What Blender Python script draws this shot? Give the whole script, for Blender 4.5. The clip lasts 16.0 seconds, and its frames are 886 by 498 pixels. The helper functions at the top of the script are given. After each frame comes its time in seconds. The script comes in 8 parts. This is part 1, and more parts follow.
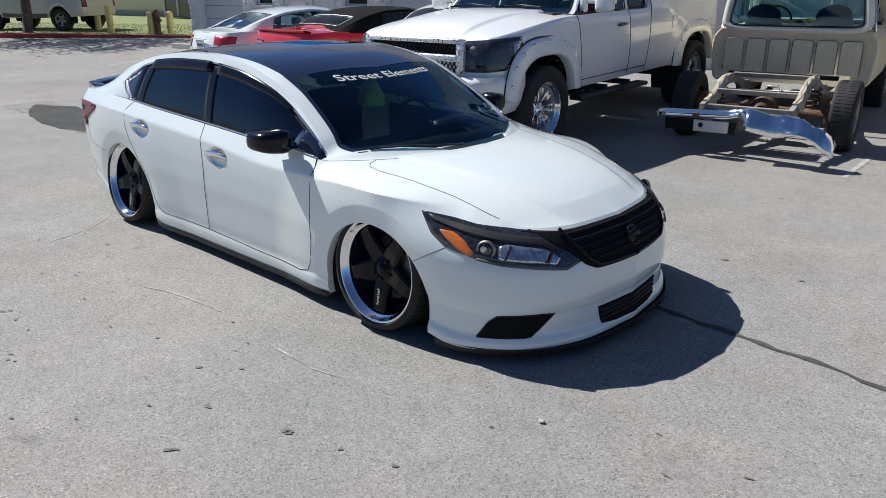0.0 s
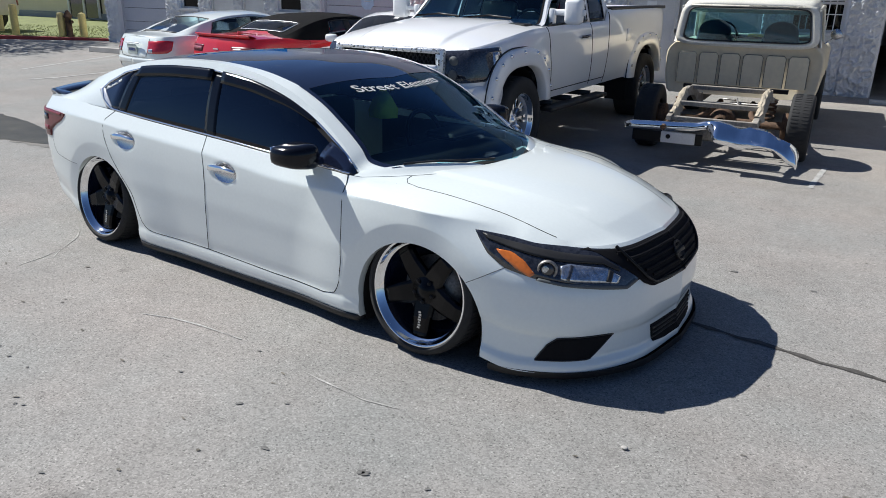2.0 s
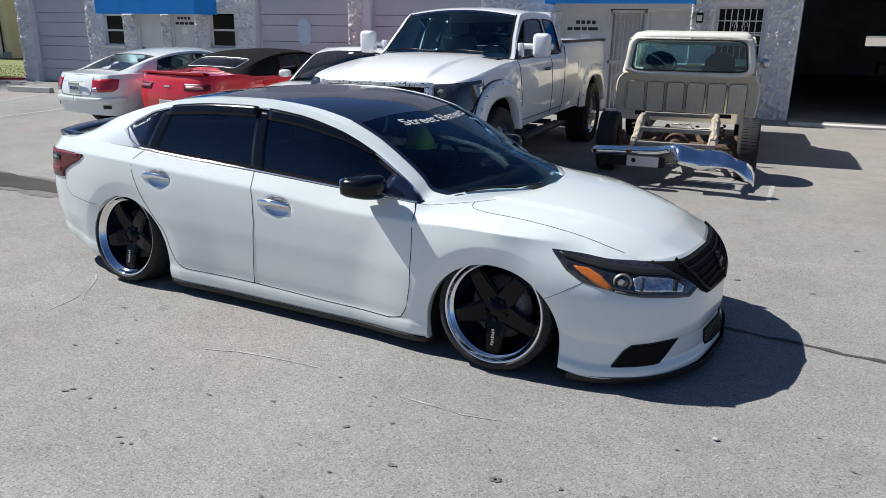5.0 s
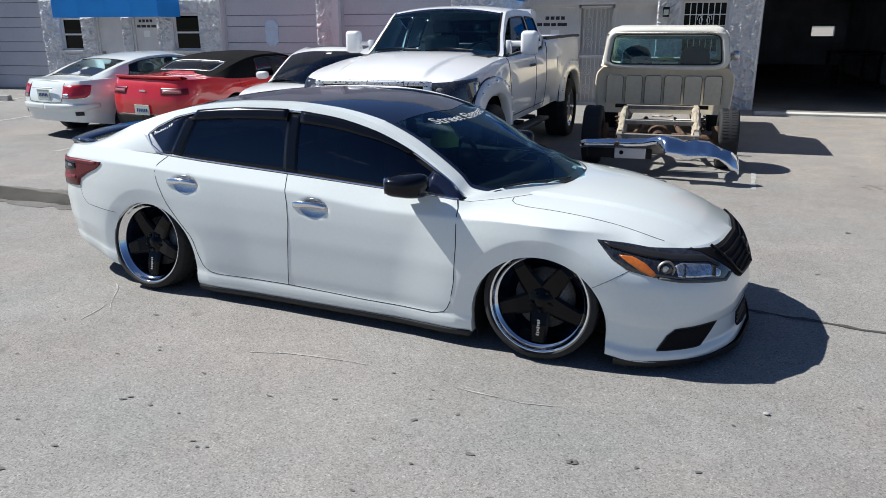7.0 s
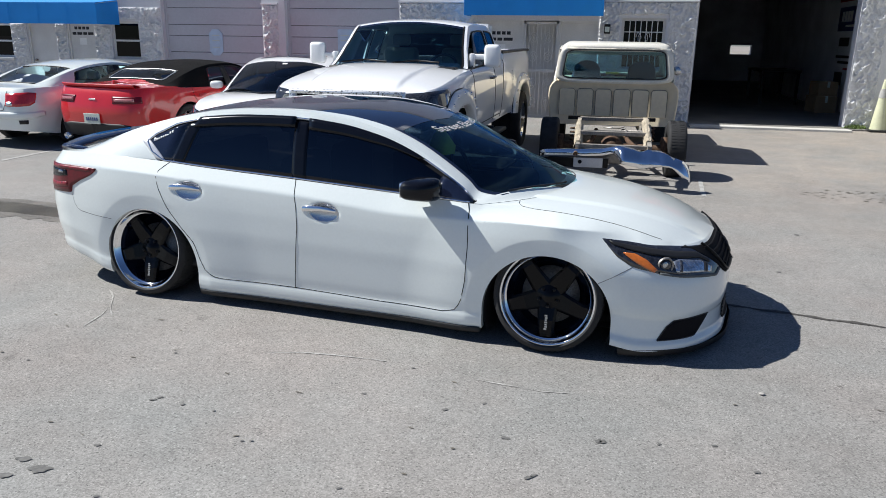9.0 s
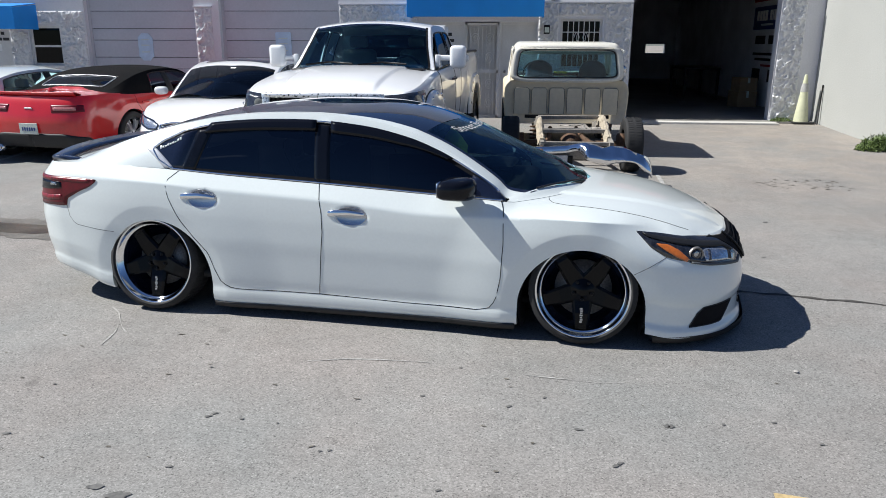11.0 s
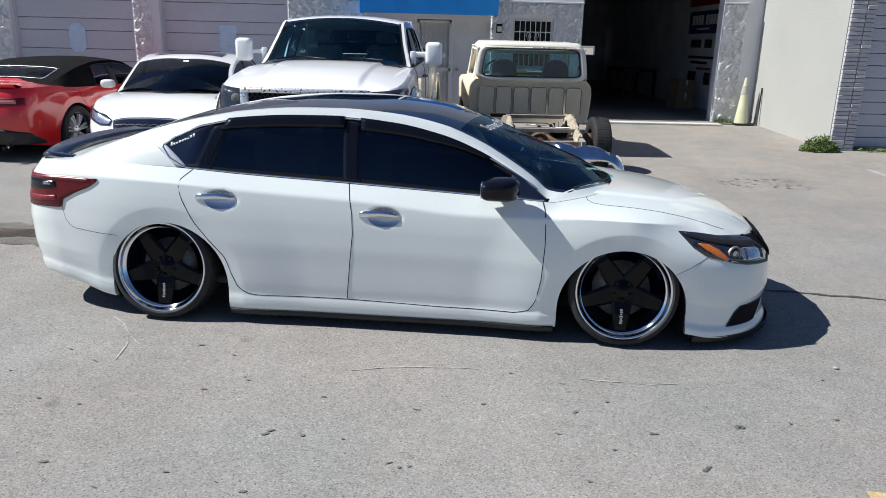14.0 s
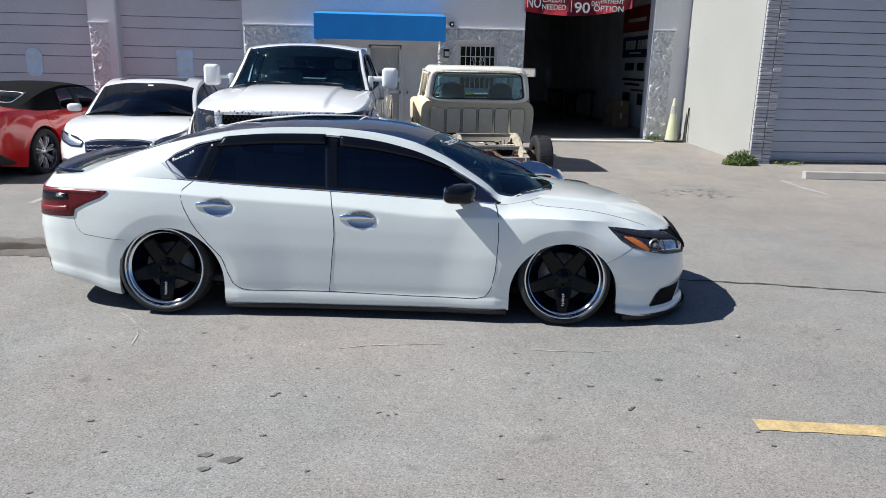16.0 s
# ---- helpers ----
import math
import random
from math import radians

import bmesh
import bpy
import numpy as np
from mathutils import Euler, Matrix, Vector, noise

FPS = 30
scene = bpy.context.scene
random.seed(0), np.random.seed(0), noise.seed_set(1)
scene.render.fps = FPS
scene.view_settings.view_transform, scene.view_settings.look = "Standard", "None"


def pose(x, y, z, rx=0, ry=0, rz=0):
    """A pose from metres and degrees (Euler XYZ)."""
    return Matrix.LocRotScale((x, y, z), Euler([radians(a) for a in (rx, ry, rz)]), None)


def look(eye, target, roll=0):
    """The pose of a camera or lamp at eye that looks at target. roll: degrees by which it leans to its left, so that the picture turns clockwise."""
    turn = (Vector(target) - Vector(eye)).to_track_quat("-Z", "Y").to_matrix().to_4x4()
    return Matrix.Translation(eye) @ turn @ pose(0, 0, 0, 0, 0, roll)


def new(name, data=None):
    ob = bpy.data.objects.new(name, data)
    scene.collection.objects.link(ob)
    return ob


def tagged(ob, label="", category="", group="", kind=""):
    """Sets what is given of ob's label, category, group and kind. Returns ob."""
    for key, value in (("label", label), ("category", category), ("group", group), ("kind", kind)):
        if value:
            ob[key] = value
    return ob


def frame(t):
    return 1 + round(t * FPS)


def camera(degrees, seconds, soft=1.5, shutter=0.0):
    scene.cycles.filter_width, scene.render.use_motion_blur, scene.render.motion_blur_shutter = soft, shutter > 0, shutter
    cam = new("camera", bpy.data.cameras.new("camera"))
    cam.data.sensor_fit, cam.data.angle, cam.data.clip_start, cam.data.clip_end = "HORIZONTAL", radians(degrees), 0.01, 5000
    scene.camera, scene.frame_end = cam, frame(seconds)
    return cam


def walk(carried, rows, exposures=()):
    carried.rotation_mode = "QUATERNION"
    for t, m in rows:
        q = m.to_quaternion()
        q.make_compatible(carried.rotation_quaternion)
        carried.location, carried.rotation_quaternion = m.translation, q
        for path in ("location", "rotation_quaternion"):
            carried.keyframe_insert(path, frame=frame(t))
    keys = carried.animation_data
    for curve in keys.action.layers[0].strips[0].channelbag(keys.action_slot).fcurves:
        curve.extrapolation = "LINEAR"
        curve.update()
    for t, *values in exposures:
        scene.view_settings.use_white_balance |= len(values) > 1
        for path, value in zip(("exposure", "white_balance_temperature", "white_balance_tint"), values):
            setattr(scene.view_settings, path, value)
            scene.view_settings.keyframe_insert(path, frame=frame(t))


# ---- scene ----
cam = camera(62.5, 16.0, 0.9)
PATH = [
    (0, (0.56, 0.144, 1.712), (-0.544, 1.666, 1.031), -0.2),
    (0.5, (0.376, 0.021, 1.715), (-0.658, 1.599, 1.053), 0.3),
    (1, (0.235, -0.023, 1.71), (-0.754, 1.582, 1.045), 1.3),
    (1.5, (0.039, -0.031, 1.71), (-0.906, 1.604, 1.049), -0.3),
    (2, (-0.09, -0.065, 1.709), (-0.997, 1.591, 1.049), 1.3),
    (2.5, (-0.24, -0.185, 1.719), (-1.098, 1.495, 1.052), 0.8),
    (3, (-0.357, -0.32, 1.728), (-1.181, 1.385, 1.084), 0.7),
    (3.5, (-0.471, -0.361, 1.721), (-1.257, 1.367, 1.092), 0.8),
    (3.7, (-0.523, -0.369, 1.721), (-1.283, 1.373, 1.098), 0.8),
    (5.8, (-0.841, -0.777, 1.727), (-1.54, 1.01, 1.162), 0.9),
    (6, (-0.882, -0.805, 1.742), (-1.581, 0.98, 1.172), 0.9),
    (6.5, (-1.01, -0.833, 1.728), (-1.686, 0.96, 1.155), -0.6),
    (7, (-1.143, -0.856, 1.739), (-1.73, 0.965, 1.156), -0.2),
    (7.5, (-1.23, -0.906, 1.733), (-1.761, 0.933, 1.152), -0.2),
    (8, (-1.357, -1.024, 1.736), (-1.8, 0.836, 1.149), -0.3),
    (8.5, (-1.451, -1.116, 1.74), (-1.871, 0.757, 1.177), -0.2),
    (9, (-1.546, -1.187, 1.733), (-1.945, 0.694, 1.183), 0.8),
    (9.2, (-1.642, -1.207, 1.731), (-2.005, 0.681, 1.179), 1.0),
    (11.3, (-2.284, -1.309, 1.712), (-2.456, 0.608, 1.168), 0.2),
    (11.5, (-2.329, -1.306, 1.706), (-2.504, 0.609, 1.158), 0.4),
    (12, (-2.458, -1.247, 1.692), (-2.593, 0.671, 1.141), -0.0),
    (12.5, (-2.584, -1.168, 1.693), (-2.65, 0.753, 1.141), -0.0),
    (13, (-2.652, -1.144, 1.689), (-2.695, 0.777, 1.135), -0.3),
    (13.5, (-2.749, -1.145, 1.685), (-2.768, 0.778, 1.137), 0.8),
    (14, (-2.909, -1.191, 1.69), (-2.869, 0.733, 1.146), 1.4),
    (14.5, (-3.027, -1.233, 1.692), (-2.938, 0.683, 1.126), 1.6),
    (15, (-3.023, -1.399, 1.69), (-2.861, 0.515, 1.134), 1.9),
    (15.5, (-2.988, -1.641, 1.72), (-2.801, 0.275, 1.179), 2.0),
    (16, (-3.07, -1.947, 1.734), (-2.887, -0.016, 1.247), 1.3),
]
walk(cam, [(t, look(eye, target, roll)) for t, eye, target, roll in PATH])

# ---- light ----
SUN_WAY = Vector((0.935, 0.022, -1.0)).normalized()
sun = new("sun", bpy.data.lights.new("sun", "SUN"))
sun.data.energy, sun.data.angle, sun.data.color = 5.45, radians(0.53), (0.995, 0.985, 0.945)
sun.matrix_world = Matrix.Translation((-20, -5, 30)) @ SUN_WAY.to_track_quat("-Z", "Y").to_matrix().to_4x4()
world = bpy.data.worlds.new("sky")
scene.world = world
world.use_nodes = True
wn = world.node_tree.nodes
sky = wn.new("ShaderNodeTexSky")
sky.sky_type, sky.sun_disc = "NISHITA", False
sky.sun_elevation = math.asin(-SUN_WAY.z)
sky.sun_rotation = math.atan2(-SUN_WAY.x, -SUN_WAY.y)
sky.altitude, sky.air_density, sky.dust_density = 0, 1.0, 0.3
sky.ozone_density = 2.5
# fair-weather clouds
wl = world.node_tree.links
place, puff, cover, blend = wn.new("ShaderNodeTexCoord"), wn.new("ShaderNodeTexNoise"), wn.new("ShaderNodeMapRange"), wn.new("ShaderNodeMix")
puff.noise_dimensions = "4D"
puff.inputs["W"].default_value = 12.4
puff.inputs["Scale"].default_value, puff.inputs["Detail"].default_value, puff.inputs["Roughness"].default_value = 3.4, 7, 0.52
cover.inputs["From Min"].default_value, cover.inputs["From Max"].default_value = 0.655, 0.74
blend.data_type = "RGBA"
blend.inputs["B"].default_value = (24.0, 24.5, 26.0, 1)
wl.new(place.outputs["Generated"], puff.inputs["Vector"])
wl.new(puff.outputs["Fac"], cover.inputs["Value"])
wl.new(cover.outputs[0], blend.inputs["Factor"])
tone = wn.new("ShaderNodeMix")
tone.data_type, tone.blend_type = "RGBA", "MULTIPLY"
tone.inputs["Factor"].default_value, tone.inputs["B"].default_value = 1.0, (0.80, 0.98, 1.30, 1)
wl.new(sky.outputs[0], tone.inputs["A"])
wl.new(tone.outputs["Result"], blend.inputs["A"])
wl.new(blend.outputs["Result"], wn["Background"].inputs[0])
wn["Background"].inputs[1].default_value = 0.045
scene.view_settings.exposure = 0.26

# ---- materials ----
def nodes_of(name):
    m = bpy.data.materials.new(name)
    m.use_nodes = True
    return m, m.node_tree.nodes, m.node_tree.links, m.node_tree.nodes["Principled BSDF"]


def surface(name, colour, rough=0.6, metal=0.0, vary=0.12, scale=3.0, grain=60.0, bump=0.0, coat=0.0, tint=None, spec=0.5, bump_scale=None, piece=0.0):
    """A material with broad stains and fine grain over its base colour."""
    m, n, l, b = nodes_of(name)
    b.inputs["Roughness"].default_value, b.inputs["Metallic"].default_value = rough, metal
    b.inputs["Coat Weight"].default_value, b.inputs["Coat Roughness"].default_value = coat, 0.03
    b.inputs["Specular IOR Level"].default_value = spec
    tc = n.new("ShaderNodeTexCoord")
    broad, fine = n.new("ShaderNodeTexNoise"), n.new("ShaderNodeTexNoise")
    broad.inputs["Scale"].default_value, broad.inputs["Detail"].default_value = scale, 5
    fine.inputs["Scale"].default_value, fine.inputs["Detail"].default_value = grain, 4
    for t in (broad, fine):
        l.new(tc.outputs["Object"], t.inputs["Vector"])
    add = n.new("ShaderNodeMath")
    add.operation = "ADD"
    l.new(broad.outputs["Fac"], add.inputs[0])
    l.new(fine.outputs["Fac"], add.inputs[1])
    total = add
    if piece:
        info, mul, more = n.new("ShaderNodeObjectInfo"), n.new("ShaderNodeMath"), n.new("ShaderNodeMath")
        mul.operation, mul.inputs[1].default_value = "MULTIPLY", piece
        more.operation = "ADD"
        l.new(info.outputs["Random"], mul.inputs[0])
        l.new(add.outputs[0], more.inputs[0])
        l.new(mul.outputs[0], more.inputs[1])
        total = more
    ramp = n.new("ShaderNodeMapRange")
    ramp.inputs["From Min"].default_value, ramp.inputs["From Max"].default_value = 0.65, 1.35 + piece
    l.new(total.outputs[0], ramp.inputs["Value"])
    mix = n.new("ShaderNodeMix")
    mix.data_type = "RGBA"
    dark = [c * (1 - vary * 1.6) for c in colour] if tint is None else tint
    mix.inputs["A"].default_value = (*dark, 1)
    mix.inputs["B"].default_value = (*[min(1, c * (1 + vary)) for c in colour], 1)
    l.new(ramp.outputs[0], mix.inputs["Factor"])
    l.new(mix.outputs["Result"], b.inputs["Base Color"])
    if bump:
        bn = n.new("ShaderNodeBump")
        bn.inputs["Strength"].default_value, bn.inputs["Distance"].default_value = min(1, bump), 0.01
        src = fine
        if bump_scale:
            src = n.new("ShaderNodeTexNoise")
            src.inputs["Scale"].default_value, src.inputs["Detail"].default_value = bump_scale, 6
            l.new(tc.outputs["Object"], src.inputs["Vector"])
        l.new(src.outputs["Fac"], bn.inputs["Height"])
        l.new(bn.outputs["Normal"], b.inputs["Normal"])
    return m


def glass(name, colour, see=0.5, rough=0.0, ior=1.75, sheen=(0.95, 0.97, 1)):
    """Tinted automotive or window glass: part mirror, part see-through."""
    m, n, l, b = nodes_of(name)
    out = n["Material Output"]
    clear, shine, mix, fres = n.new("ShaderNodeBsdfTransparent"), n.new("ShaderNodeBsdfGlossy"), n.new("ShaderNodeMixShader"), n.new("ShaderNodeFresnel")
    clear.inputs["Color"].default_value = (*[c * see for c in colour], 1)
    shine.inputs["Roughness"].default_value = rough
    shine.inputs["Color"].default_value = (*sheen, 1)
    fres.inputs["IOR"].default_value = ior
    l.new(fres.outputs[0], mix.inputs[0])
    l.new(clear.outputs[0], mix.inputs[1])
    l.new(shine.outputs[0], mix.inputs[2])
    l.new(mix.outputs[0], out.inputs["Surface"])
    return m


def paving():
    """Sun-bleached asphalt with pale aggregate, stains and faint tyre marks."""
    m, n, l, b = nodes_of("paving")
    b.inputs["Roughness"].default_value = 0.9
    b.inputs["Specular IOR Level"].default_value = 0.25
    tc = n.new("ShaderNodeTexCoord")

    def tex(scale, detail=4, rough=0.6):
        t = n.new("ShaderNodeTexNoise")
        t.inputs["Scale"].default_value, t.inputs["Detail"].default_value, t.inputs["Roughness"].default_value = scale, detail, rough
        l.new(tc.outputs["Object"], t.inputs["Vector"])
        return t.outputs["Fac"]

    def span(v, a, b2, c, d):
        r = n.new("ShaderNodeMapRange")
        for k, x in zip(("From Min", "From Max", "To Min", "To Max"), (a, b2, c, d)):
            r.inputs[k].default_value = x
        l.new(v, r.inputs["Value"])
        return r.outputs[0]

    def times(a, b2):
        r = n.new("ShaderNodeMath")
        r.operation = "MULTIPLY"
        l.new(a, r.inputs[0])
        l.new(b2, r.inputs[1])
        return r.outputs[0]

    vor = n.new("ShaderNodeTexVoronoi")
    vor.inputs["Scale"].default_value = 150
    l.new(tc.outputs["Object"], vor.inputs["Vector"])
    cell = n.new("ShaderNodeSeparateColor")
    l.new(vor.outputs["Color"], cell.inputs[0])
    # aggregate: a few pale chips among mid-grey ones
    grains = span(cell.outputs[0], 0, 1, 0.74, 1.19)
    chips = span(cell.outputs[1], 0.90, 0.97, 1.0, 1.30)
    pits = span(cell.outputs[2], 0.92, 0.97, 1.0, 0.62)
    v = times(span(tex(0.28, 5), 0.3, 0.7, 0.88, 1.09), span(tex(1.7, 6, 0.7), 0.3, 0.75, 0.87, 1.09))
    v = times(v, span(tex(9, 4), 0.3, 0.7, 0.95, 1.04))
    v = times(v, times(grains, times(chips, pits)))
    v = times(v, span(tex(330, 2), 0.3, 0.7, 0.86, 1.12))
    # worn patches and small dark oil spots
    v = times(v, span(tex(0.62, 3), 0.60, 0.70, 1.0, 0.90))
    v = times(v, span(tex(3.7, 1), 0.74, 0.79, 1.0, 0.78))
    half = n.new("ShaderNodeMath")
    half.operation, half.inputs[1].default_value = "MULTIPLY", 0.485
    l.new(v, half.inputs[0])
    warm = n.new("ShaderNodeMix")
    warm.data_type = "RGBA"
    warm.inputs["A"].default_value, warm.inputs["B"].default_value = (0.572, 0.570, 0.545, 1), (0.618, 0.572, 0.535, 1)
    l.new(span(tex(0.7, 4), 0.35, 0.65, 0, 1), warm.inputs["Factor"])
    ramp = n.new("ShaderNodeMix")
    ramp.data_type = "RGBA"
    ramp.inputs["A"].default_value = (0.0, 0.0, 0.0, 1)
    l.new(half.outputs[0], ramp.inputs["Factor"])
    where = n.new("ShaderNodeSeparateXYZ")
    l.new(tc.outputs["Object"], where.inputs[0])
    dusty = times(span(where.outputs[0], -2.2, 1.5, 0, 1), span(where.outputs[1], 4.5, 9.0, 0, 1))
    dusty = times(dusty, span(tex(0.9, 6, 0.7), 0.36, 0.62, 0.15, 1.0))
    sand = n.new("ShaderNodeMix")
    sand.data_type = "RGBA"
    sand.inputs["B"].default_value = (0.735, 0.655, 0.575, 1)
    l.new(dusty, sand.inputs["Factor"])
    l.new(warm.outputs["Result"], sand.inputs["A"])
    l.new(sand.outputs["Result"], ramp.inputs["B"])
    l.new(ramp.outputs["Result"], b.inputs["Base Color"])
    bn = n.new("ShaderNodeBump")
    bn.inputs["Strength"].default_value, bn.inputs["Distance"].default_value = 0.35, 0.004
    l.new(cell.outputs[0], bn.inputs["Height"])
    l.new(bn.outputs["Normal"], b.inputs["Normal"])
    return m


PAVING = paving()
WHITE_PAINT = surface("white car paint", (0.79, 0.845, 0.83), 0.28, vary=0.02, scale=1.2, coat=1.0)
TRUCK_WHITE = surface("white truck paint", (0.87, 0.88, 0.89), 0.35, vary=0.03, scale=1.5, coat=0.9)
RED_PAINT = surface("red car paint", (0.62, 0.012, 0.016), 0.3, vary=0.08, scale=2, coat=1.0)
TAN_PAINT = surface("tan primer paint", (0.74, 0.64, 0.46), 0.55, vary=0.06, scale=3, grain=18, coat=0.05)
CREAM_PAINT = surface("cream roof paint", (0.80, 0.77, 0.68), 0.45, vary=0.1, scale=3, coat=0.3)
BLACK_GLOSS = surface("gloss black", (0.010, 0.014, 0.032), 0.05, vary=0.1, scale=4, coat=1.0)
SATIN_BLACK = surface("satin black", (0.008, 0.008, 0.009), 0.4, vary=0.15, scale=6, spec=0.25)
BLACK_TRIM = surface("matt black rubber trim", (0.010, 0.010, 0.012), 0.8, vary=0.15, scale=8, spec=0.12)
BLACK_PLASTIC = surface("black plastic", (0.016, 0.016, 0.017), 0.55, vary=0.2, scale=8, grain=120)
WHEEL_BLACK = surface("deep black wheel paint", (0.003, 0.003, 0.004), 0.22, vary=0.1, scale=6, spec=0.22)
DARK_INNER = surface("dark lining", (0.008, 0.008, 0.009), 0.9, vary=0.2, scale=8)
RUBBER = surface("tyre rubber", (0.022, 0.022, 0.023), 0.8, vary=0.25, scale=12, grain=150, bump=0.2)
CHROME = surface("chrome", (0.85, 0.86, 0.88), 0.06, 1.0, vary=0.03, scale=6)
STEEL = surface("worn steel", (0.35, 0.33, 0.31), 0.45, 0.7, vary=0.3, scale=10, grain=80)
RUST = surface("rusty frame", (0.13, 0.075, 0.045), 0.85, 0.1, vary=0.5, scale=9, grain=60, bump=0.3)
FRAME_PAINT = surface("chalky frame paint", (0.30, 0.275, 0.24), 0.75, vary=0.3, scale=8, grain=50)
CLOTH_TOP = surface("black canvas", (0.009, 0.009, 0.010), 0.95, vary=0.2, scale=5, grain=300, bump=0.2, spec=0.1)
SEAT = surface("charcoal seat cloth", (0.045, 0.047, 0.05), 0.85, vary=0.15, scale=8, grain=200)
GREY_SEAT = surface("grey interior", (0.12, 0.13, 0.13), 0.8, vary=0.15, scale=8, grain=200)
TRUCK_TRIM = surface("pale grey-green trim", (0.36, 0.38, 0.34), 0.8, vary=0.12, scale=8, grain=200)
BLUE_SEAT = surface("blue-grey vinyl", (0.07, 0.09, 0.14), 0.6, vary=0.15, scale=8)
LAMP_RED = surface("red lamp lens", (0.13, 0.001, 0.008), 0.3, vary=0.25, scale=20, coat=0.25, spec=0.3)
LAMP_BAND = surface("brighter red lens band", (0.22, 0.004, 0.012), 0.35, vary=0.4, scale=60, coat=0.2)
LAMP_DARK = surface("smoked lamp", (0.03, 0.032, 0.04), 0.06, vary=0.4, scale=30, coat=1.0)
LAMP_CLEAR = surface("lamp reflector", (0.55, 0.58, 0.62), 0.12, 0.8, vary=0.3, scale=30, coat=1.0)
LAMP_BRIGHT = surface("bright red lens", (0.5, 0.015, 0.02), 0.1, vary=0.2, scale=20, coat=1.0)
LAMP_PINK = surface("pale red lens", (0.45, 0.16, 0.16), 0.15, vary=0.2, scale=40, coat=1.0)
SATIN_CHROME = surface("satin chrome", (0.55, 0.56, 0.58), 0.25, 0.9, vary=0.06, scale=9)
SMOKED = surface("smoked acrylic", (0.005, 0.006, 0.010), 0.12, vary=0.1, scale=6, spec=0.3)
CHROME_SPOKE = surface("bright silver alloy", (0.72, 0.73, 0.76), 0.3, 0.4, vary=0.08, scale=9)
AMBER = surface("amber lens", (0.62, 0.16, 0.025), 0.15, vary=0.1, scale=30, coat=1.0)
PLATE = surface("number plate", (0.6, 0.66, 0.6), 0.4, vary=0.1, scale=30)
DARK_GLASS = glass("dark tinted glass", (0.45, 0.6, 0.85), 0.08, ior=1.6, sheen=(0.65, 0.80, 1.0))
SCREEN_GLASS = glass("windscreen glass", (0.50, 0.88, 0.95), 0.80, ior=1.5, sheen=(0.50, 0.78, 1.0))
REAR_GLASS = glass("rear screen glass", (0.7, 0.85, 0.9), 0.6)
DARK_SCREEN = glass("shaded windscreen glass", (0.55, 0.90, 0.95), 0.8, ior=1.5, sheen=(0.6, 0.85, 1.0))
TEAL_GLASS = glass("teal tinted glass", (0.62, 0.88, 0.95), 0.78, ior=1.5)
PALE_GLASS = glass("pale car glass", (0.8, 0.97, 1.0), 0.95, ior=1.6)
BLUE_GLASS = glass("blue-grey plastic window", (0.35, 0.5, 0.8), 0.08, ior=1.45)
CLEAR_GLASS = glass("clear glass", (0.9, 0.98, 1.0), 0.93, ior=1.38)
BLACK_PANE = glass("dark window pane", (0.3, 0.35, 0.4), 0.05, ior=1.3)
SPORT_GLASS = glass("dark blue-tinted windscreen", (0.5, 0.7, 1.0), 0.14, ior=1.5)
PALE_CLOTH = surface("pale grey cloth", (0.62, 0.66, 0.66), 0.85, vary=0.1, scale=8, grain=200)
WALL_PAINT = surface("pale lilac-grey wall paint", (0.67, 0.67, 0.70), 0.85, vary=0.06, scale=0.8, grain=40, bump=0.35, bump_scale=22)
STONE_PAINT = surface("painted rough stone", (0.72, 0.72, 0.73), 0.9, vary=0.12, scale=5, grain=60, bump=0.8, bump_scale=40)
DOOR_PAINT = surface("painted rolling door", (0.50, 0.505, 0.55), 0.6, vary=0.06, scale=1.2, grain=30)
GREY_DOOR = surface("grey rolling door", (0.47, 0.50, 0.56), 0.55, vary=0.05, scale=1.2, grain=30)
WHITE_WALL = surface("white stucco", (0.385, 0.39, 0.37), 0.9, vary=0.05, scale=1.0, grain=50, bump=0.4, bump_scale=30)
BRICK = surface("grey painted brick", (0.50, 0.50, 0.53), 0.85, vary=0.1, scale=6, grain=60, bump=0.4, piece=0.2)
MORTAR = surface("grey mortar", (0.47, 0.47, 0.50), 0.95, vary=0.1, scale=6)
BLUE_CLOTH = surface("blue awning cloth", (0.008, 0.27, 0.76), 0.7, vary=0.08, scale=2, grain=200)
WHITE_METAL = surface("white painted metal", (0.68, 0.67, 0.66), 0.5, vary=0.08, scale=4)
CONCRETE = surface("bare concrete", (0.45, 0.43, 0.40), 0.9, vary=0.14, scale=3, grain=60, bump=0.3)
# lighter concrete whose colour holds the brightness of the sunlit threshold strip
SUNLIT_CONCRETE = surface("sunlit-toned concrete", (0.60, 0.585, 0.55), 0.9, vary=0.12, scale=3, grain=60, bump=0.3)
# floor colour is darkened to carry the dimness inside the bay
SHOP_FLOOR = surface("shaded workshop concrete", (0.24, 0.23, 0.215), 0.75, vary=0.3, scale=1.2, grain=40, bump=0.2)
INNER_WALL = surface("garage inner wall", (0.80, 0.82, 0.86), 0.85, vary=0.15, scale=1.5)
# near-black tone puts the bay's deep shade into left wall and ceiling
INNER_SHADE = surface("garage shell shade", (0.10, 0.10, 0.10), 0.9, vary=0.3, scale=1.5)
CARDBOARD = surface("cardboard", (0.33, 0.22, 0.12), 0.85, vary=0.15, scale=6)
SCRAPE = surface("pale scraped asphalt", (0.40, 0.39, 0.37), 0.9, vary=0.25, scale=30)
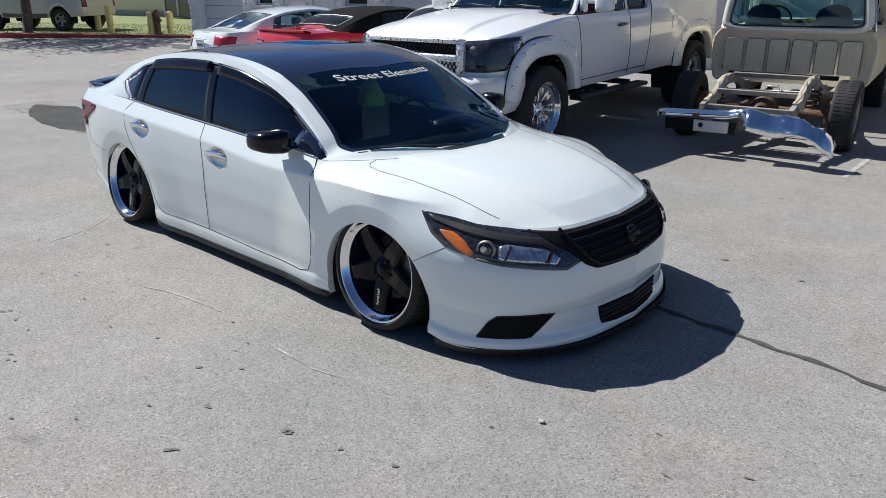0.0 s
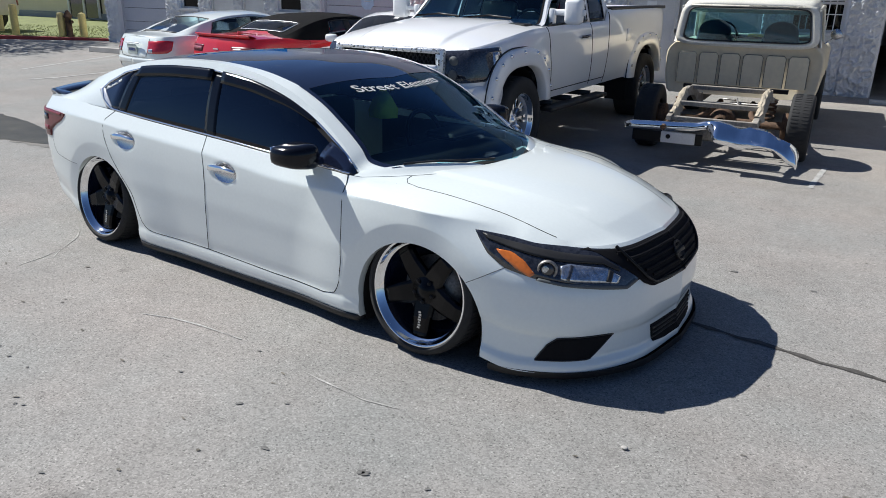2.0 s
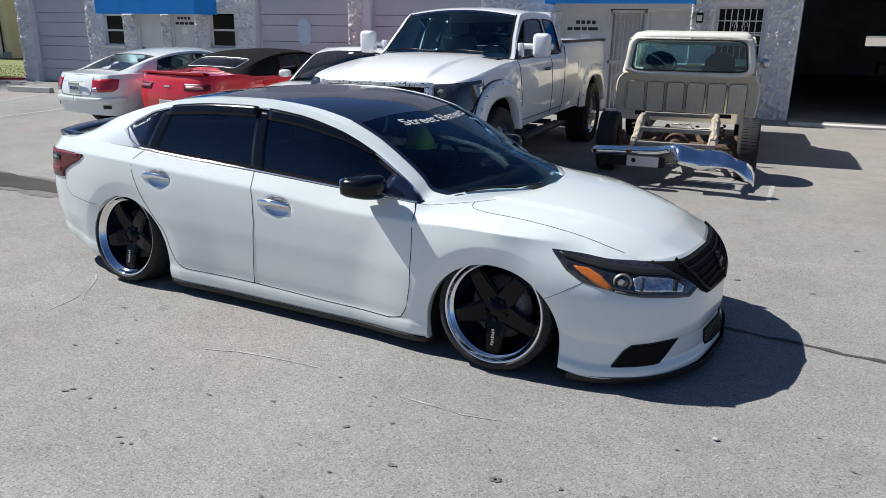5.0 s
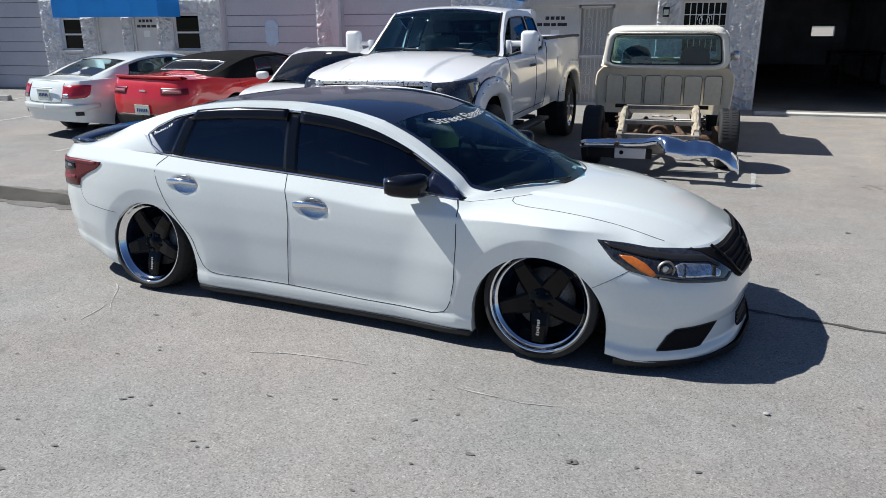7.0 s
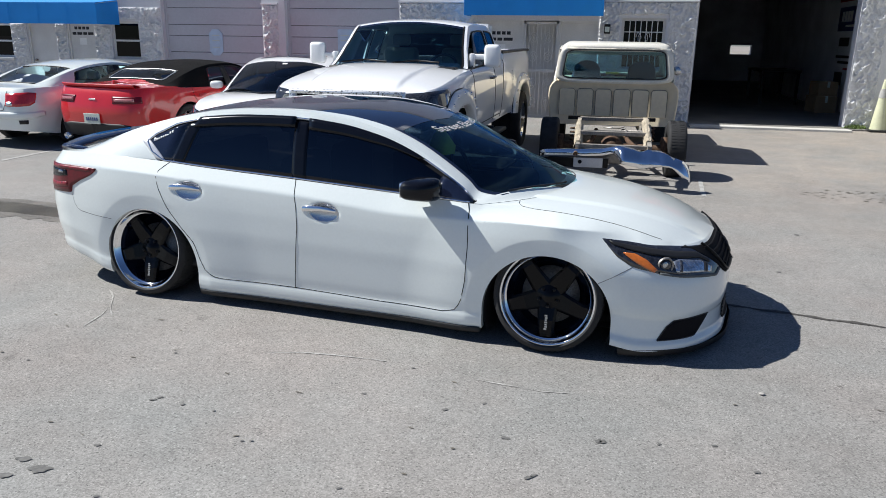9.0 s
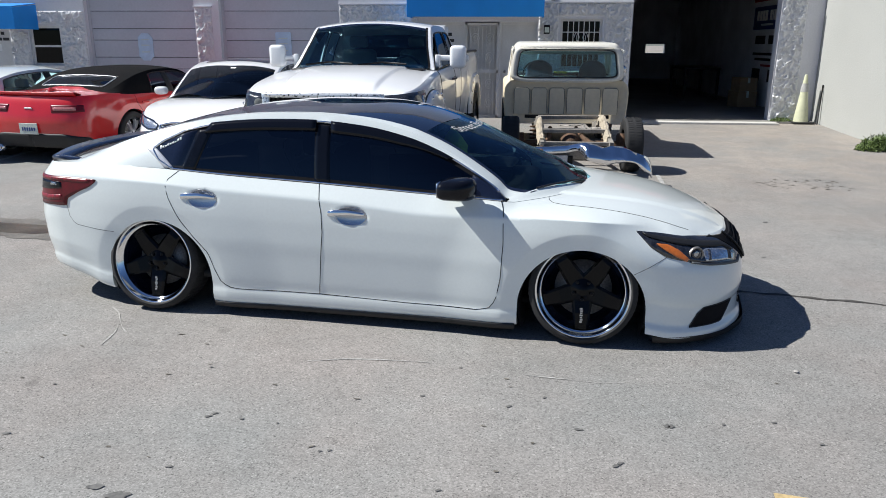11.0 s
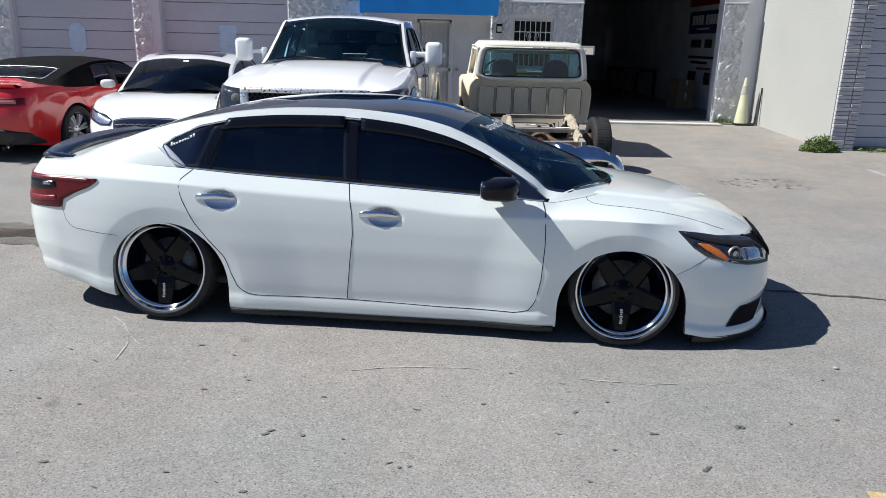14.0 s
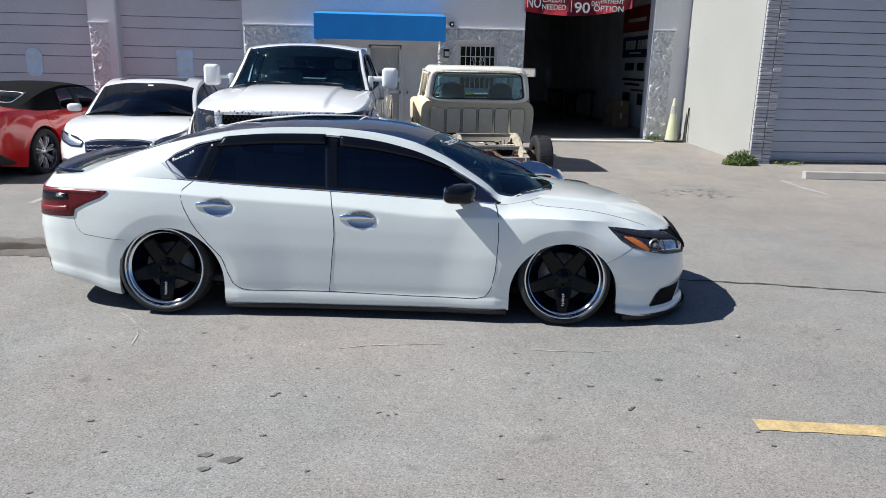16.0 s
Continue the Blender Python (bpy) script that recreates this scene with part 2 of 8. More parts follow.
YELLOW = surface("yellow road paint", (0.56, 0.42, 0.21), 0.8, vary=0.25, scale=9, grain=70)
YELLOW_POST = surface("faded yellow paint", (0.62, 0.5, 0.2), 0.7, vary=0.2, scale=6)
RED_KERB = surface("red kerb paint", (0.36, 0.05, 0.045), 0.8, vary=0.25, scale=4, grain=50)
WHITE_LINE = surface("worn white paint", (0.39, 0.385, 0.37), 0.85, vary=0.2, scale=8, grain=60)
CONE_PAINT = surface("faded lime plastic", (0.55, 0.56, 0.38), 0.6, vary=0.12, scale=5)
BANNER_RED = surface("red banner vinyl", (0.36, 0.03, 0.05), 0.5, vary=0.08, scale=3)
BLUE_SIGN = surface("blue sign", (0.02, 0.05, 0.22), 0.4, vary=0.1, scale=3)
PAPER = surface("white lettering", (0.88, 0.88, 0.87), 0.6, vary=0.05, scale=5)
INK = surface("dark lettering", (0.03, 0.03, 0.035), 0.7, vary=0.1, scale=5)
PLAQUE = surface("pale blue plaque", (0.50, 0.64, 0.78), 0.5, vary=0.12, scale=8)
LEAF = surface("leaf green", (0.13, 0.19, 0.05), 0.6, vary=0.35, scale=9)
GRASS = surface("grass", (0.18, 0.21, 0.06), 0.8, vary=0.35, scale=3, grain=40)
BARK = surface("bark", (0.10, 0.075, 0.055), 0.9, vary=0.3, scale=9, bump=0.5)
TAN_WALL = surface("tan stucco", (0.85, 0.74, 0.54), 0.9, vary=0.06, scale=1)
SUV_PAINT = surface("beige metallic paint", (0.55, 0.51, 0.44), 0.35, 0.1, vary=0.05, scale=2, coat=0.8)
PUDDLE = surface("puddle water", (0.088, 0.080, 0.062), 0.32, vary=0.4, scale=3, spec=0.15)
WET = surface("damp paving", (0.16, 0.148, 0.13), 0.6, vary=0.3, scale=4, grain=60)
OIL = surface("old oil stain", (0.15, 0.147, 0.14), 0.8, vary=0.25, scale=20)
CRACK = surface("tar-filled crack", (0.07, 0.065, 0.06), 0.9, vary=0.3, scale=20)
LITTER = surface("dry leaf bits", (0.17, 0.155, 0.13), 0.9, vary=0.4, scale=6)
MINT = surface("pale green paper", (0.42, 0.66, 0.55), 0.6, vary=0.1, scale=20)
LEMON = surface("yellow card", (0.80, 0.74, 0.10), 0.6, vary=0.1, scale=10)


def speckled():
    """Chrome film with black flakes."""
    m, n, l, b = nodes_of("speckled chrome")
    b.inputs["Metallic"].default_value, b.inputs["Roughness"].default_value = 0.6, 0.3
    tc, t, r, mix = n.new("ShaderNodeTexCoord"), n.new("ShaderNodeTexNoise"), n.new("ShaderNodeMapRange"), n.new("ShaderNodeMix")
    t.inputs["Scale"].default_value, t.inputs["Detail"].default_value = 42, 2
    r.inputs["From Min"].default_value, r.inputs["From Max"].default_value = 0.38, 0.42
    mix.data_type = "RGBA"
    mix.inputs["A"].default_value, mix.inputs["B"].default_value = (0.03, 0.03, 0.035, 1), (0.86, 0.87, 0.88, 1)
    l.new(tc.outputs["Object"], t.inputs["Vector"])
    l.new(t.outputs["Fac"], r.inputs["Value"])
    l.new(r.outputs[0], mix.inputs["Factor"])
    l.new(mix.outputs["Result"], b.inputs["Base Color"])
    return m


SPECKLED = speckled()

# ---- mesh tools ----
def part(name, bm, material, parent=None, label="", smooth=True):
    """Links a bmesh as one mesh object, under a thing or part if one is given."""
    me = bpy.data.meshes.new(name)
    bm.to_mesh(me)
    bm.free()
    me.materials.append(material)
    if smooth:
        me.polygons.foreach_set("use_smooth", [True] * len(me.polygons))
    ob = new(name, me)
    if parent is not None:
        ob.parent = parent
    return tagged(ob, label)


def group_of(name, m=None, label="", category="", group="", kind=""):
    ob = new(name)
    if m is not None:
        ob.matrix_world = m
    return tagged(ob, label, category, group, kind)


def add_box(bm, lo, hi, bevel=0.0, seg=2, m=None):
    a = Vector(lo), Vector(hi)
    c, s = (a[0] + a[1]) / 2, a[1] - a[0]
    r = bmesh.ops.create_cube(bm, size=1, matrix=(m or Matrix()) @ Matrix.Translation(c) @ Matrix.Diagonal((*s, 1)))
    if bevel:
        edges = list({e for v in r["verts"] for e in v.link_edges})
        bmesh.ops.bevel(bm, geom=edges, offset=bevel, segments=seg, affect="EDGES", profile=0.5)


def box(lo, hi, bevel=0.0, seg=2, m=None):
    bm = bmesh.new()
    add_box(bm, lo, hi, bevel, seg, m)
    return bm


def add_tube(bm, pts, r, n=6, closed=False):
    """A tube of radius r (one number or one a point) along pts."""
    pts = [Vector(p) for p in pts]
    rings = []
    for i, p in enumerate(pts):
        a = pts[i - 1] if i or closed else p
        b = pts[(i + 1) % len(pts)] if i < len(pts) - 1 or closed else p
        t = (b - a).normalized()
        u = t.orthogonal() if abs(t.z) > 0.95 else t.cross(Vector((0, 0, 1)))
        u.normalize()
        w = u.cross(t)
        rr = r[i] if isinstance(r, (list, tuple)) else r
        rings.append([bm.verts.new(p + rr * (math.cos(k * math.tau / n) * u + math.sin(k * math.tau / n) * w)) for k in range(n)])
    for i in range(len(rings) - (0 if closed else 1)):
        a, b = rings[i], rings[(i + 1) % len(rings)]
        for k in range(n):
            bm.faces.new((a[k], a[(k + 1) % n], b[(k + 1) % n], b[k]))
    if not closed:
        bm.faces.new(rings[0])
        bm.faces.new(rings[-1][::-1])


def tube(pts, r, n=6, closed=False):
    bm = bmesh.new()
    add_tube(bm, pts, r, n, closed)
    return bm


def lathe(profile, n=48, axis="y"):
    """Turns (radius, along) pairs round the y axis (or z)."""
    bm = bmesh.new()
    rings = []
    for r, h in profile:
        ring = []
        for k in range(n):
            a = k * math.tau / n
            p = (r * math.cos(a), h, r * math.sin(a)) if axis == "y" else (r * math.cos(a), r * math.sin(a), h)
            ring.append(bm.verts.new(p))
        rings.append(ring)
    for a, b in zip(rings, rings[1:]):
        for k in range(n):
            bm.faces.new((a[k], a[(k + 1) % n], b[(k + 1) % n], b[k]))
    bmesh.ops.remove_doubles(bm, verts=bm.verts, dist=1e-5)
    bmesh.ops.recalc_face_normals(bm, faces=bm.faces)
    return bm


def prism(outline, lo, hi, axis="y", bevel=0.0, m=None):
    """A flat outline of (a, b) pairs made thick along an axis."""
    bm = bmesh.new()
    put = {"y": lambda a, b, h: (a, h, b), "z": lambda a, b, h: (a, b, h), "x": lambda a, b, h: (h, a, b)}[axis]
    front = [bm.verts.new(put(a, b, lo)) for a, b in outline]
    back = [bm.verts.new(put(a, b, hi)) for a, b in outline]
    bm.faces.new(front)
    bm.faces.new(back[::-1])
    for i in range(len(outline)):
        j = (i + 1) % len(outline)
        bm.faces.new((front[i], back[i], back[j], front[j]))
    bmesh.ops.recalc_face_normals(bm, faces=bm.faces)
    if bevel:
        bmesh.ops.bevel(bm, geom=list(bm.edges), offset=bevel, segments=2, affect="EDGES", profile=0.5)
    if m is not None:
        bm.transform(m)
    return bm


def join(*meshes):
    """Several bmeshes as one."""
    bm = bmesh.new()
    for other in meshes:
        me = bpy.data.meshes.new("scrap")
        other.to_mesh(me)
        other.free()
        bm.from_mesh(me)
        bpy.data.meshes.remove(me)
    return bm


def pchip(pts):
    """A smooth curve through (x, y) pairs that does not overshoot."""
    xs, ys = np.array([p[0] for p in pts], float), np.array([p[1] for p in pts], float)
    h, dl = np.diff(xs), np.diff(ys) / np.diff(xs)
    m = np.zeros(len(xs))
    m[0], m[-1] = dl[0], dl[-1]
    for i in range(1, len(xs) - 1):
        if dl[i - 1] * dl[i] > 0:
            w1, w2 = 2 * h[i] + h[i - 1], h[i] + 2 * h[i - 1]
            m[i] = (w1 + w2) / (w1 / dl[i - 1] + w2 / dl[i])

    def f(x):
        x = min(max(x, xs[0]), xs[-1])
        i = min(max(int(np.searchsorted(xs, x)) - 1, 0), len(h) - 1)
        t = (x - xs[i]) / h[i]
        return float((1 + 2 * t) * (1 - t) ** 2 * ys[i] + t * (1 - t) ** 2 * h[i] * m[i] + t * t * (3 - 2 * t) * ys[i + 1] + t * t * (t - 1) * h[i] * m[i + 1])
    return f


def resample(pts, n):
    """n points at even steps along a polyline of pairs."""
    p = np.array(pts, float)
    d = np.r_[0, np.cumsum(np.linalg.norm(np.diff(p, axis=0), axis=1))]
    t = np.linspace(0, d[-1], n)
    return [tuple(float(np.interp(x, d, p[:, k])) for k in range(p.shape[1])) for x in t]


def patch(surf, top, bottom, nu=16, nv=6, off=0.004, deep=0.012):
    """A panel that follows surf(a, b, off) between two edges given in surf's own coordinates, with its rim turned in."""
    bm = bmesh.new()
    t, b = resample(top, nu), resample(bottom, nu)
    grid = []
    for i in range(nu):
        row = []
        for j in range(nv):
            k = j / (nv - 1)
            row.append(bm.verts.new(surf(t[i][0] * (1 - k) + b[i][0] * k, t[i][1] * (1 - k) + b[i][1] * k, off)))
        grid.append(row)
    for i in range(nu - 1):
        for j in range(nv - 1):
            bm.faces.new((grid[i][j], grid[i][j + 1], grid[i + 1][j + 1], grid[i + 1][j]))
    if deep:
        params = [(t[i], 0) for i in range(nu)] + [None]
        loop = [(i, 0) for i in range(nu)] + [(nu - 1, j) for j in range(1, nv)] + [(i, nv - 1) for i in range(nu - 2, -1, -1)] + [(0, j) for j in range(nv - 2, 0, -1)]
        inner = []
        for i, j in loop:
            k = j / (nv - 1)
            inner.append(bm.verts.new(surf(t[i][0] * (1 - k) + b[i][0] * k, t[i][1] * (1 - k) + b[i][1] * k, off - deep)))
        for q in range(len(loop)):
            r = (q + 1) % len(loop)
            a, c = grid[loop[q][0]][loop[q][1]], grid[loop[r][0]][loop[r][1]]
            if a is not c:
                bm.faces.new((a, inner[q], inner[r], c))
    bmesh.ops.remove_doubles(bm, verts=bm.verts, dist=1e-5)
    bmesh.ops.recalc_face_normals(bm, faces=bm.faces)
    return bm


def mirrored(bm):
    """The bmesh mirrored in y."""
    other = bm.copy()
    for v in other.verts:
        v.co.y = -v.co.y
    bmesh.ops.reverse_faces(other, faces=other.faces)
    return other


def text_mesh(words, size, m, deep=0.002, slant=0.0, width=None):
    """Lettering in the built-in font as mesh data; lies in its own xy plane, centred."""
    cu = bpy.data.curves.new("lettering", "FONT")
    cu.body, cu.size, cu.extrude, cu.align_x, cu.align_y, cu.shear = words, size, deep, "CENTER", "CENTER", slant
    cu.offset = 0.012 * size
    ob = new("lettering", cu)
    bpy.context.view_layer.update()
    me = bpy.data.meshes.new_from_object(ob.evaluated_get(bpy.context.evaluated_depsgraph_get()))
    bpy.data.objects.remove(ob)
    bpy.data.curves.remove(cu)
    bm = bmesh.new()
    bm.from_mesh(me)
    bpy.data.meshes.remove(me)
    if width:
        xs = [v.co.x for v in bm.verts]
        s = width / (max(xs) - min(xs))
        for v in bm.verts:
            v.co.x *= s
    bm.transform(m)
    return bm


def ground_z(y):
    """The apron rises a little towards the building."""
    return 0.2 * min(max((y - 9) / 5.3, 0), 1)

# ---- passenger cars: x forward, y to the left, z up, origin on the ground between the axles ----
class Shell:
    """The skin of a car from its plan outline, its edge lines and its centre line."""

    def __init__(self, plan, low, edge, centre, drip, inset, arches, nose_rake=0.12, tail_rake=0.05, flare=0.022, hood=None, square=2.0, band=0.095, chin=None, crease=None, tuck=None):
        p = np.array(plan, float)
        d = np.r_[0, np.cumsum(np.linalg.norm(np.diff(p, axis=0), axis=1))]
        d /= d[-1]
        self.fx, self.fy = pchip(list(zip(d, p[:, 0]))), pchip(list(zip(d, p[:, 1])))
        self.low, self.edge, self.centre, self.inset = pchip(low), pchip(edge), pchip(centre), pchip(inset)
        self.hood = pchip(hood) if hood else self.centre
        self.square, self.band, self.chin = square, band, pchip(chin) if chin else None
        self.crease, self.tuck, self.dimples = pchip(crease) if crease else None, pchip(tuck) if tuck else None, []
        self.dy, self.dz = pchip([(a, b) for a, b, c in drip]), pchip([(a, c) for a, b, c in drip])
        self.arches, self.nose_rake, self.tail_rake, self.flare = arches, nose_rake, tail_rake, flare
        self.s = np.linspace(0, 1, 801)
        self.xs = np.array([self.fx(s) for s in self.s])
        self.ys = np.array([self.fy(s) for s in self.s])
        self.x0, self.x1 = p[0][0], p[-1][0]

    def s_at(self, x):
        return float(np.interp(x, self.xs, self.s))

    def s_front(self, y):
        k = int(np.argmax(self.ys)) + 150
        k = min(k, 700)
        return float(np.interp(-y, -self.ys[k:], self.s[k:]))

    def s_back(self, y):
        k = 220
        return float(np.interp(y, self.ys[:k], self.s[:k]))

    def normal(self, s):
        e = 0.004
        a, b = max(s - e, 0), min(s + e, 1)
        t = Vector((self.fx(b) - self.fx(a), self.fy(b) - self.fy(a), 0)).normalized()
        if s < 0.002 or s > 0.998:
            return Vector((1 if s > 0.5 else -1, 0, 0))
        return Vector((-t.y, t.x, 0))

    def wall(self, s, z, off=0.0):
        """The skin at plan parameter s and height z."""
        x, y = self.fx(s), self.fy(s)
        n = self.normal(s)
        lo, hi = self.low(x), self.edge(x)
        u = min(max((z - lo) / (hi - lo), 0), 1)
        inn = self.inset(u)
        if self.crease:
            # shoulder: a sharp line below the belt, the strip above it leaning in
            c = self.crease(x)
            uc = (hi - c - lo) / (hi - lo)
            if u > uc:
                k = (u - uc) / (1 - uc)
                inn = self.inset(uc) * (1 - k) + (self.tuck(x) if self.tuck else 0.068) * k
        for cx, cz, ra, rb, deep in self.dimples:
            q = ((x - cx) / ra) ** 2 + ((z - cz) / rb) ** 2
            if q < 1:
                inn += deep * (1 - q) ** 0.6
        if self.chin:
            w = min(max((x - 1.38) / 0.50, 0), 1)
            w = w * w * (3 - 2 * w)
            # the upper nose draws in towards the lamps and the edge of the bonnet
            inn = inn * (1 - w) + (self.chin(u) + (self.tuck(x) if self.tuck else 0.0) * max((u - 0.62) / 0.38, 0) ** 2.4) * w
            w = min(max((-1.70 - x) / 0.25, 0), 1)
            w = w * w * (3 - 2 * w)
            inn += (max(0.10 - 0.35 * u, 0.0) * 0.25) * w
        ends = min(max((n.x - 0.08) / 0.9, 0), 1)
        ends = ends * ends * (3 - 2 * ends)
        inn += ends * self.nose_rake * max(u - 0.45, 0) ** 1.4 / 0.55 ** 1.4
        back = min(max((-n.x - 0.25) / 0.6, 0), 1)
        inn += back * self.tail_rake * max(u - 0.5, 0) / 0.5
        for ax, az, r in self.arches:
            p = self.square
            g = (abs(x - ax) ** p + max(z - az, 0) ** p) ** (1 / p) - r
            wide = 0.42 if self.crease else 0.24
            if -0.06 < g < self.band + wide:
                k = (0.5 if self.crease else 0.82) + (0.5 if self.crease else 0.18) * min(max(g, 0) / self.band, 1)
                if g >= self.band:
                    q = (g - self.band) / wide
                    k = 1 - q * q * (3 - 2 * q) if self.crease else (1 - q) ** 2
                inn -= self.flare * k * (0.6 if self.crease and ax < 0 else 1.0)
        q = Vector((x, y, z)) + n * (off - inn)
        q.y = max(q.y, 0.0)
        return q

    def side(self, x, z, off=0.0):
        return self.wall(self.s_at(x), z, off)

    def top_edge(self, s):
        return self.wall(s, self.edge(self.fx(s)))

    def house(self, x, r, off=0.0):
        """The side of the cabin: r from 0 at the belt to 1 at the drip line."""
        b = self.side(x, self.edge(x))
        b.y -= 0.012 * min(max((x + 1.55) / 0.3, 0), 1) if self.crease else 0.012
        d = Vector((x, self.dy(x), self.dz(x)))
        p = b.lerp(d, r)
        p.y += 0.016 * math.sin(math.pi * min(max(r, 0), 1))
        n = Vector((0, d.z - b.z, b.y - d.y))
        return p + (n.normalized() * off if n.length > 1e-4 else Vector((0, off, 0)))

    def roof(self, x, v, off=0.0):
        """The roof and screens: v from 0 at the drip line to 1 at the middle."""
        y = self.dy(x) * (1 - v)
        z = self.dz(x) + (self.centre(x) - self.dz(x)) * (1 - (1 - v) ** (2.4 - 0.9 * min(max((x - 0.5) / 0.5, 0), 1)))
        return Vector((x, y, z + off))

    def columns(self, ns):
        """Plan parameters for the skin's columns, each with the arch that it stands in, or none."""
        cols, spans = [], []
        for a in self.arches:
            ax, az, r = a[:3]
            p = self.square
            zs = max(az, self.low(ax - r) + 0.004, self.low(ax + r) + 0.004)
            hw = (r ** p - (zs - az) ** p) ** (1 / p)
            spans.append((ax, az, r, zs, hw))
            for k in range(49):
                x = ax + hw * math.sin(math.pi * (k / 48 - 0.5))
                cols.append((self.s_at(x), None if k in (0, 48) else az + max(r ** p - abs(x - ax) ** p, 0) ** (1 / p)))
        for i in range(ns + 1):
            s = i / ns
            if all(abs(self.fx(s) - q[0]) > q[4] + 0.004 for q in spans):
                cols.append((s, None))
        spans.sort()
        return sorted(cols, key=lambda c: c[0]), spans

    def lower(self, cabin, ns=300, nz=26):
        """Sides and ends as one mesh, both halves, with wheel openings and turned-in lips."""
        bm = bmesh.new()
        cols, spans = self.columns(ns)
        if spans:
            px = [q for w in spans for q in (w[0] - w[2], w[0] + w[2])]
            pz = [w[3] for w in spans for q in (0, 1)]
        n1 = max(4, nz // 5)
        grid = []
        for s, hole in cols:
            x = self.fx(s)
            lo, hi = self.low(x), self.edge(x)
            mid = max(float(np.interp(x, px, pz)), lo + 0.003) if spans else lo + 0.2 * (hi - lo)
            under = [] if hole else [bm.verts.new(self.wall(s, lo + (mid - lo) * j / n1)) for j in range(n1)]
            start = hole if hole else mid
            grid.append((under, [bm.verts.new(self.wall(s, start + (hi - start) * j / nz)) for j in range(nz + 1)]))
        lip = []
        for (ua, ta), (ub, tb) in zip(grid, grid[1:]):
            for j in range(nz):
                bm.faces.new((ta[j], ta[j + 1], tb[j + 1], tb[j]))
            if ua and ub:
                a, b = ua + ta[:1], ub + tb[:1]
                for j in range(n1):
                    bm.faces.new((a[j], a[j + 1], b[j + 1], b[j]))
            else:
                lip.append((ta[0], tb[0]))
                u, t = (ua, ta) if ua else (ub, tb)
                if u:
                    col = u + t[:1]
                    lip.extend(zip(col, col[1:]) if ua else zip(col[::-1], col[-2::-1]))
        inner = {}
        for a, b in lip:
            for v in (a, b):
                if v not in inner:
                    inner[v] = bm.verts.new(v.co - Vector((0, 0.05, 0)))
            bm.faces.new((a, b, inner[b], inner[a]))
            bm.edges.get((a, b)).smooth = False
        bm = join(bm, mirrored(bm))
        bmesh.ops.remove_doubles(bm, verts=bm.verts, dist=1e-4)
        bmesh.ops.recalc_face_normals(bm, faces=bm.faces)
        return bm

    def bonnet(self, xa, yc, crown=2.1, cowl=None):
        """The bonnet as a smooth patch between its side edges, the cowl, the centre line and the nose edge."""
        sa, sc = self.s_at(xa), self.s_front(yc)
        e0, e1, c1 = self.top_edge(sa), self.top_edge(sc), self.top_edge(1.0)
        drop = c1.z - self.hood(c1.x)

        def f(u, v, off=0.0):
            p = 1 - (1 - v) ** (crown - (crown - 1.15) * u * u)
            e, n = self.top_edge(sa + (sc - sa) * u), self.top_edge(sc + (1 - sc) * v)
            x0 = cowl or e0.x
            cx = x0 + (c1.x - x0) * u
            c = Vector((cx, 0, self.hood(cx) + drop * u ** 4))
            c0 = Vector((x0, 0, self.hood(x0)))
            q = Vector((0, 0, off))
            for i, w in ((0, v), (1, v), (2, p)):
                r = e0[i] + (c0[i] - e0[i]) * (w if i else 1 - (1 - v) ** 2.4)
                q[i] += (1 - w) * e[i] + w * c[i] + (1 - u) * r + u * n[i] - (1 - u) * ((1 - w) * e0[i] + w * c0[i]) - u * ((1 - w) * e1[i] + w * c1[i])
            return q
        f.at = lambda x, v, off=0.0: f((self.s_at(x) - sa) / (sc - sa), v, off)
        return f

    def bonnet_mesh(self, f, nu=70, nv=24, dome=None):
        bm = bmesh.new()
        p = np.array([[f(i / nu, j / nv) for j in range(nv + 1)] for i in range(nu + 1)])
        # relax the forward part so that the corner rolls over without a fold
        w = np.clip((np.linspace(0, 1, nu + 1) - 0.12) / 0.75, 0, 1)[1:-1, None, None] * 0.9
        for _ in range(110):
            wide = np.concatenate([p, p[:, -2:-1] * np.array([1, -1, 1])], axis=1)
            mean = (wide[:-2, 1:-1] + wide[2:, 1:-1] + wide[1:-1, :-2] + wide[1:-1, 2:]) / 4
            p[1:-1, 1:] += w * (mean - p[1:-1, 1:])
        if dome:
            # a raised middle that narrows towards the front
            rise, y0, y1 = dome
            k = np.linspace(0, 1, nu + 1)[:, None]
            edge = np.clip((y0 + (y1 - y0) * k - np.abs(p[..., 1])) / 0.05, 0, 1)
            p[..., 2] += rise * edge * edge * (3 - 2 * edge) * np.clip((1 - k) / 0.15, 0, 1)
        g = [[bm.verts.new(q) for q in row] for row in p]
        for i in range(nu):
            for j in range(nv):
                bm.faces.new((g[i][j], g[i + 1][j], g[i + 1][j + 1], g[i][j + 1]))
        bm = join(bm, mirrored(bm))
        bmesh.ops.remove_doubles(bm, verts=bm.verts, dist=1e-4)
        bmesh.ops.recalc_face_normals(bm, faces=bm.faces)
        return bm

    def deck(self, xa, xb, ns=60, nv=16, crown=2.4):
        """Bonnet or boot lid between two stations along the car."""
        bm = bmesh.new()
        sa, sb = self.s_at(xa), self.s_at(xb)
        grid = []
        for i in range(ns + 1):
            s = sa + (sb - sa) * i / ns
            t = self.top_edge(s)
            zc = self.hood(t.x) if xa > 0 else self.centre(t.x)
            grid.append([bm.verts.new((t.x, t.y * (1 - j / nv), t.z + (zc - t.z) * (1 - (1 - j / nv) ** crown))) for j in range(nv + 1)])
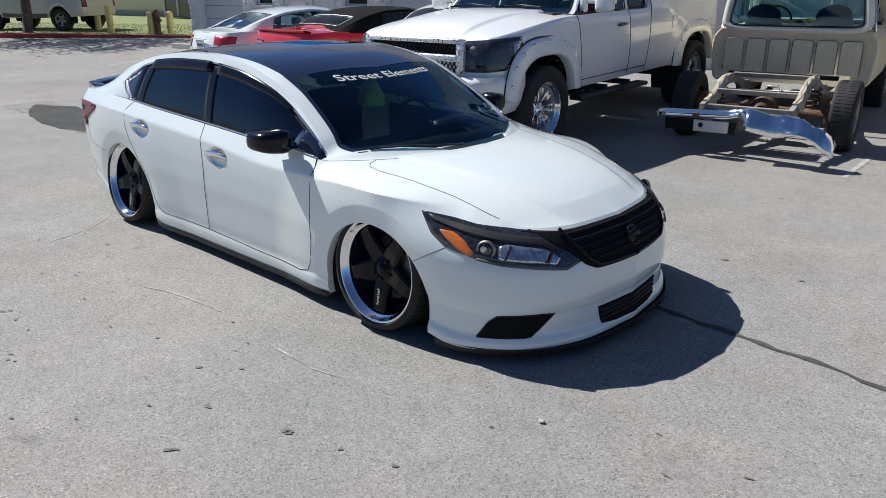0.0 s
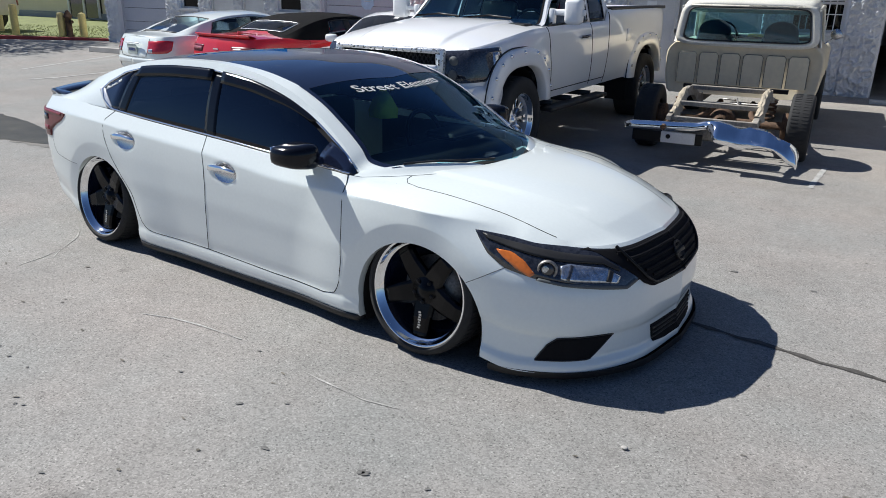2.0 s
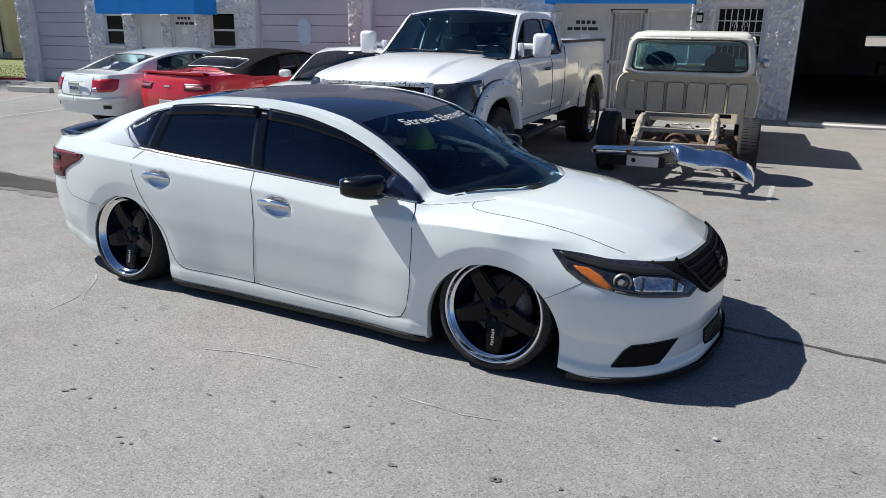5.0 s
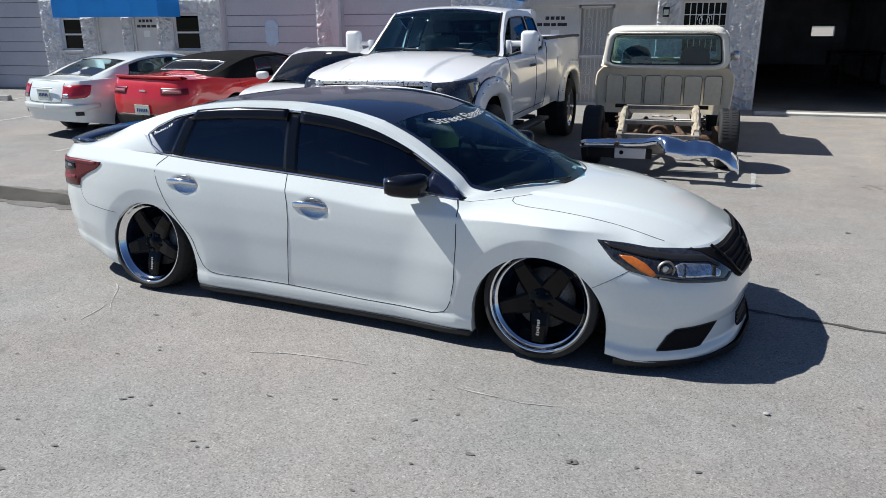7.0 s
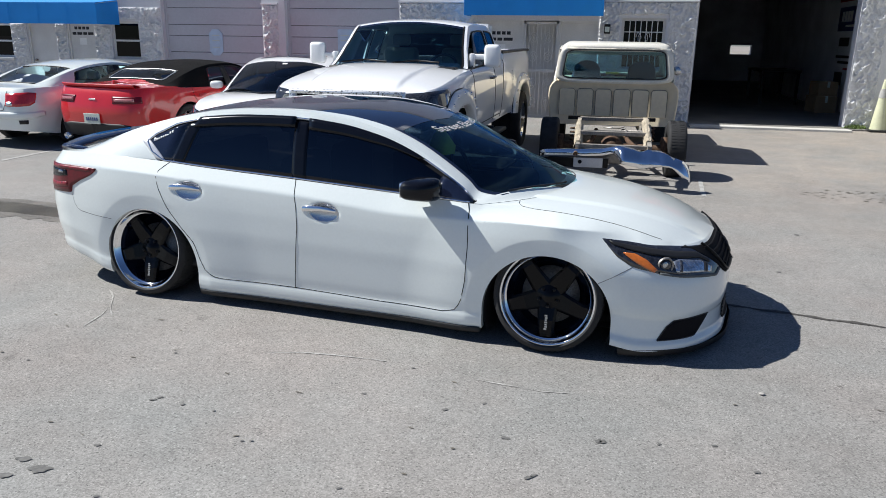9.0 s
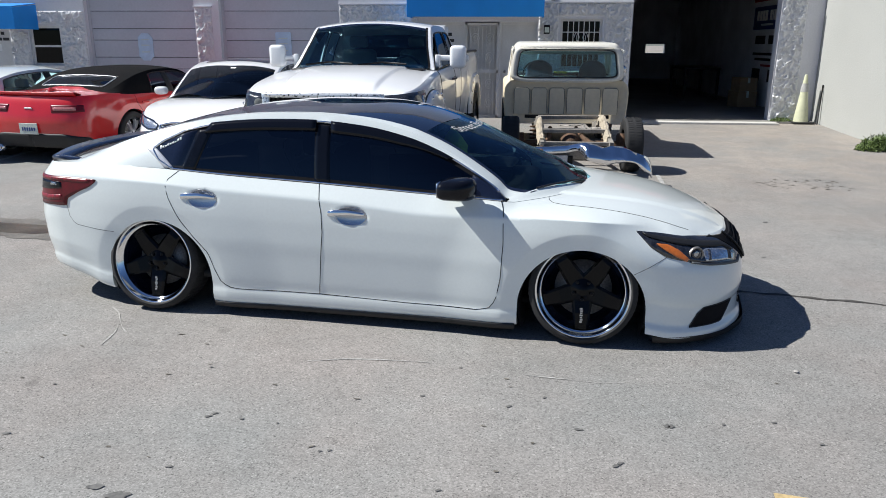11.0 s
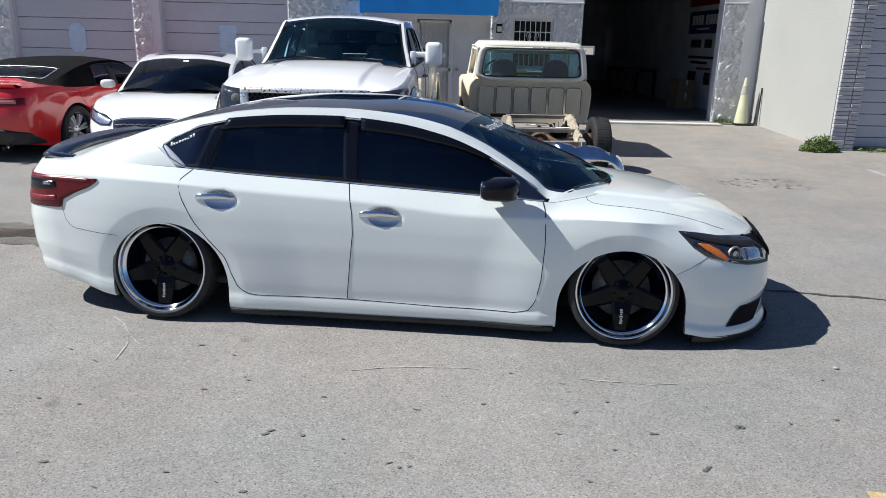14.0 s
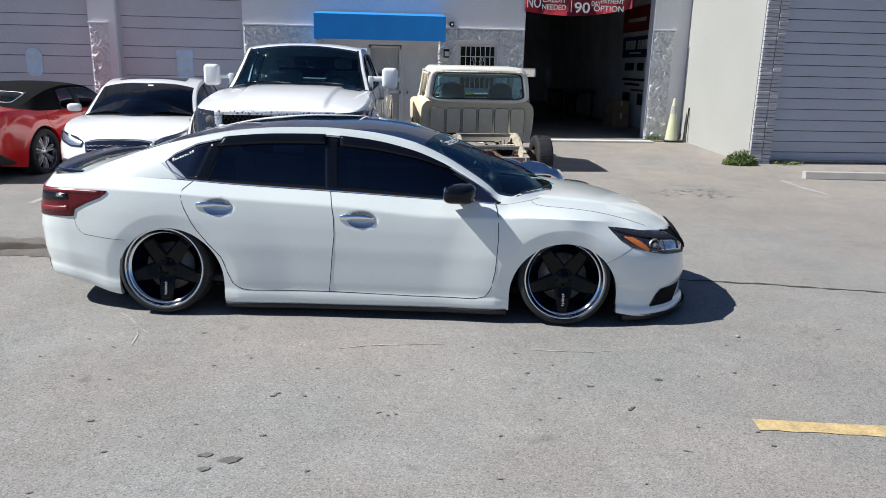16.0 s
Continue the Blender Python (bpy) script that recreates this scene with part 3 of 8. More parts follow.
        for i in range(ns):
            for j in range(nv):
                bm.faces.new((grid[i][j], grid[i + 1][j], grid[i + 1][j + 1], grid[i][j + 1]))
        bm = join(bm, mirrored(bm))
        bmesh.ops.remove_doubles(bm, verts=bm.verts, dist=1e-4)
        bmesh.ops.recalc_face_normals(bm, faces=bm.faces)
        return bm

    def strip(self, *args):
        """The same on both sides as one mesh that meets in the middle."""
        bm = self.half_strip(*args)
        bm = join(bm, mirrored(bm))
        bmesh.ops.remove_doubles(bm, verts=bm.verts, dist=1e-4)
        bmesh.ops.recalc_face_normals(bm, faces=bm.faces)
        return bm

    def half_strip(self, surf, a0, a1, b0, b1, na, nb, off=0.0):
        """A part of the roof or house surface over ranges, which may be functions of a."""
        bm = bmesh.new()
        grid = []
        for i in range(na + 1):
            k = i / na
            row = []
            for j in range(nb + 1):
                q = j / nb
                lo, hi = b0(k) if callable(b0) else b0, b1(k) if callable(b1) else b1
                b = lo + (hi - lo) * q
                a = (a0(b) if callable(a0) else a0) * (1 - k) + (a1(b) if callable(a1) else a1) * k
                row.append(bm.verts.new(surf(a, b, off)))
            grid.append(row)
        for i in range(na):
            for j in range(nb):
                bm.faces.new((grid[i][j], grid[i + 1][j], grid[i + 1][j + 1], grid[i][j + 1]))
        bmesh.ops.recalc_face_normals(bm, faces=bm.faces)
        return bm


def wheel_well(shell, half, parent):
    for ax, az, r in shell.arches:
        for sgn in (-1, 1):
            bm = bmesh.new()
            n = 28
            rings = []
            for k in range(n + 1):
                a = math.pi * (1.12 - 1.24 * k / n)
                rings.append([bm.verts.new((ax + (r - 0.004) * math.cos(a), sgn * y, az + (r - 0.004) * math.sin(a))) for y in (half - 0.035, half - 0.34)])
            for a, b in zip(rings, rings[1:]):
                bm.faces.new((a[0], a[1], b[1], b[0]))
            bm.faces.new([q[1] for q in rings])
            part("wheel_well", bm, DARK_INNER, parent)


def tyre_profile(r, w, rim):
    return [(rim, -w * 0.42), (rim + 0.012, -w * 0.5), (r - 0.03, -w * 0.5), (r - 0.008, -w * 0.46), (r, -w * 0.38), (r, w * 0.38), (r - 0.008, w * 0.46), (r - 0.03, w * 0.5), (rim + 0.012, w * 0.5), (rim, w * 0.42)]


def spoke_wheel(name, r, rim_r, w, spokes, parent, m, lip=CHROME, face=SATIN_BLACK, deep=0.07, thick=0.05, double=False, nuts=5, step=None, label=""):
    """A wheel whose outer face looks along +y: tyre, barrel with polished lip, spokes, hub and nuts."""
    wheel = part(name, lathe(tyre_profile(r, w, rim_r), 64), RUBBER, parent, label)
    wheel.matrix_local = m
    h = w * 0.42
    tread = bmesh.new()
    for k in range(60):
        a = k * math.tau / 60
        for y in (-w * 0.22, w * 0.22):
            add_box(tread, (-0.004, y - w * 0.14, r - 0.004), (0.010, y + w * 0.14, r + 0.003), m=Matrix.Rotation(a, 4, "Y"))
    tagged(part("tread", tread, RUBBER, wheel, smooth=False), kind="stuff")
    st = step if step is not None else 0.045
    part("lip", lathe([(rim_r + 0.010, h - 0.004), (rim_r + 0.008, h + 0.006), (rim_r - 0.002, h + 0.008), (rim_r - 0.008, h + 0.002), (rim_r - 0.012, h - st * 0.5), (rim_r - 0.030, h - st)], 64), lip, wheel, "polished rim lip")
    part("barrel", lathe([(rim_r - 0.030, h - st), (rim_r - 0.034, h - st - 0.05), (rim_r - 0.04, -h), (0.0, -h)], 48), BLACK_GLOSS if face is not CHROME else CHROME_SPOKE, wheel)
    y1 = h - deep
    for k in range(spokes):
        a = k * math.tau / spokes + math.pi
        bm = bmesh.new()
        for da in ((-0.13, 0.13) if double else (0.0,)):
            w0, w1 = (thick * 0.5, thick * 0.34) if double else (thick * 0.72, thick * 0.5)
            outer = rim_r - 0.024
            sec = [(0.055, y1 + 0.012, w0), (outer * 0.55, y1 + 0.03, w0 * 0.86), (outer * 0.85, y1 + 0.034, w1 * 1.05), (outer, y1 + 0.022, w1 * 1.15)]
            rows = []
            for rr, yy, ww in sec:
                rows.append([bm.verts.new(q) for q in ((-ww, yy - 0.012, rr), (-ww * 0.72, yy, rr), (ww * 0.72, yy, rr), (ww, yy - 0.012, rr), (ww * 0.8, yy - 0.05, rr), (-ww * 0.8, yy - 0.05, rr))])
            for p, q in zip(rows, rows[1:]):
                for j in range(6):
                    bm.faces.new((p[j], p[(j + 1) % 6], q[(j + 1) % 6], q[j]))
            bm.faces.new(rows[0])
            bm.faces.new(rows[-1][::-1])
            if da:
                bmesh.ops.rotate(bm, verts=[v for row in rows for v in row], cent=(0, 0, 0), matrix=Matrix.Rotation(da, 3, "Y"))
        bmesh.ops.recalc_face_normals(bm, faces=bm.faces)
        bm.transform(Matrix.Rotation(a, 4, "Y"))
        spoke = part("spoke", bm, face, wheel, smooth=False)
        if face is WHEEL_BLACK and k == 0:
            for j in range(7):
                r0 = 0.105 + 0.013 * j
                mark = box((-0.006 - 0.003 * (j % 2), y1 + 0.0285 + 0.0045 * j / 6, -r0 - 0.009), (0.007 + 0.003 * (j % 3 == 0), y1 + 0.0315 + 0.0045 * j / 6, -r0))
                part("maker_mark", mark, SATIN_CHROME, spoke, smooth=False)
    part("hub", lathe([(0.0, y1 + 0.03), (0.03, y1 + 0.03), (0.034, y1 + 0.024), (0.07, y1 + 0.014), (0.082, y1 + 0.002), (0.082, y1 - 0.05)], 32), face, wheel)
    for k in range(nuts):
        a = (k + 0.5) * math.tau / nuts
        bm = lathe([(0.0, 0.022), (0.009, 0.022), (0.011, 0.018), (0.011, 0)], 6)
        bm.transform(Matrix.Translation((0.056 * math.sin(a), y1 + 0.004, 0.056 * math.cos(a))))
        part("wheel_nut", bm, SATIN_BLACK if face is not CHROME else CHROME, wheel)
    disc = lathe([(0.0, y1 - 0.06), (rim_r * 0.62, y1 - 0.06), (rim_r * 0.62, y1 - 0.085), (0.0, y1 - 0.085)], 40)
    part("brake_disc", disc, STEEL, wheel)
    return wheel


def set_wheels(thing, axles, half, z, build, camber=(0, 0)):
    for ax, c in zip(axles, camber):
        for sgn in (1, -1):
            turn = Matrix.Rotation(0 if sgn > 0 else math.pi, 4, "Z")
            lean = Matrix.Rotation(radians(c), 4, "X")
            build(thing, Matrix.Translation((ax, sgn * half, z)) @ turn @ lean)


def both(name, bm, material, parent, label="", smooth=True):
    other = mirrored(bm)
    return part(name, bm, material, parent, label, smooth), part(name, other, material, parent, label, smooth)


def seam(sh, pts, parent, name="door_gap", r=0.003, n=80, surf=None):
    f = surf or sh.side
    bm = tube([f(a, b, -0.0011) for a, b in resample(pts, n)], r, 6)
    both(name, bm, DARK_INNER, parent)

# ---- the low white saloon ----
def low_saloon():
    plan = [(-2.46, 0), (-2.44, 0.32), (-2.385, 0.58), (-2.27, 0.765), (-2.05, 0.855), (-1.4, 0.905), (-0.6, 0.912), (0.4, 0.912), (1.1, 0.908), (1.6, 0.892), (1.9, 0.84),
            (2.12, 0.745), (2.265, 0.585), (2.36, 0.35), (2.40, 0)]
    low = [(-2.46, 0.215), (-2.2, 0.215), (-2.05, 0.195), (-1.70, 0.12), (-0.96, 0.085), (1.0, 0.092), (1.70, 0.10), (1.95, 0.072), (2.40, 0.078)]
    edge = [(-2.46, 0.93), (-2.2, 0.943), (-1.8, 0.955), (-1.35, 0.945), (-0.85, 0.915), (-0.25, 0.888), (0.5, 0.85), (0.86, 0.832), (1.05, 0.818), (1.23, 0.804), (1.4, 0.792), (1.6, 0.768), (1.75, 0.742), (1.9, 0.706), (2.05, 0.667), (2.14, 0.645), (2.27, 0.627), (2.40, 0.624)]
    centre = [(-2.46, 0.935), (-2.3, 0.96), (-2.0, 0.982), (-1.85, 1.012), (-1.6, 1.122), (-1.25, 1.236), (-0.9, 1.302), (-0.5, 1.328), (-0.1, 1.328), (0.2, 1.300), (0.5, 1.218), (0.85, 1.090), (1.15, 0.972), (1.40, 0.852), (1.6, 0.905), (1.9, 0.845), (2.1, 0.765), (2.2, 0.69), (2.40, 0.62)]
    hood = [(0.8, 0.835), (1.0, 0.84), (1.2, 0.843), (1.4, 0.840), (1.6, 0.820), (1.78, 0.791), (1.95, 0.752), (2.04, 0.726), (2.1, 0.705), (2.15, 0.685), (2.2, 0.662), (2.24, 0.642), (2.28, 0.620)]
    drip = [(-2.0, 0.62, 0.962), (-1.8, 0.665, 1.03), (-1.54, 0.70, 1.118), (-1.18, 0.71, 1.215), (-0.868, 0.70, 1.271), (-0.594, 0.695, 1.294), (-0.324, 0.69, 1.299), (0.012, 0.69, 1.271), (0.313, 0.70, 1.203), (0.515, 0.71, 1.118), (0.70, 0.735, 1.01), (0.86, 0.765, 0.90), (0.93, 0.785, 0.840), (1.08, 0.735, 0.828), (1.2, 0.655, 0.826), (1.3, 0.52, 0.833), (1.37, 0.30, 0.842), (1.40, 0.0, 0.848)]
    inset = [(0, 0.036), (0.03, 0.022), (0.07, 0.0175), (0.105, 0.0175), (0.128, 0.0215), (0.22, 0.0155), (0.40, 0.0080), (0.55, 0.002), (0.68, 0.002), (0.78, 0.005), (0.9, 0.013), (1, 0.02)]
    crease = [(-2.46, 0.07), (-2.0, 0.085), (-0.2, 0.088), (0.4, 0.11), (0.65, 0.103), (0.94, 0.079), (1.15, 0.054), (1.4, 0.041), (1.75, 0.032), (2.4, 0.03)]
    arches = [(1.385, 0.21, 0.372), (-1.335, 0.245, 0.372)]
    sh = Shell(plan, low, edge, centre, drip, inset, arches, nose_rake=0.03, flare=0.026, hood=hood, crease=crease, chin=[(0, -0.008), (0.05, -0.005), (0.11, 0.016), (0.28, 0.018), (0.33, 0.009), (0.42, 0.003), (0.6, 0.006), (0.74, 0.014), (1.0, 0.02)],
               tuck=[(-2.46, 0.068), (0.86, 0.068), (1.0, 0.11), (1.23, 0.185), (1.5, 0.212), (1.72, 0.21), (1.95, 0.178), (2.12, 0.142), (2.27, 0.105), (2.40, 0.09)])
    sh.dimples = [(-0.98, 0.772, 0.108, 0.058, 0.016), (-0.005, 0.71, 0.108, 0.058, 0.016)]
    bonnet = sh.bonnet(0.93, 0.64, 2.1, 1.37)
    car = group_of("saloon_car", label="lowered white four-door saloon with gloss black roof and tinted glass", category="car")
    part("body", sh.lower(None, 460, 56), WHITE_PAINT, car, "glossy white body shell")
    part("hood", sh.bonnet_mesh(bonnet, 80, 44, (0.009, 0.56, 0.36)), WHITE_PAINT, car)
    part("trunk_lid", sh.deck(-2.4599, -1.5, 50, 16, 3.0), WHITE_PAINT, car)
    wheel_well(sh, 0.905, car)
    # cabin sides
    both("roof_rail", sh.half_strip(sh.house, -1.98, 0.93, 0.86, 1.0, 90, 3), WHITE_PAINT, car)
    foot = lambda v: 0.95 + 0.445 * (1 - (1 - v) ** 2.6)
    band = lambda k: 0.055 + 0.055 * min(max((k - 0.45) / 0.55, 0), 1) ** 1.5
    both("roof_edge", sh.half_strip(sh.roof, -1.10, lambda v: 0.35 + 0.11 * v, 0.0, band, 60, 3), WHITE_PAINT, car)
    both("screen_pillar", sh.half_strip(sh.roof, lambda v: 0.35 + 0.11 * v, foot, 0.0, 0.11, 40, 5), WHITE_PAINT, car)
    both("rear_screen_pillar", sh.half_strip(sh.roof, -1.98, -1.10, 0.0, 0.055, 40, 3), WHITE_PAINT, car)
    # the wings run up to the foot of the screen on both sides
    corner = bmesh.new()
    rows = []
    for i in range(25):
        v = 0.94 * i / 24
        reach = 1 - 0.75 * min(max((v - 0.40) / 0.35, 0), 1)
        front = bonnet(0.0, v, 0.003)
        w = 0.0
        for _ in range(30):
            w = min(max(1 - front.y / max(sh.dy(foot(w)), 0.05), 0), 1)
        back = front.lerp(sh.roof(foot(w), w, 0.002), reach)
        lead = bonnet(0.03, v, 0.002)
        rows.append([corner.verts.new(q) for q in (lead, front, front.lerp(back, 0.5) + Vector((0, 0, 0.003)), back + Vector((-0.02, 0, 0.006)))])
    for a, b in zip(rows, rows[1:]):
        for j in range(3):
            corner.faces.new((a[j], a[j + 1], b[j + 1], b[j]))
    bmesh.ops.recalc_face_normals(corner, faces=corner.faces)
    both("wing_corner", corner, WHITE_PAINT, car)
    both("rear_pillar", sh.half_strip(sh.house, -1.98, lambda r: -1.235 - 0.30 * r if r < 0.5 else -1.385 + 0.71 * (r - 0.5), 0.0, 0.86, 40, 24), WHITE_PAINT, car)
    part("roof_panel", sh.strip(sh.roof, lambda v: -1.10 - 0.02 * v, lambda v: 0.35 + 0.11 * v, band, 1.0, 60, 16), BLACK_GLOSS, car, "gloss black roof skin")
    part("windscreen", sh.strip(sh.roof, lambda v: 0.35 + 0.11 * v, lambda v: 0.95 + 0.445 * (1 - (1 - v) ** 2.6), 0.11, 1.0, 50, 14), SCREEN_GLASS, car, "blue-tinted windscreen")
    part("screen_border", sh.strip(sh.roof, lambda v: 0.35 + 0.11 * v, lambda v: 0.385 + 0.11 * v, 0.11, 1.0, 3, 14, 0.002), BLACK_GLOSS, car)
    both("screen_edge", sh.half_strip(sh.roof, 0.35, lambda v: 0.95 + 0.445 * (1 - (1 - v) ** 2.6), 0.10, 0.135, 40, 2, 0.0025), BLACK_GLOSS, car)
    part("rear_screen", sh.strip(sh.roof, -1.86, lambda v: -1.10 - 0.02 * v, 0.055, 1.0, 40, 14), REAR_GLASS, car)
    # side windows, pillars and bright surround
    for nm, top, bot, mt in (
            ("front_window", [(-0.185, 0.80), (0.05, 0.80), (0.25, 0.80), (0.45, 0.80), (0.62, 0.80), (0.80, 0.72)], [(-0.168, 0.07), (0.10, 0.07), (0.35, 0.07), (0.55, 0.07), (0.72, 0.07), (0.845, 0.12)], DARK_GLASS),
            ("rear_window", [(-0.98, 0.80), (-0.80, 0.80), (-0.6, 0.80), (-0.262, 0.80)], [(-1.08, 0.07), (-0.8, 0.07), (-0.6, 0.07), (-0.245, 0.07)], DARK_GLASS),
            ("quarter_window", [(-1.365, 0.53), (-1.30, 0.66), (-1.2, 0.78), (-1.06, 0.85)], [(-1.35, 0.45), (-1.28, 0.12), (-1.24, 0.03), (-1.10, 0.03)], BLACK_GLOSS),
            ("centre_pillar", [(-0.275, 0.86), (-0.178, 0.86)], [(-0.258, 0.0), (-0.16, 0.0)], SMOKED),
            ("window_post", [(-1.06, 0.83), (-0.96, 0.83)], [(-1.155, 0.02), (-1.06, 0.02)], SMOKED),
    ):
        if mt is DARK_GLASS:
            both(nm, patch(sh.house, top, bot, 24, 10, 0.0, 0.0), mt, car, "dark tinted side glass")
        else:
            both(nm, patch(sh.house, top, bot, 5, 12, 0.003, 0.003), mt, car)
    both("window_frame", patch(sh.house, [(-1.33, 0.62), (-1.12, 0.87), (-0.8, 0.87), (-0.3, 0.87), (0.2, 0.87), (0.6, 0.87), (0.9, 0.87)], [(-1.335, 0.50), (-1.06, 0.78), (-0.8, 0.78), (-0.3, 0.78), (0.2, 0.78), (0.58, 0.78), (0.84, 0.70)], 60, 4, 0.001, 0.0), BLACK_TRIM, car)
    both("belt_frame", patch(sh.house, [(-1.27, 0.12), (-1.15, 0.075), (-0.3, 0.075), (0.4, 0.075), (0.86, 0.14)], [(-1.25, 0.0), (-1.15, 0.0), (-0.3, 0.0), (0.4, 0.0), (0.90, 0.0)], 40, 3, 0.001, 0.0), BLACK_TRIM, car)
    both("quarter_backing", patch(sh.house, [(-1.36, 0.52), (-1.2, 0.80), (-0.95, 0.84)], [(-1.30, 0.05), (-1.2, 0.02), (-1.05, 0.02)], 16, 8, -0.012, 0.0), DARK_INNER, car)
    both("mirror_sail", patch(sh.house, [(0.72, 0.80), (0.92, 0.90)], [(0.66, 0.0), (0.92, 0.0)], 6, 6, 0.004, 0.02), BLACK_GLOSS, car)
    trim = [(0.905, 0.02), (0.5, 0.012), (0.1, 0.012), (-0.4, 0.012), (-0.9, 0.012), (-1.22, 0.012), (-1.31, 0.2), (-1.365, 0.50), (-1.3, 0.67), (-1.15, 0.84), (-0.9, 0.885), (-0.5, 0.885), (-0.1, 0.885), (0.3, 0.885), (0.6, 0.885), (0.88, 0.885)]
    both("window_trim", tube([sh.house(a, b, 0.005) for a, b in resample(trim, 150)], 0.0065, 6), CHROME, car, "thin chrome window surround")
    both("quarter_trim", patch(sh.house, [(-1.41, 0.52), (-1.36, 0.57)], [(-1.27, 0.01), (-1.20, 0.01)], 5, 10, 0.007, 0.012), CHROME_SPOKE, car)
    both("rain_guard", patch(sh.house, [(-0.97, 0.90), (-0.6, 0.90), (-0.27, 0.90)], [(-1.01, 0.73), (-0.6, 0.74), (-0.27, 0.75)], 24, 4, 0.020, 0.02), SMOKED, car, "dark smoked rain deflector")
    both("rain_guard", patch(sh.house, [(-0.175, 0.90), (0.25, 0.90), (0.6, 0.90)], [(-0.168, 0.74), (0.25, 0.75), (0.56, 0.81)], 24, 4, 0.020, 0.02), SMOKED, car, "dark smoked rain deflector")
    # panel gaps
    for g in ([(-1.16, 0.935), (-1.222, 0.885), (-1.232, 0.84), (-1.22, 0.78), (-1.147, 0.63), (-1.06, 0.52), (-0.97, 0.42), (-0.935, 0.31), (-0.9, 0.235), (-0.85, 0.2), (-0.78, 0.19), (-0.23, 0.193), (0.33, 0.178), (0.78, 0.176), (0.85, 0.195), (0.885, 0.245), (0.912, 0.38), (0.925, 0.6), (0.918, 0.78), (0.90, 0.832)],
              [(-0.222, 0.888), (-0.195, 0.72), (-0.192, 0.6), (-0.21, 0.43), (-0.232, 0.195)],
              ):
        seam(sh, g, car)
    for g in ([(-1.998, 0.70), (-1.999, 0.668), (-1.983, 0.60), (-1.955, 0.565), (-1.925, 0.549), (-1.771, 0.532), (-1.64, 0.522)],
              [(1.672, 0.452), (1.788, 0.521), (1.874, 0.566)]):
        seam(sh, g, car, "bumper_gap", 0.0019)
    hood_gap = [(0.985, 0.20), (1.05, 0.13), (1.15, 0.05), (1.25, 0.016), (1.35, 0.008), (1.5, 0.006), (1.75, 0.006), (2.06, 0.006)]

    both("hood_gap", tube([bonnet.at(a, b, 0.0003) for a, b in resample(hood_gap, 60)], 0.0016, 5), DARK_INNER, car)
    # nose: lamps, grille, lower openings, lip
    F = sh.s_front
    S = sh.s_at
    lamp_top = [(S(1.678), 0.694), (S(1.824), 0.672), (S(1.969), 0.648), (F(0.665), 0.626), (F(0.494), 0.612), (F(0.453), 0.561), (F(0.418), 0.489)]
    lamp_bot = [(S(1.685), 0.685), (S(1.759), 0.609), (S(1.845), 0.555), (S(1.989), 0.518), (F(0.655), 0.472), (F(0.502), 0.451), (F(0.417), 0.479)]
    head = both("headlamp", patch(sh.wall, lamp_top, lamp_bot, 40, 8, 0.003, 0.02), LAMP_DARK, car, "smoked headlamp with amber corner")

    def in_lamp(name, bm, material, label="", smooth=True):
        other = mirrored(bm)
        part(name, bm, material, head[0], label, smooth)
        part(name, other, material, head[1], label, smooth)
    # dark brow, amber corner, projector, chrome bowl and pale rim behind the clear cover
    in_lamp("lamp_brow", patch(sh.wall, [(S(1.717), 0.683), (S(1.838), 0.657), (S(1.948), 0.640), (S(2.072), 0.620), (F(0.590), 0.594), (F(0.522), 0.549)], [(S(1.744), 0.663), (S(1.854), 0.632), (S(1.952), 0.611), (S(2.071), 0.590), (F(0.596), 0.568), (F(0.523), 0.532)], 30, 4, 0.010, 0.012), BLACK_PLASTIC)
    in_lamp("turn_lens", patch(sh.wall, [(S(1.797), 0.626), (S(1.866), 0.618), (S(1.931), 0.586), (S(1.983), 0.539)], [(S(1.809), 0.615), (S(1.841), 0.592), (S(1.900), 0.556), (S(1.963), 0.526)], 16, 5, 0.009, 0.01), AMBER, "amber corner lens")
    in_lamp("lamp_bowl", patch(sh.wall, [(S(2.087), 0.569), (S(2.125), 0.578), (F(0.584), 0.552), (F(0.525), 0.510)], [(S(2.091), 0.517), (S(2.131), 0.510), (F(0.592), 0.492), (F(0.548), 0.482)], 20, 6, 0.0065, 0.006), LAMP_CLEAR)
    in_lamp("bowl_divider", patch(sh.wall, [(S(2.133), 0.574), (F(0.725), 0.570)], [(S(2.113), 0.519), (S(2.125), 0.515)], 4, 6, 0.013, 0.01), LAMP_DARK)
    in_lamp("bowl_divider", patch(sh.wall, [(F(0.575), 0.545), (F(0.557), 0.535)], [(F(0.602), 0.500), (F(0.583), 0.494)], 4, 6, 0.012, 0.01), BLACK_PLASTIC)
    in_lamp("lamp_rim", patch(sh.wall, [(S(1.999), 0.523), (S(2.101), 0.505), (F(0.602), 0.484), (F(0.503), 0.468), (F(0.447), 0.490)], [(S(1.989), 0.515), (S(2.101), 0.492), (F(0.611), 0.469), (F(0.502), 0.453), (F(0.431), 0.481)], 30, 3, 0.009, 0.01), GREY_SEAT)
    p = sh.wall(S(2.033), 0.557, 0.004)
    n = sh.normal(S(2.033))
    turn = Matrix.Translation(p) @ Vector(n).to_track_quat("Y", "Z").to_matrix().to_4x4()
    ring = lathe([(0.046, -0.004), (0.044, 0.010), (0.040, 0.012), (0.034, 0.006), (0.033, 0.002)], 32)
    ring.transform(turn)
    in_lamp("projector_ring", ring, STEEL)
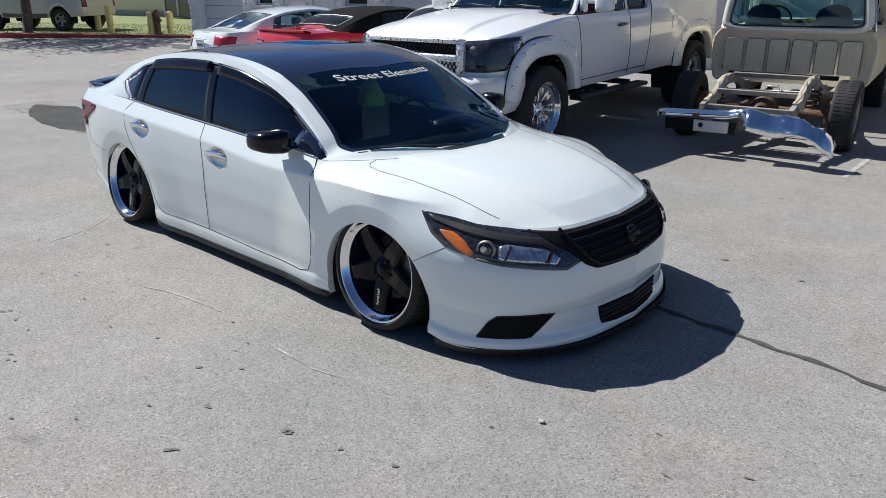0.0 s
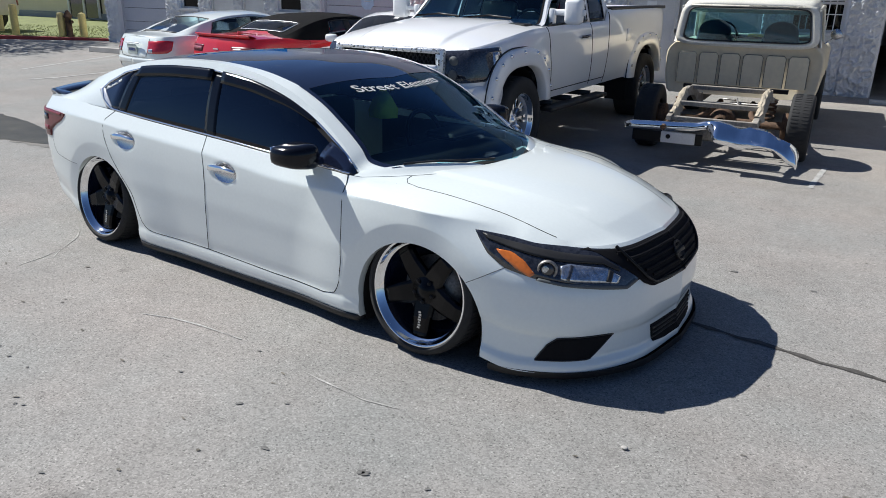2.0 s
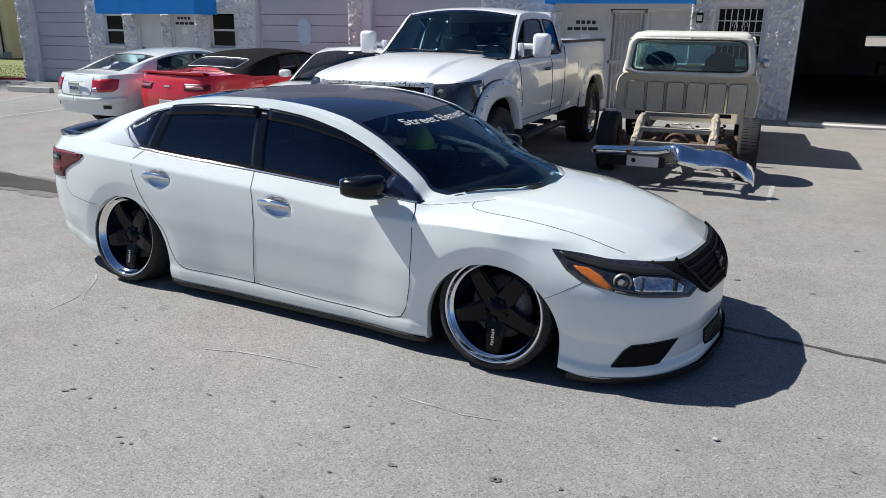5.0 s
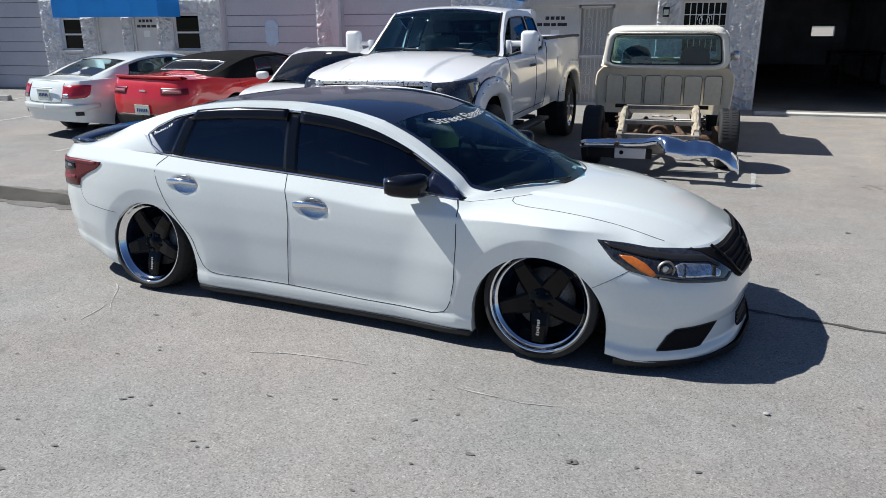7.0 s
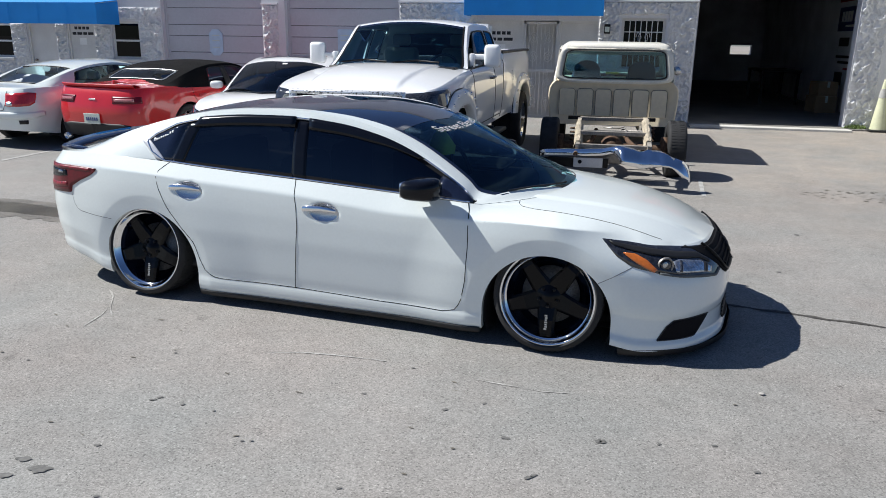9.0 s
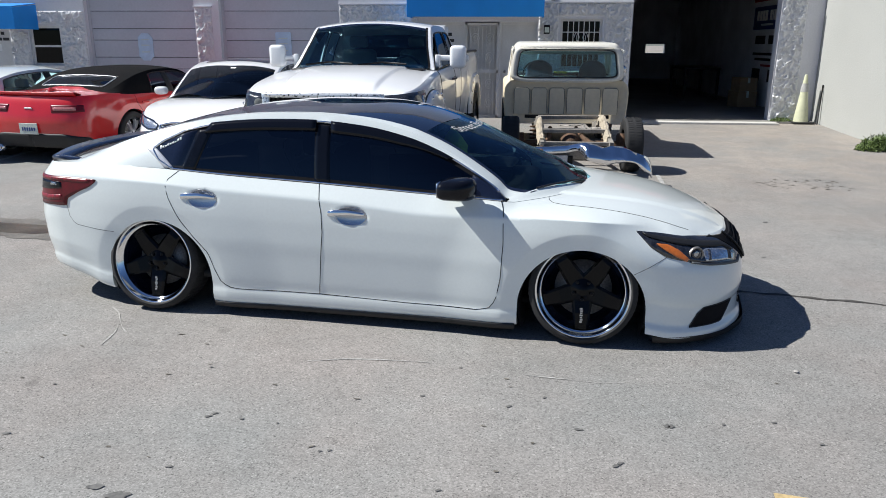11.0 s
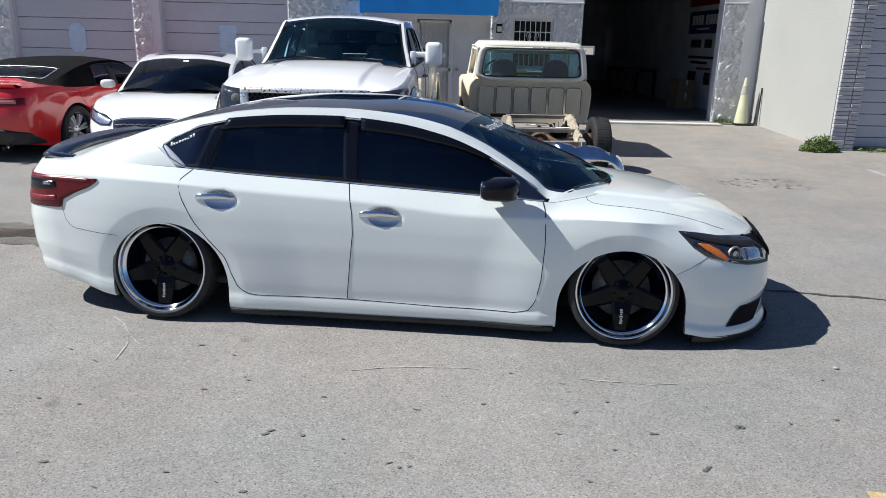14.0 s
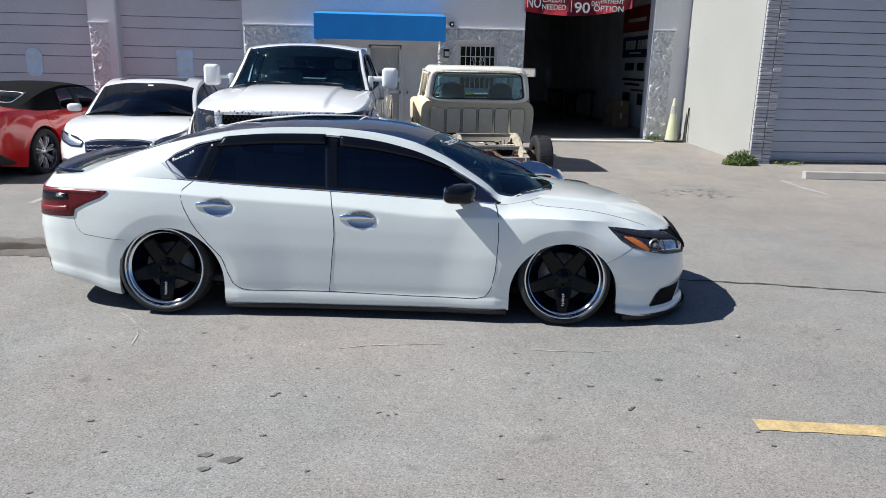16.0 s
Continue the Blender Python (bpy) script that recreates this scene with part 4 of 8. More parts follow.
    ball = lathe([(0.033, 0.0), (0.030, 0.008), (0.022, 0.014), (0.010, 0.017), (0.0, 0.018)], 28)
    ball.transform(turn)
    in_lamp("projector_lens", ball, LAMP_DARK)
    # off-centre pale cap, a highlight modelled onto the projector lens
    ball = lathe([(0.016, 0.0166), (0.008, 0.0186), (0.0, 0.0192)], 16)
    ball.transform(turn @ Matrix.Translation((-0.008, 0, 0.006)))
    in_lamp("lens_glint", ball, LAMP_CLEAR)
    gt = [(F(0.685), 0.622), (F(0.5), 0.612), (F(0.3), 0.612), (F(0.15), 0.612), (F(0.0), 0.612)]
    gb = [(F(0.636), 0.627), (F(0.580), 0.596), (F(0.516), 0.554), (F(0.438), 0.500), (F(0.390), 0.457), (F(0.323), 0.428), (F(0.143), 0.419), (F(0.000), 0.419)]
    both("grille", patch(sh.wall, gt, gb, 36, 10, 0.005, 0.03), BLACK_TRIM, car, "black front grille")
    for zz, ya, rr in ((0.602, 0.50, 0.007), (0.574, 0.46, 0.009), (0.546, 0.41, 0.009), (0.516, 0.36, 0.009), (0.484, 0.31, 0.009), (0.452, 0.28, 0.007)):
        both("grille_bar", tube([sh.wall(F(ya * (1 - k / 16)), zz - 0.006 * (1 - k / 16), 0.006) for k in range(17)], rr, 6), BLACK_TRIM, car)
    vee = [(F(0.485), 0.622), (F(0.434), 0.557), (F(0.369), 0.482), (F(0.305), 0.444), (F(0.145), 0.436), (F(0.000), 0.435)]
    both("grille_vee", tube([sh.wall(a, b, 0.012) for a, b in resample(vee, 40)], 0.008, 8), SATIN_BLACK, car, "black v-shaped grille surround")
    lean = Matrix.Translation(sh.wall(1.0, 0.517, 0.0)) @ Matrix.Rotation(radians(-28), 4, "Y")
    badge = lathe([(0.052, -0.004), (0.055, 0.010), (0.050, 0.013), (0.043, 0.006), (0.0, 0.006)], 32)
    badge.transform(lean @ Matrix.Rotation(-math.pi / 2, 4, "Z"))
    part("badge", badge, SATIN_BLACK, car)
    part("badge_bar", box((0.0, -0.06, -0.010), (0.016, 0.06, 0.010), 0.004, m=lean), SATIN_BLACK, car)
    both("lower_grille", patch(sh.wall, [(F(0.29), 0.214), (F(0.16), 0.212), (F(0.0), 0.210)], [(F(0.265), 0.122), (F(0.16), 0.112), (F(0.0), 0.110)], 24, 6, 0.004, 0.02), BLACK_TRIM, car)
    for zz in (0.142, 0.166, 0.190):
        both("intake_bar", tube([sh.wall(F(0.27 * (1 - k / 10)), zz, 0.006) for k in range(11)], 0.005, 5), BLACK_PLASTIC, car)
    both("fog_recess", patch(sh.wall, [(S(2.022), 0.150), (S(2.055), 0.205), (S(2.095), 0.238), (F(0.62), 0.242), (F(0.552), 0.239)], [(S(2.008), 0.130), (S(2.03), 0.128), (S(2.08), 0.127), (F(0.70), 0.128), (F(0.655), 0.130)], 24, 8, 0.003, 0.02), BLACK_TRIM, car, "black fog lamp recess")
    both("fog_rim", tube([sh.wall(a, b, 0.003) for a, b in resample([(S(2.008), 0.130), (S(2.055), 0.207), (S(2.095), 0.241), (F(0.62), 0.245), (F(0.552), 0.241), (F(0.655), 0.129), (S(2.008), 0.129)], 50)], 0.0035, 5), BLACK_PLASTIC, car)
    bm = bmesh.new()
    rows = []
    for i in range(60):
        s = S(1.80) + (1 - S(1.80)) * i / 59
        ends = min(1, i / 40) ** 2
        rows.append([bm.verts.new(q) for q in (sh.wall(s, 0.08, 0.0 + 0.018 * ends), sh.wall(s, 0.08, -0.004 + 0.026 * ends) - Vector((0, 0, 0.034)), sh.wall(s, 0.08, -0.06) - Vector((0, 0, 0.04)), sh.wall(s, 0.10, -0.03))])
    for a, b in zip(rows, rows[1:]):
        for j in range(3):
            bm.faces.new((a[j], a[j + 1], b[j + 1], b[j]))
    both("front_lip", bm, BLACK_PLASTIC, car, "black front lip")
    both("side_skirt", patch(lambda x, z, o: sh.side(x, max(z, sh.low(x)), o) - Vector((0, 0, max(sh.low(x) - z, 0))), [(-0.96, 0.094), (0.0, 0.096), (1.0, 0.10)], [(-0.96, 0.062), (0.0, 0.064), (1.0, 0.066)], 40, 3, 0.010, 0.06), BLACK_PLASTIC, car, "black side skirt")
    part("underbody", box((-1.95, -0.66, 0.14), (1.92, 0.66, 0.2), 0.02), DARK_INNER, car)
    # tail
    B = sh.s_back
    tt = [(S(-1.745), 0.858), (S(-1.85), 0.863), (S(-2.0), 0.866), (S(-2.2), 0.862), (B(0.62), 0.86), (B(0.42), 0.86)]
    tb = [(S(-1.752), 0.842), (S(-1.80), 0.808), (S(-1.90), 0.767), (S(-1.985), 0.722), (S(-2.0), 0.672), (B(0.66), 0.66), (B(0.42), 0.70)]
    both("tail_lamp", patch(sh.wall, tt, tb, 40, 8, 0.006, 0.02), LAMP_RED, car, "dark red wrap-round tail lamp")
    both("tail_lamp_insert", patch(sh.wall, [(S(-2.03), 0.828), (S(-2.13), 0.832), (S(-2.25), 0.83), (B(0.62), 0.828)], [(S(-2.025), 0.792), (S(-2.14), 0.775), (S(-2.25), 0.768), (B(0.64), 0.768)], 20, 4, 0.0085, 0.006), SMOKED, car)
    # pale patch painted as a reflection on the dark insert
    both("lamp_glint", patch(sh.wall, [(S(-2.07), 0.822), (S(-2.12), 0.824)], [(S(-2.065), 0.806), (S(-2.125), 0.803)], 5, 3, 0.0105, 0.004), LAMP_CLEAR, car)
    both("tail_lamp_band", patch(sh.wall, [(S(-1.79), 0.856), (S(-1.9), 0.858), (S(-2.1), 0.858), (B(0.62), 0.852)], [(S(-1.80), 0.838), (S(-1.9), 0.836), (S(-2.1), 0.838), (B(0.63), 0.834)], 24, 3, 0.0085, 0.005), LAMP_BAND, car)
    both("tail_lamp_band", patch(sh.wall, [(S(-2.03), 0.745), (S(-2.15), 0.735), (B(0.64), 0.73)], [(S(-2.03), 0.715), (S(-2.15), 0.70), (B(0.65), 0.69)], 18, 3, 0.0085, 0.005), LAMP_BAND, car)
    both("rear_valance", patch(sh.wall, [(B(0.63), 0.315), (B(0.56), 0.31), (B(0.45), 0.285), (B(0.0), 0.275)], [(B(0.66), 0.235), (B(0.56), 0.222), (B(0.45), 0.222), (B(0.0), 0.222)], 24, 6, 0.006, 0.02), BLACK_PLASTIC, car)
    wing = bmesh.new()
    rows = []
    for i in range(41):
        k = i / 20 - 1
        y, bow = 0.74 * k, abs(k) ** 3
        x, z = -2.255 + 0.10 * k * k, 0.997 - 0.035 * bow
        c = 0.16 - 0.02 * bow
        rows.append([wing.verts.new(q) for q in ((x + c, y, z - 0.012), (x + c * 0.5, y, z + 0.012), (x, y, z + 0.022), (x - 0.012, y, z + 0.012), (x - 0.004, y, z - 0.004), (x + c * 0.5, y, z - 0.01))])
    for a, b in zip(rows, rows[1:]):
        for j in range(6):
            wing.faces.new((a[j], a[(j + 1) % 6], b[(j + 1) % 6], b[j]))
    wing.faces.new(rows[0])
    wing.faces.new(rows[-1][::-1])
    bmesh.ops.recalc_face_normals(wing, faces=wing.faces)
    spoiler = part("spoiler", wing, BLACK_GLOSS, car, "gloss black boot spoiler")
    for sgn in (1, -1):
        part("spoiler_foot", prism([(-2.18, 0.925), (-1.95, 0.935), (-1.93, 0.945), (-2.0, 0.968), (-2.14, 0.985)], sgn * 0.665, sgn * 0.735, "y", 0.008), BLACK_GLOSS, spoiler)
    # door handles and mirrors
    for x, z in ((-1.005, 0.784), (-0.03, 0.722)):
        bowl = bmesh.new()
        rings = []
        for k, off in ((1.02, 0.0004), (1.0, 0.0024), (0.94, 0.0024), (0.8, 0.002), (0.6, 0.002), (0.4, 0.002), (0.2, 0.002), (0.0, 0.002)):
            rings.append([bowl.verts.new(sh.side(x + 0.025 + 0.10 * k * math.cos(a * math.tau / 32), z - 0.012 + 0.058 * k * math.sin(a * math.tau / 32), off)) for a in range(32)])
        for a, b in zip(rings, rings[1:]):
            for k in range(32):
                bowl.faces.new((a[k], a[(k + 1) % 32], b[(k + 1) % 32], b[k]))
        bmesh.ops.remove_doubles(bowl, verts=bowl.verts, dist=1e-5)
        both("handle_cup", bowl, SATIN_CHROME, car, "chrome handle cup")
        bm = bmesh.new()
        rows = []
        kept, sh.dimples = sh.dimples, []
        for dx, out, h in ((-0.125, -0.004, 0.012), (-0.118, 0.001, 0.018), (-0.08, 0.004, 0.019), (0.0, 0.006, 0.016), (0.06, 0.005, 0.014), (0.095, 0.000, 0.012), (0.108, -0.006, 0.010)):
            up = 0.010 * (1 - (dx / 0.11) ** 2)
            rows.append([bm.verts.new(sh.side(x + dx, z + up + h * math.sin(q * math.tau / 10), out + 0.008 * math.cos(q * math.tau / 10))) for q in range(10)])
        for a, b in zip(rows, rows[1:]):
            for k in range(10):
                bm.faces.new((a[k], a[(k + 1) % 10], b[(k + 1) % 10], b[k]))
        bm.faces.new(rows[0])
        bm.faces.new(rows[-1][::-1])
        bmesh.ops.recalc_face_normals(bm, faces=bm.faces)
        sh.dimples = kept
        both("door_handle", bm, CHROME, car, "chrome door handle")
    cap = bmesh.new()
    bmesh.ops.create_uvsphere(cap, u_segments=28, v_segments=18, radius=1)
    for v in cap.verts:
        x, y, z = v.co
        e = 0.62
        x, y, z = [math.copysign(abs(q) ** e, q) for q in (x, y, z)]
        v.co = (0.645 + 0.085 * x - 0.03 * y + (0.03 if x > 0 else 0) * (1 - y * y), 0.965 + 0.095 * y, 0.912 + (0.064 - 0.010 * y) * z)
    mirror = both("door_mirror", cap, SMOKED, car, "gloss black door mirror")
    for k, ob in zip((1, -1), mirror):
        part("mirror_stalk", prism([(0.62, 0.862), (0.74, 0.862), (0.73, 0.90), (0.64, 0.90)], k * 0.84, k * 0.95, "y", 0.006), BLACK_GLOSS, ob)
        part("mirror_glass", prism([(0.885, 0.87), (1.04, 0.875), (1.04, 0.955), (0.885, 0.96)], 0.552, 0.562, "x", m=Matrix.Diagonal((1, k, 1, 1))), CHROME, ob)
    # wipers, lettering, sticker
    cowl = bmesh.new()
    grid = []
    for i in range(41):
        y = -0.78 + 1.56 * i / 40
        xa = 0.95 + 0.445 * (1 - (abs(y) / 0.78) ** 2.4)
        k = 1 - (abs(y) / 0.86) ** 2.1
        zh = 0.824 + 0.034 * k
        grid.append([cowl.verts.new((xa - 0.09, y, zh - 0.004)), cowl.verts.new((xa + 0.03, y, zh - 0.012)), cowl.verts.new((xa + 0.06, y, zh - 0.03))])
    for a, b in zip(grid, grid[1:]):
        for j in range(2):
            cowl.faces.new((a[j], a[j + 1], b[j + 1], b[j]))
    part("cowl", cowl, BLACK_PLASTIC, car)
    for y0, y1 in ((-0.62, -0.15),):
        pts = []
        for k in range(9):
            v = k / 8
            y = y0 + (y1 - y0) * v
            x = 0.91 + 0.445 * (1 - (abs(y) / 0.76) ** 2.4) - 0.02 * math.sin(v * 3.1)
            pts.append(sh.roof(x, 1 - abs(y) / sh.dy(x), 0.010) if abs(y) < sh.dy(x) else Vector((x, y, 0.9)))
        part("wiper", tube([(p.x, math.copysign(p.y, y0 + (y1 - y0) * k / 8), p.z) for k, p in enumerate(pts)], 0.006, 6), BLACK_PLASTIC, car)
    letters = text_mesh("Street Elements", 0.115, Matrix(), 0.0005, 0.0, 0.77)
    for v in letters.verts:
        u, w = v.co.x, v.co.y
        x = 0.53 - w * 0.9 + 0.075 * (1 - (u / 0.4) ** 2)
        q = sh.roof(x, 1 - abs(u) / sh.dy(x), 0.004)
        v.co = (q.x, u, q.z)
    part("screen_lettering", letters, PAPER, car, "white lettering across the windscreen top", smooth=False)
    for k in range(9):
        x, r, h = -1.315 + 0.0165 * k, 0.47 + 0.021 * k, (0.09, 0.05, 0.035, 0.05, 0.04, 0.045, 0.02, 0.055, 0.06)[k]
        both("window_sticker", patch(sh.house, [(x, r + h), (x + 0.011, r + h + 0.012)], [(x + 0.004, r), (x + 0.014, r + 0.012)], 3, 3, 0.0055, 0.001), PAPER, car, "small white window sticker")
    part("pass_sticker", patch(sh.house, [(-0.075, 0.66), (0.0, 0.68)], [(-0.045, 0.47), (0.02, 0.55)], 4, 4, 0.003, 0.001), MINT, car, "pale green sticker on the glass")
    # inside
    for sgn in (1, -1):
        part("front_seat", join(box((-0.35, sgn * 0.36 - 0.25, 0.35), (0.2, sgn * 0.36 + 0.25, 0.5), 0.05), box((-0.50, sgn * 0.36 - 0.24, 0.45), (-0.33, sgn * 0.36 + 0.24, 0.98), 0.06), box((-0.48, sgn * 0.36 - 0.13, 1.0), (-0.38, sgn * 0.36 + 0.13, 1.17), 0.04)), SEAT, car)
    part("rear_seat", join(box((-1.3, -0.6, 0.35), (-0.85, 0.6, 0.5), 0.05), box((-1.5, -0.62, 0.45), (-1.3, 0.62, 0.95), 0.06)), SEAT, car)
    part("dashboard", join(box((0.55, -0.70, 0.6), (1.02, 0.70, 0.81), 0.07, 3), box((0.6, 0.18, 0.84), (0.85, 0.56, 0.89), 0.03)), SATIN_BLACK, car)
    part("steering_wheel", tube([(0.48 - 0.06 * math.sin(a * math.tau / 24), 0.37 + 0.18 * math.cos(a * math.tau / 24), 0.80 + 0.17 * math.sin(a * math.tau / 24)) for a in range(24)], 0.016, 6, True), SATIN_BLACK, car)
    part("cabin_floor", box((-1.6, -0.8, 0.22), (1.0, 0.8, 0.26)), SEAT, car)
    part("headliner", sh.strip(sh.roof, -1.1, 0.2, 0.05, 1.0, 20, 6, -0.035), PALE_CLOTH, car)
    for sgn in (1, -1):
        part("door_card", join(box((-0.25, sgn * 0.79 - 0.02, 0.4), (0.85, sgn * 0.79 + 0.02, 0.84), 0.02), box((-0.1, sgn * 0.755 - 0.03, 0.62), (0.5, sgn * 0.755 + 0.03, 0.68), 0.02)), GREY_SEAT, car)
    card = bmesh.new()
    add_tube(card, [(0.44, -0.02, 1.15), (0.44, -0.02, 1.11), (0.45, -0.02, 1.03), (0.45, -0.02, 0.98)], [0.014, 0.055, 0.10, 0.095], 5)
    part("air_freshener", card, LEMON, car, "yellow card hanging from the mirror")
    for ob in car.children:
        if ob.name.split(".")[0] in ("windscreen", "rear_screen", "front_window", "rear_window"):
            ob.visible_shadow = False
    part("inner_mirror", box((0.33, -0.11, 1.135), (0.36, 0.11, 1.20), 0.012), SATIN_BLACK, car)

    def wheels(thing, m):
        spoke_wheel("wheel", 0.315, 0.272, 0.235, 5, thing, m, lip=CHROME, face=WHEEL_BLACK, deep=0.062, thick=0.085, step=0.03, label="five-spoke black wheel with polished lip")
    set_wheels(car, (1.392, -1.385), 0.79, 0.316, wheels, (6, 8))
    return car, sh


CAR_YAW = -6.65
saloon, saloon_shell = low_saloon()
saloon.matrix_world = Matrix.Translation((-3.163 + 0.1158 * 0.905, 2.918 + 0.9933 * 0.905, 0.0)) @ Matrix.Rotation(radians(CAR_YAW), 4, "Z")

# ---- ground ----
def ground():
    bm = bmesh.new()
    xs = [-600, -120, -60, -40, -30, -20, -12, -8, -4, 0, 4, 8, 14, 30, 60, 120, 600]
    ys = [-600, -100, -40, -20, -8, -4, 0, 3, 6, 9, 10, 11, 12, 13, 14.3, 18, 30, 80, 600]
    g = [[bm.verts.new((x, y, ground_z(y))) for y in ys] for x in xs]
    for i in range(len(xs) - 1):
        for j in range(len(ys) - 1):
            bm.faces.new((g[i][j], g[i + 1][j], g[i + 1][j + 1], g[i][j + 1]))
    return tagged(part("ground", bm, PAVING, None, "sun-bleached grey asphalt car park", False), category="ground", kind="structure")


ground()

def ribbon(pts, width, z=0.004, jitter=0.0):
    """A thin strip that lies on the ground along (x, y) pairs."""
    bm = bmesh.new()
    pts = resample(pts, max(2, int(sum(math.dist(a, b) for a, b in zip(pts, pts[1:])) / 0.08)))
    rows = []
    for i, p in enumerate(pts):
        a, b = Vector(pts[max(i - 1, 0)]), Vector(pts[min(i + 1, len(pts) - 1)])
        n = (b - a).orthogonal().normalized()
        w = width * (0.5 + jitter * (random.random() - 0.5))
        c = Vector(p) + n * jitter * width * (random.random() - 0.5)
        rows.append([bm.verts.new((*(c + n * w), ground_z(c.y) + z)), bm.verts.new((*(c - n * w), ground_z(c.y) + z))])
    for a, b in zip(rows, rows[1:]):
        bm.faces.new((a[0], a[1], b[1], b[0]))
    return bm


def blot(x, y, rx, ry, turn=0.0, n=26, rough=0.25, z=0.004):
    """An uneven flat stain."""
    bm = bmesh.new()
    ring = []
    for k in range(n):
        a = k * math.tau / n
        s = 1 + rough * (noise.noise((x * 3 + math.cos(a) * 1.3, y * 3 + math.sin(a) * 1.3, 0.3)))
        u, v = rx * s * math.cos(a), ry * s * math.sin(a)
        ring.append(bm.verts.new((x + u * math.cos(turn) - v * math.sin(turn), y + u * math.sin(turn) + v * math.cos(turn), ground_z(y) + z)))
    bm.faces.new(ring)
    return bm


def setting(ob, label, category):
    return tagged(ob, label, category, kind="structure")


setting(part("paving_joint", ribbon([(-0.95, 3.95), (-0.4, 3.82), (0.2, 3.70), (0.9, 3.50), (1.6, 3.35), (3.5, 2.95), (8, 2.0)], 0.028, 0.004, 0.9), CRACK, smooth=False), "dark open joint across the asphalt", "crack")
setting(part("paving_joint", ribbon([(-6.2, 5.0), (-4.5, 4.65), (-2.6, 4.3), (-0.95, 3.95)], 0.03, 0.004, 0.9), CRACK, smooth=False), "dark open joint across the asphalt", "crack")


def puddle():
    bm = bmesh.new()
    top = [(-11.1, 5.62), (-10.4, 5.86), (-9.6, 5.72), (-8.8, 5.48), (-8.0, 5.36), (-7.2, 5.26), (-6.6, 5.17), (-6.0, 5.05)]
    low = [(-11.0, 5.50), (-10.3, 5.10), (-9.4, 4.84), (-8.8, 4.80), (-8.0, 4.92), (-7.2, 4.93), (-6.6, 4.86), (-6.0, 4.98)]
    a, b = resample(top, 60), resample(low, 60)
    rows = []
    for i in range(60):
        w = 0.05 * noise.noise((i * 0.4, 0, 0))
        rows.append([bm.verts.new((a[i][0], a[i][1] + w, 0.006)), bm.verts.new((b[i][0], b[i][1] + w, 0.006))])
    for p, q in zip(rows, rows[1:]):
        bm.faces.new((p[0], p[1], q[1], q[0]))
    return bm


setting(part("damp_edge", ribbon([(-11.4, 5.58), (-10.2, 5.45), (-8.6, 5.15), (-7.0, 5.08), (-5.6, 4.95)], 0.66, 0.0035, 0.10), WET, smooth=False), "damp dark paving round a puddle", "stain")
setting(part("puddle", puddle(), PUDDLE, smooth=False), "shallow muddy puddle along the paving joint", "puddle")
setting(part("yellow_line", ribbon([(-1.15, 1.275), (-0.57, 1.18), (0.6, 1.0), (3.0, 0.65), (7.0, 0.1)], 0.115, 0.004, 0.06), YELLOW, smooth=False), "worn yellow painted road line", "road marking")
for pts, w in (([(3.61, 9.5), (3.6, 8.9), (3.62, 8.2)], 0.09), ([(-9.88, 10.3), (-9.85, 8.56), (-9.86, 7.58)], 0.09), ([(-16.15, 13.0), (-15.7, 10.6), (-15.5, 9.4)], 0.09), ([(-13.4, 10.9), (-13.74, 9.05), (-13.87, 8.5)], 0.09), ([(-7.2, 9.5), (-7.25, 7.2)], 0.09), ([(-0.3, 7.72), (-0.22, 8.8)], 0.05)):
    setting(part("bay_line", ribbon(pts, w, 0.004, 0.2), WHITE_LINE, smooth=False), "worn white parking bay line", "road marking")
for pts in ([(-4.89, 3.12), (-4.77, 3.01), (-4.62, 2.76), (-4.54, 2.68)], [(-3.32, 2.37), (-3.07, 2.43), (-2.63, 2.42)], [(-4.69, 2.84), (-4.61, 2.72), (-4.59, 2.46)], [(-2.12, 2.32), (-1.77, 2.26), (-1.37, 2.29)]):
    setting(part("scrape_mark", ribbon(pts, 0.007, 0.003, 1.2), SCRAPE, smooth=False), "thin pale scrape on the asphalt", "scrape")
for x, y, r in ((-3.84, 1.11, 0.035), (-3.72, 1.06, 0.05), (-3.82, 0.99, 0.03), (-3.37, 0.95, 0.015), (-3.60, 1.74, 0.016), (-2.97, 1.47, 0.014), (-1.44, 1.83, 0.022), (-1.72, 1.49, 0.018), (-1.87, 1.76, 0.02), (-2.47, 1.22, 0.015), (-4.47, 1.47, 0.02), (-0.57, 4.87, 0.03), (0.33, 6.07, 0.03), (-1.17, 1.06, 0.018), (-4.55, 1.96, 0.014), (-3.62, 1.71, 0.018), (-3.82, 2.24, 0.012), (-3.01, 1.46, 0.013), (-2.63, 2.02, 0.016), (-2.46, 2.37, 0.012),
                (-2.19, 1.95, 0.02), (-2.01, 2.06, 0.014), (-1.74, 1.47, 0.02), (-1.46, 1.83, 0.022), (-1.19, 1.87, 0.016), (-0.95, 1.91, 0.016), (-3.27, 1.68, 0.013), (-4.3, 1.16, 0.016), (-1.46, 1.26, 0.014), (-0.8, 1.73, 0.016), (-3.45, 1.7, 0.014), (-3.61, 1.28, 0.016), (-0.09, 4.77, 0.02)):
    setting(part("oil_spot", blot(x, y, r * 0.8, r * 0.5, 0.3, 14, 0.9), OIL, smooth=False), "small dark oil spot on the asphalt", "stain")
litter = bmesh.new()
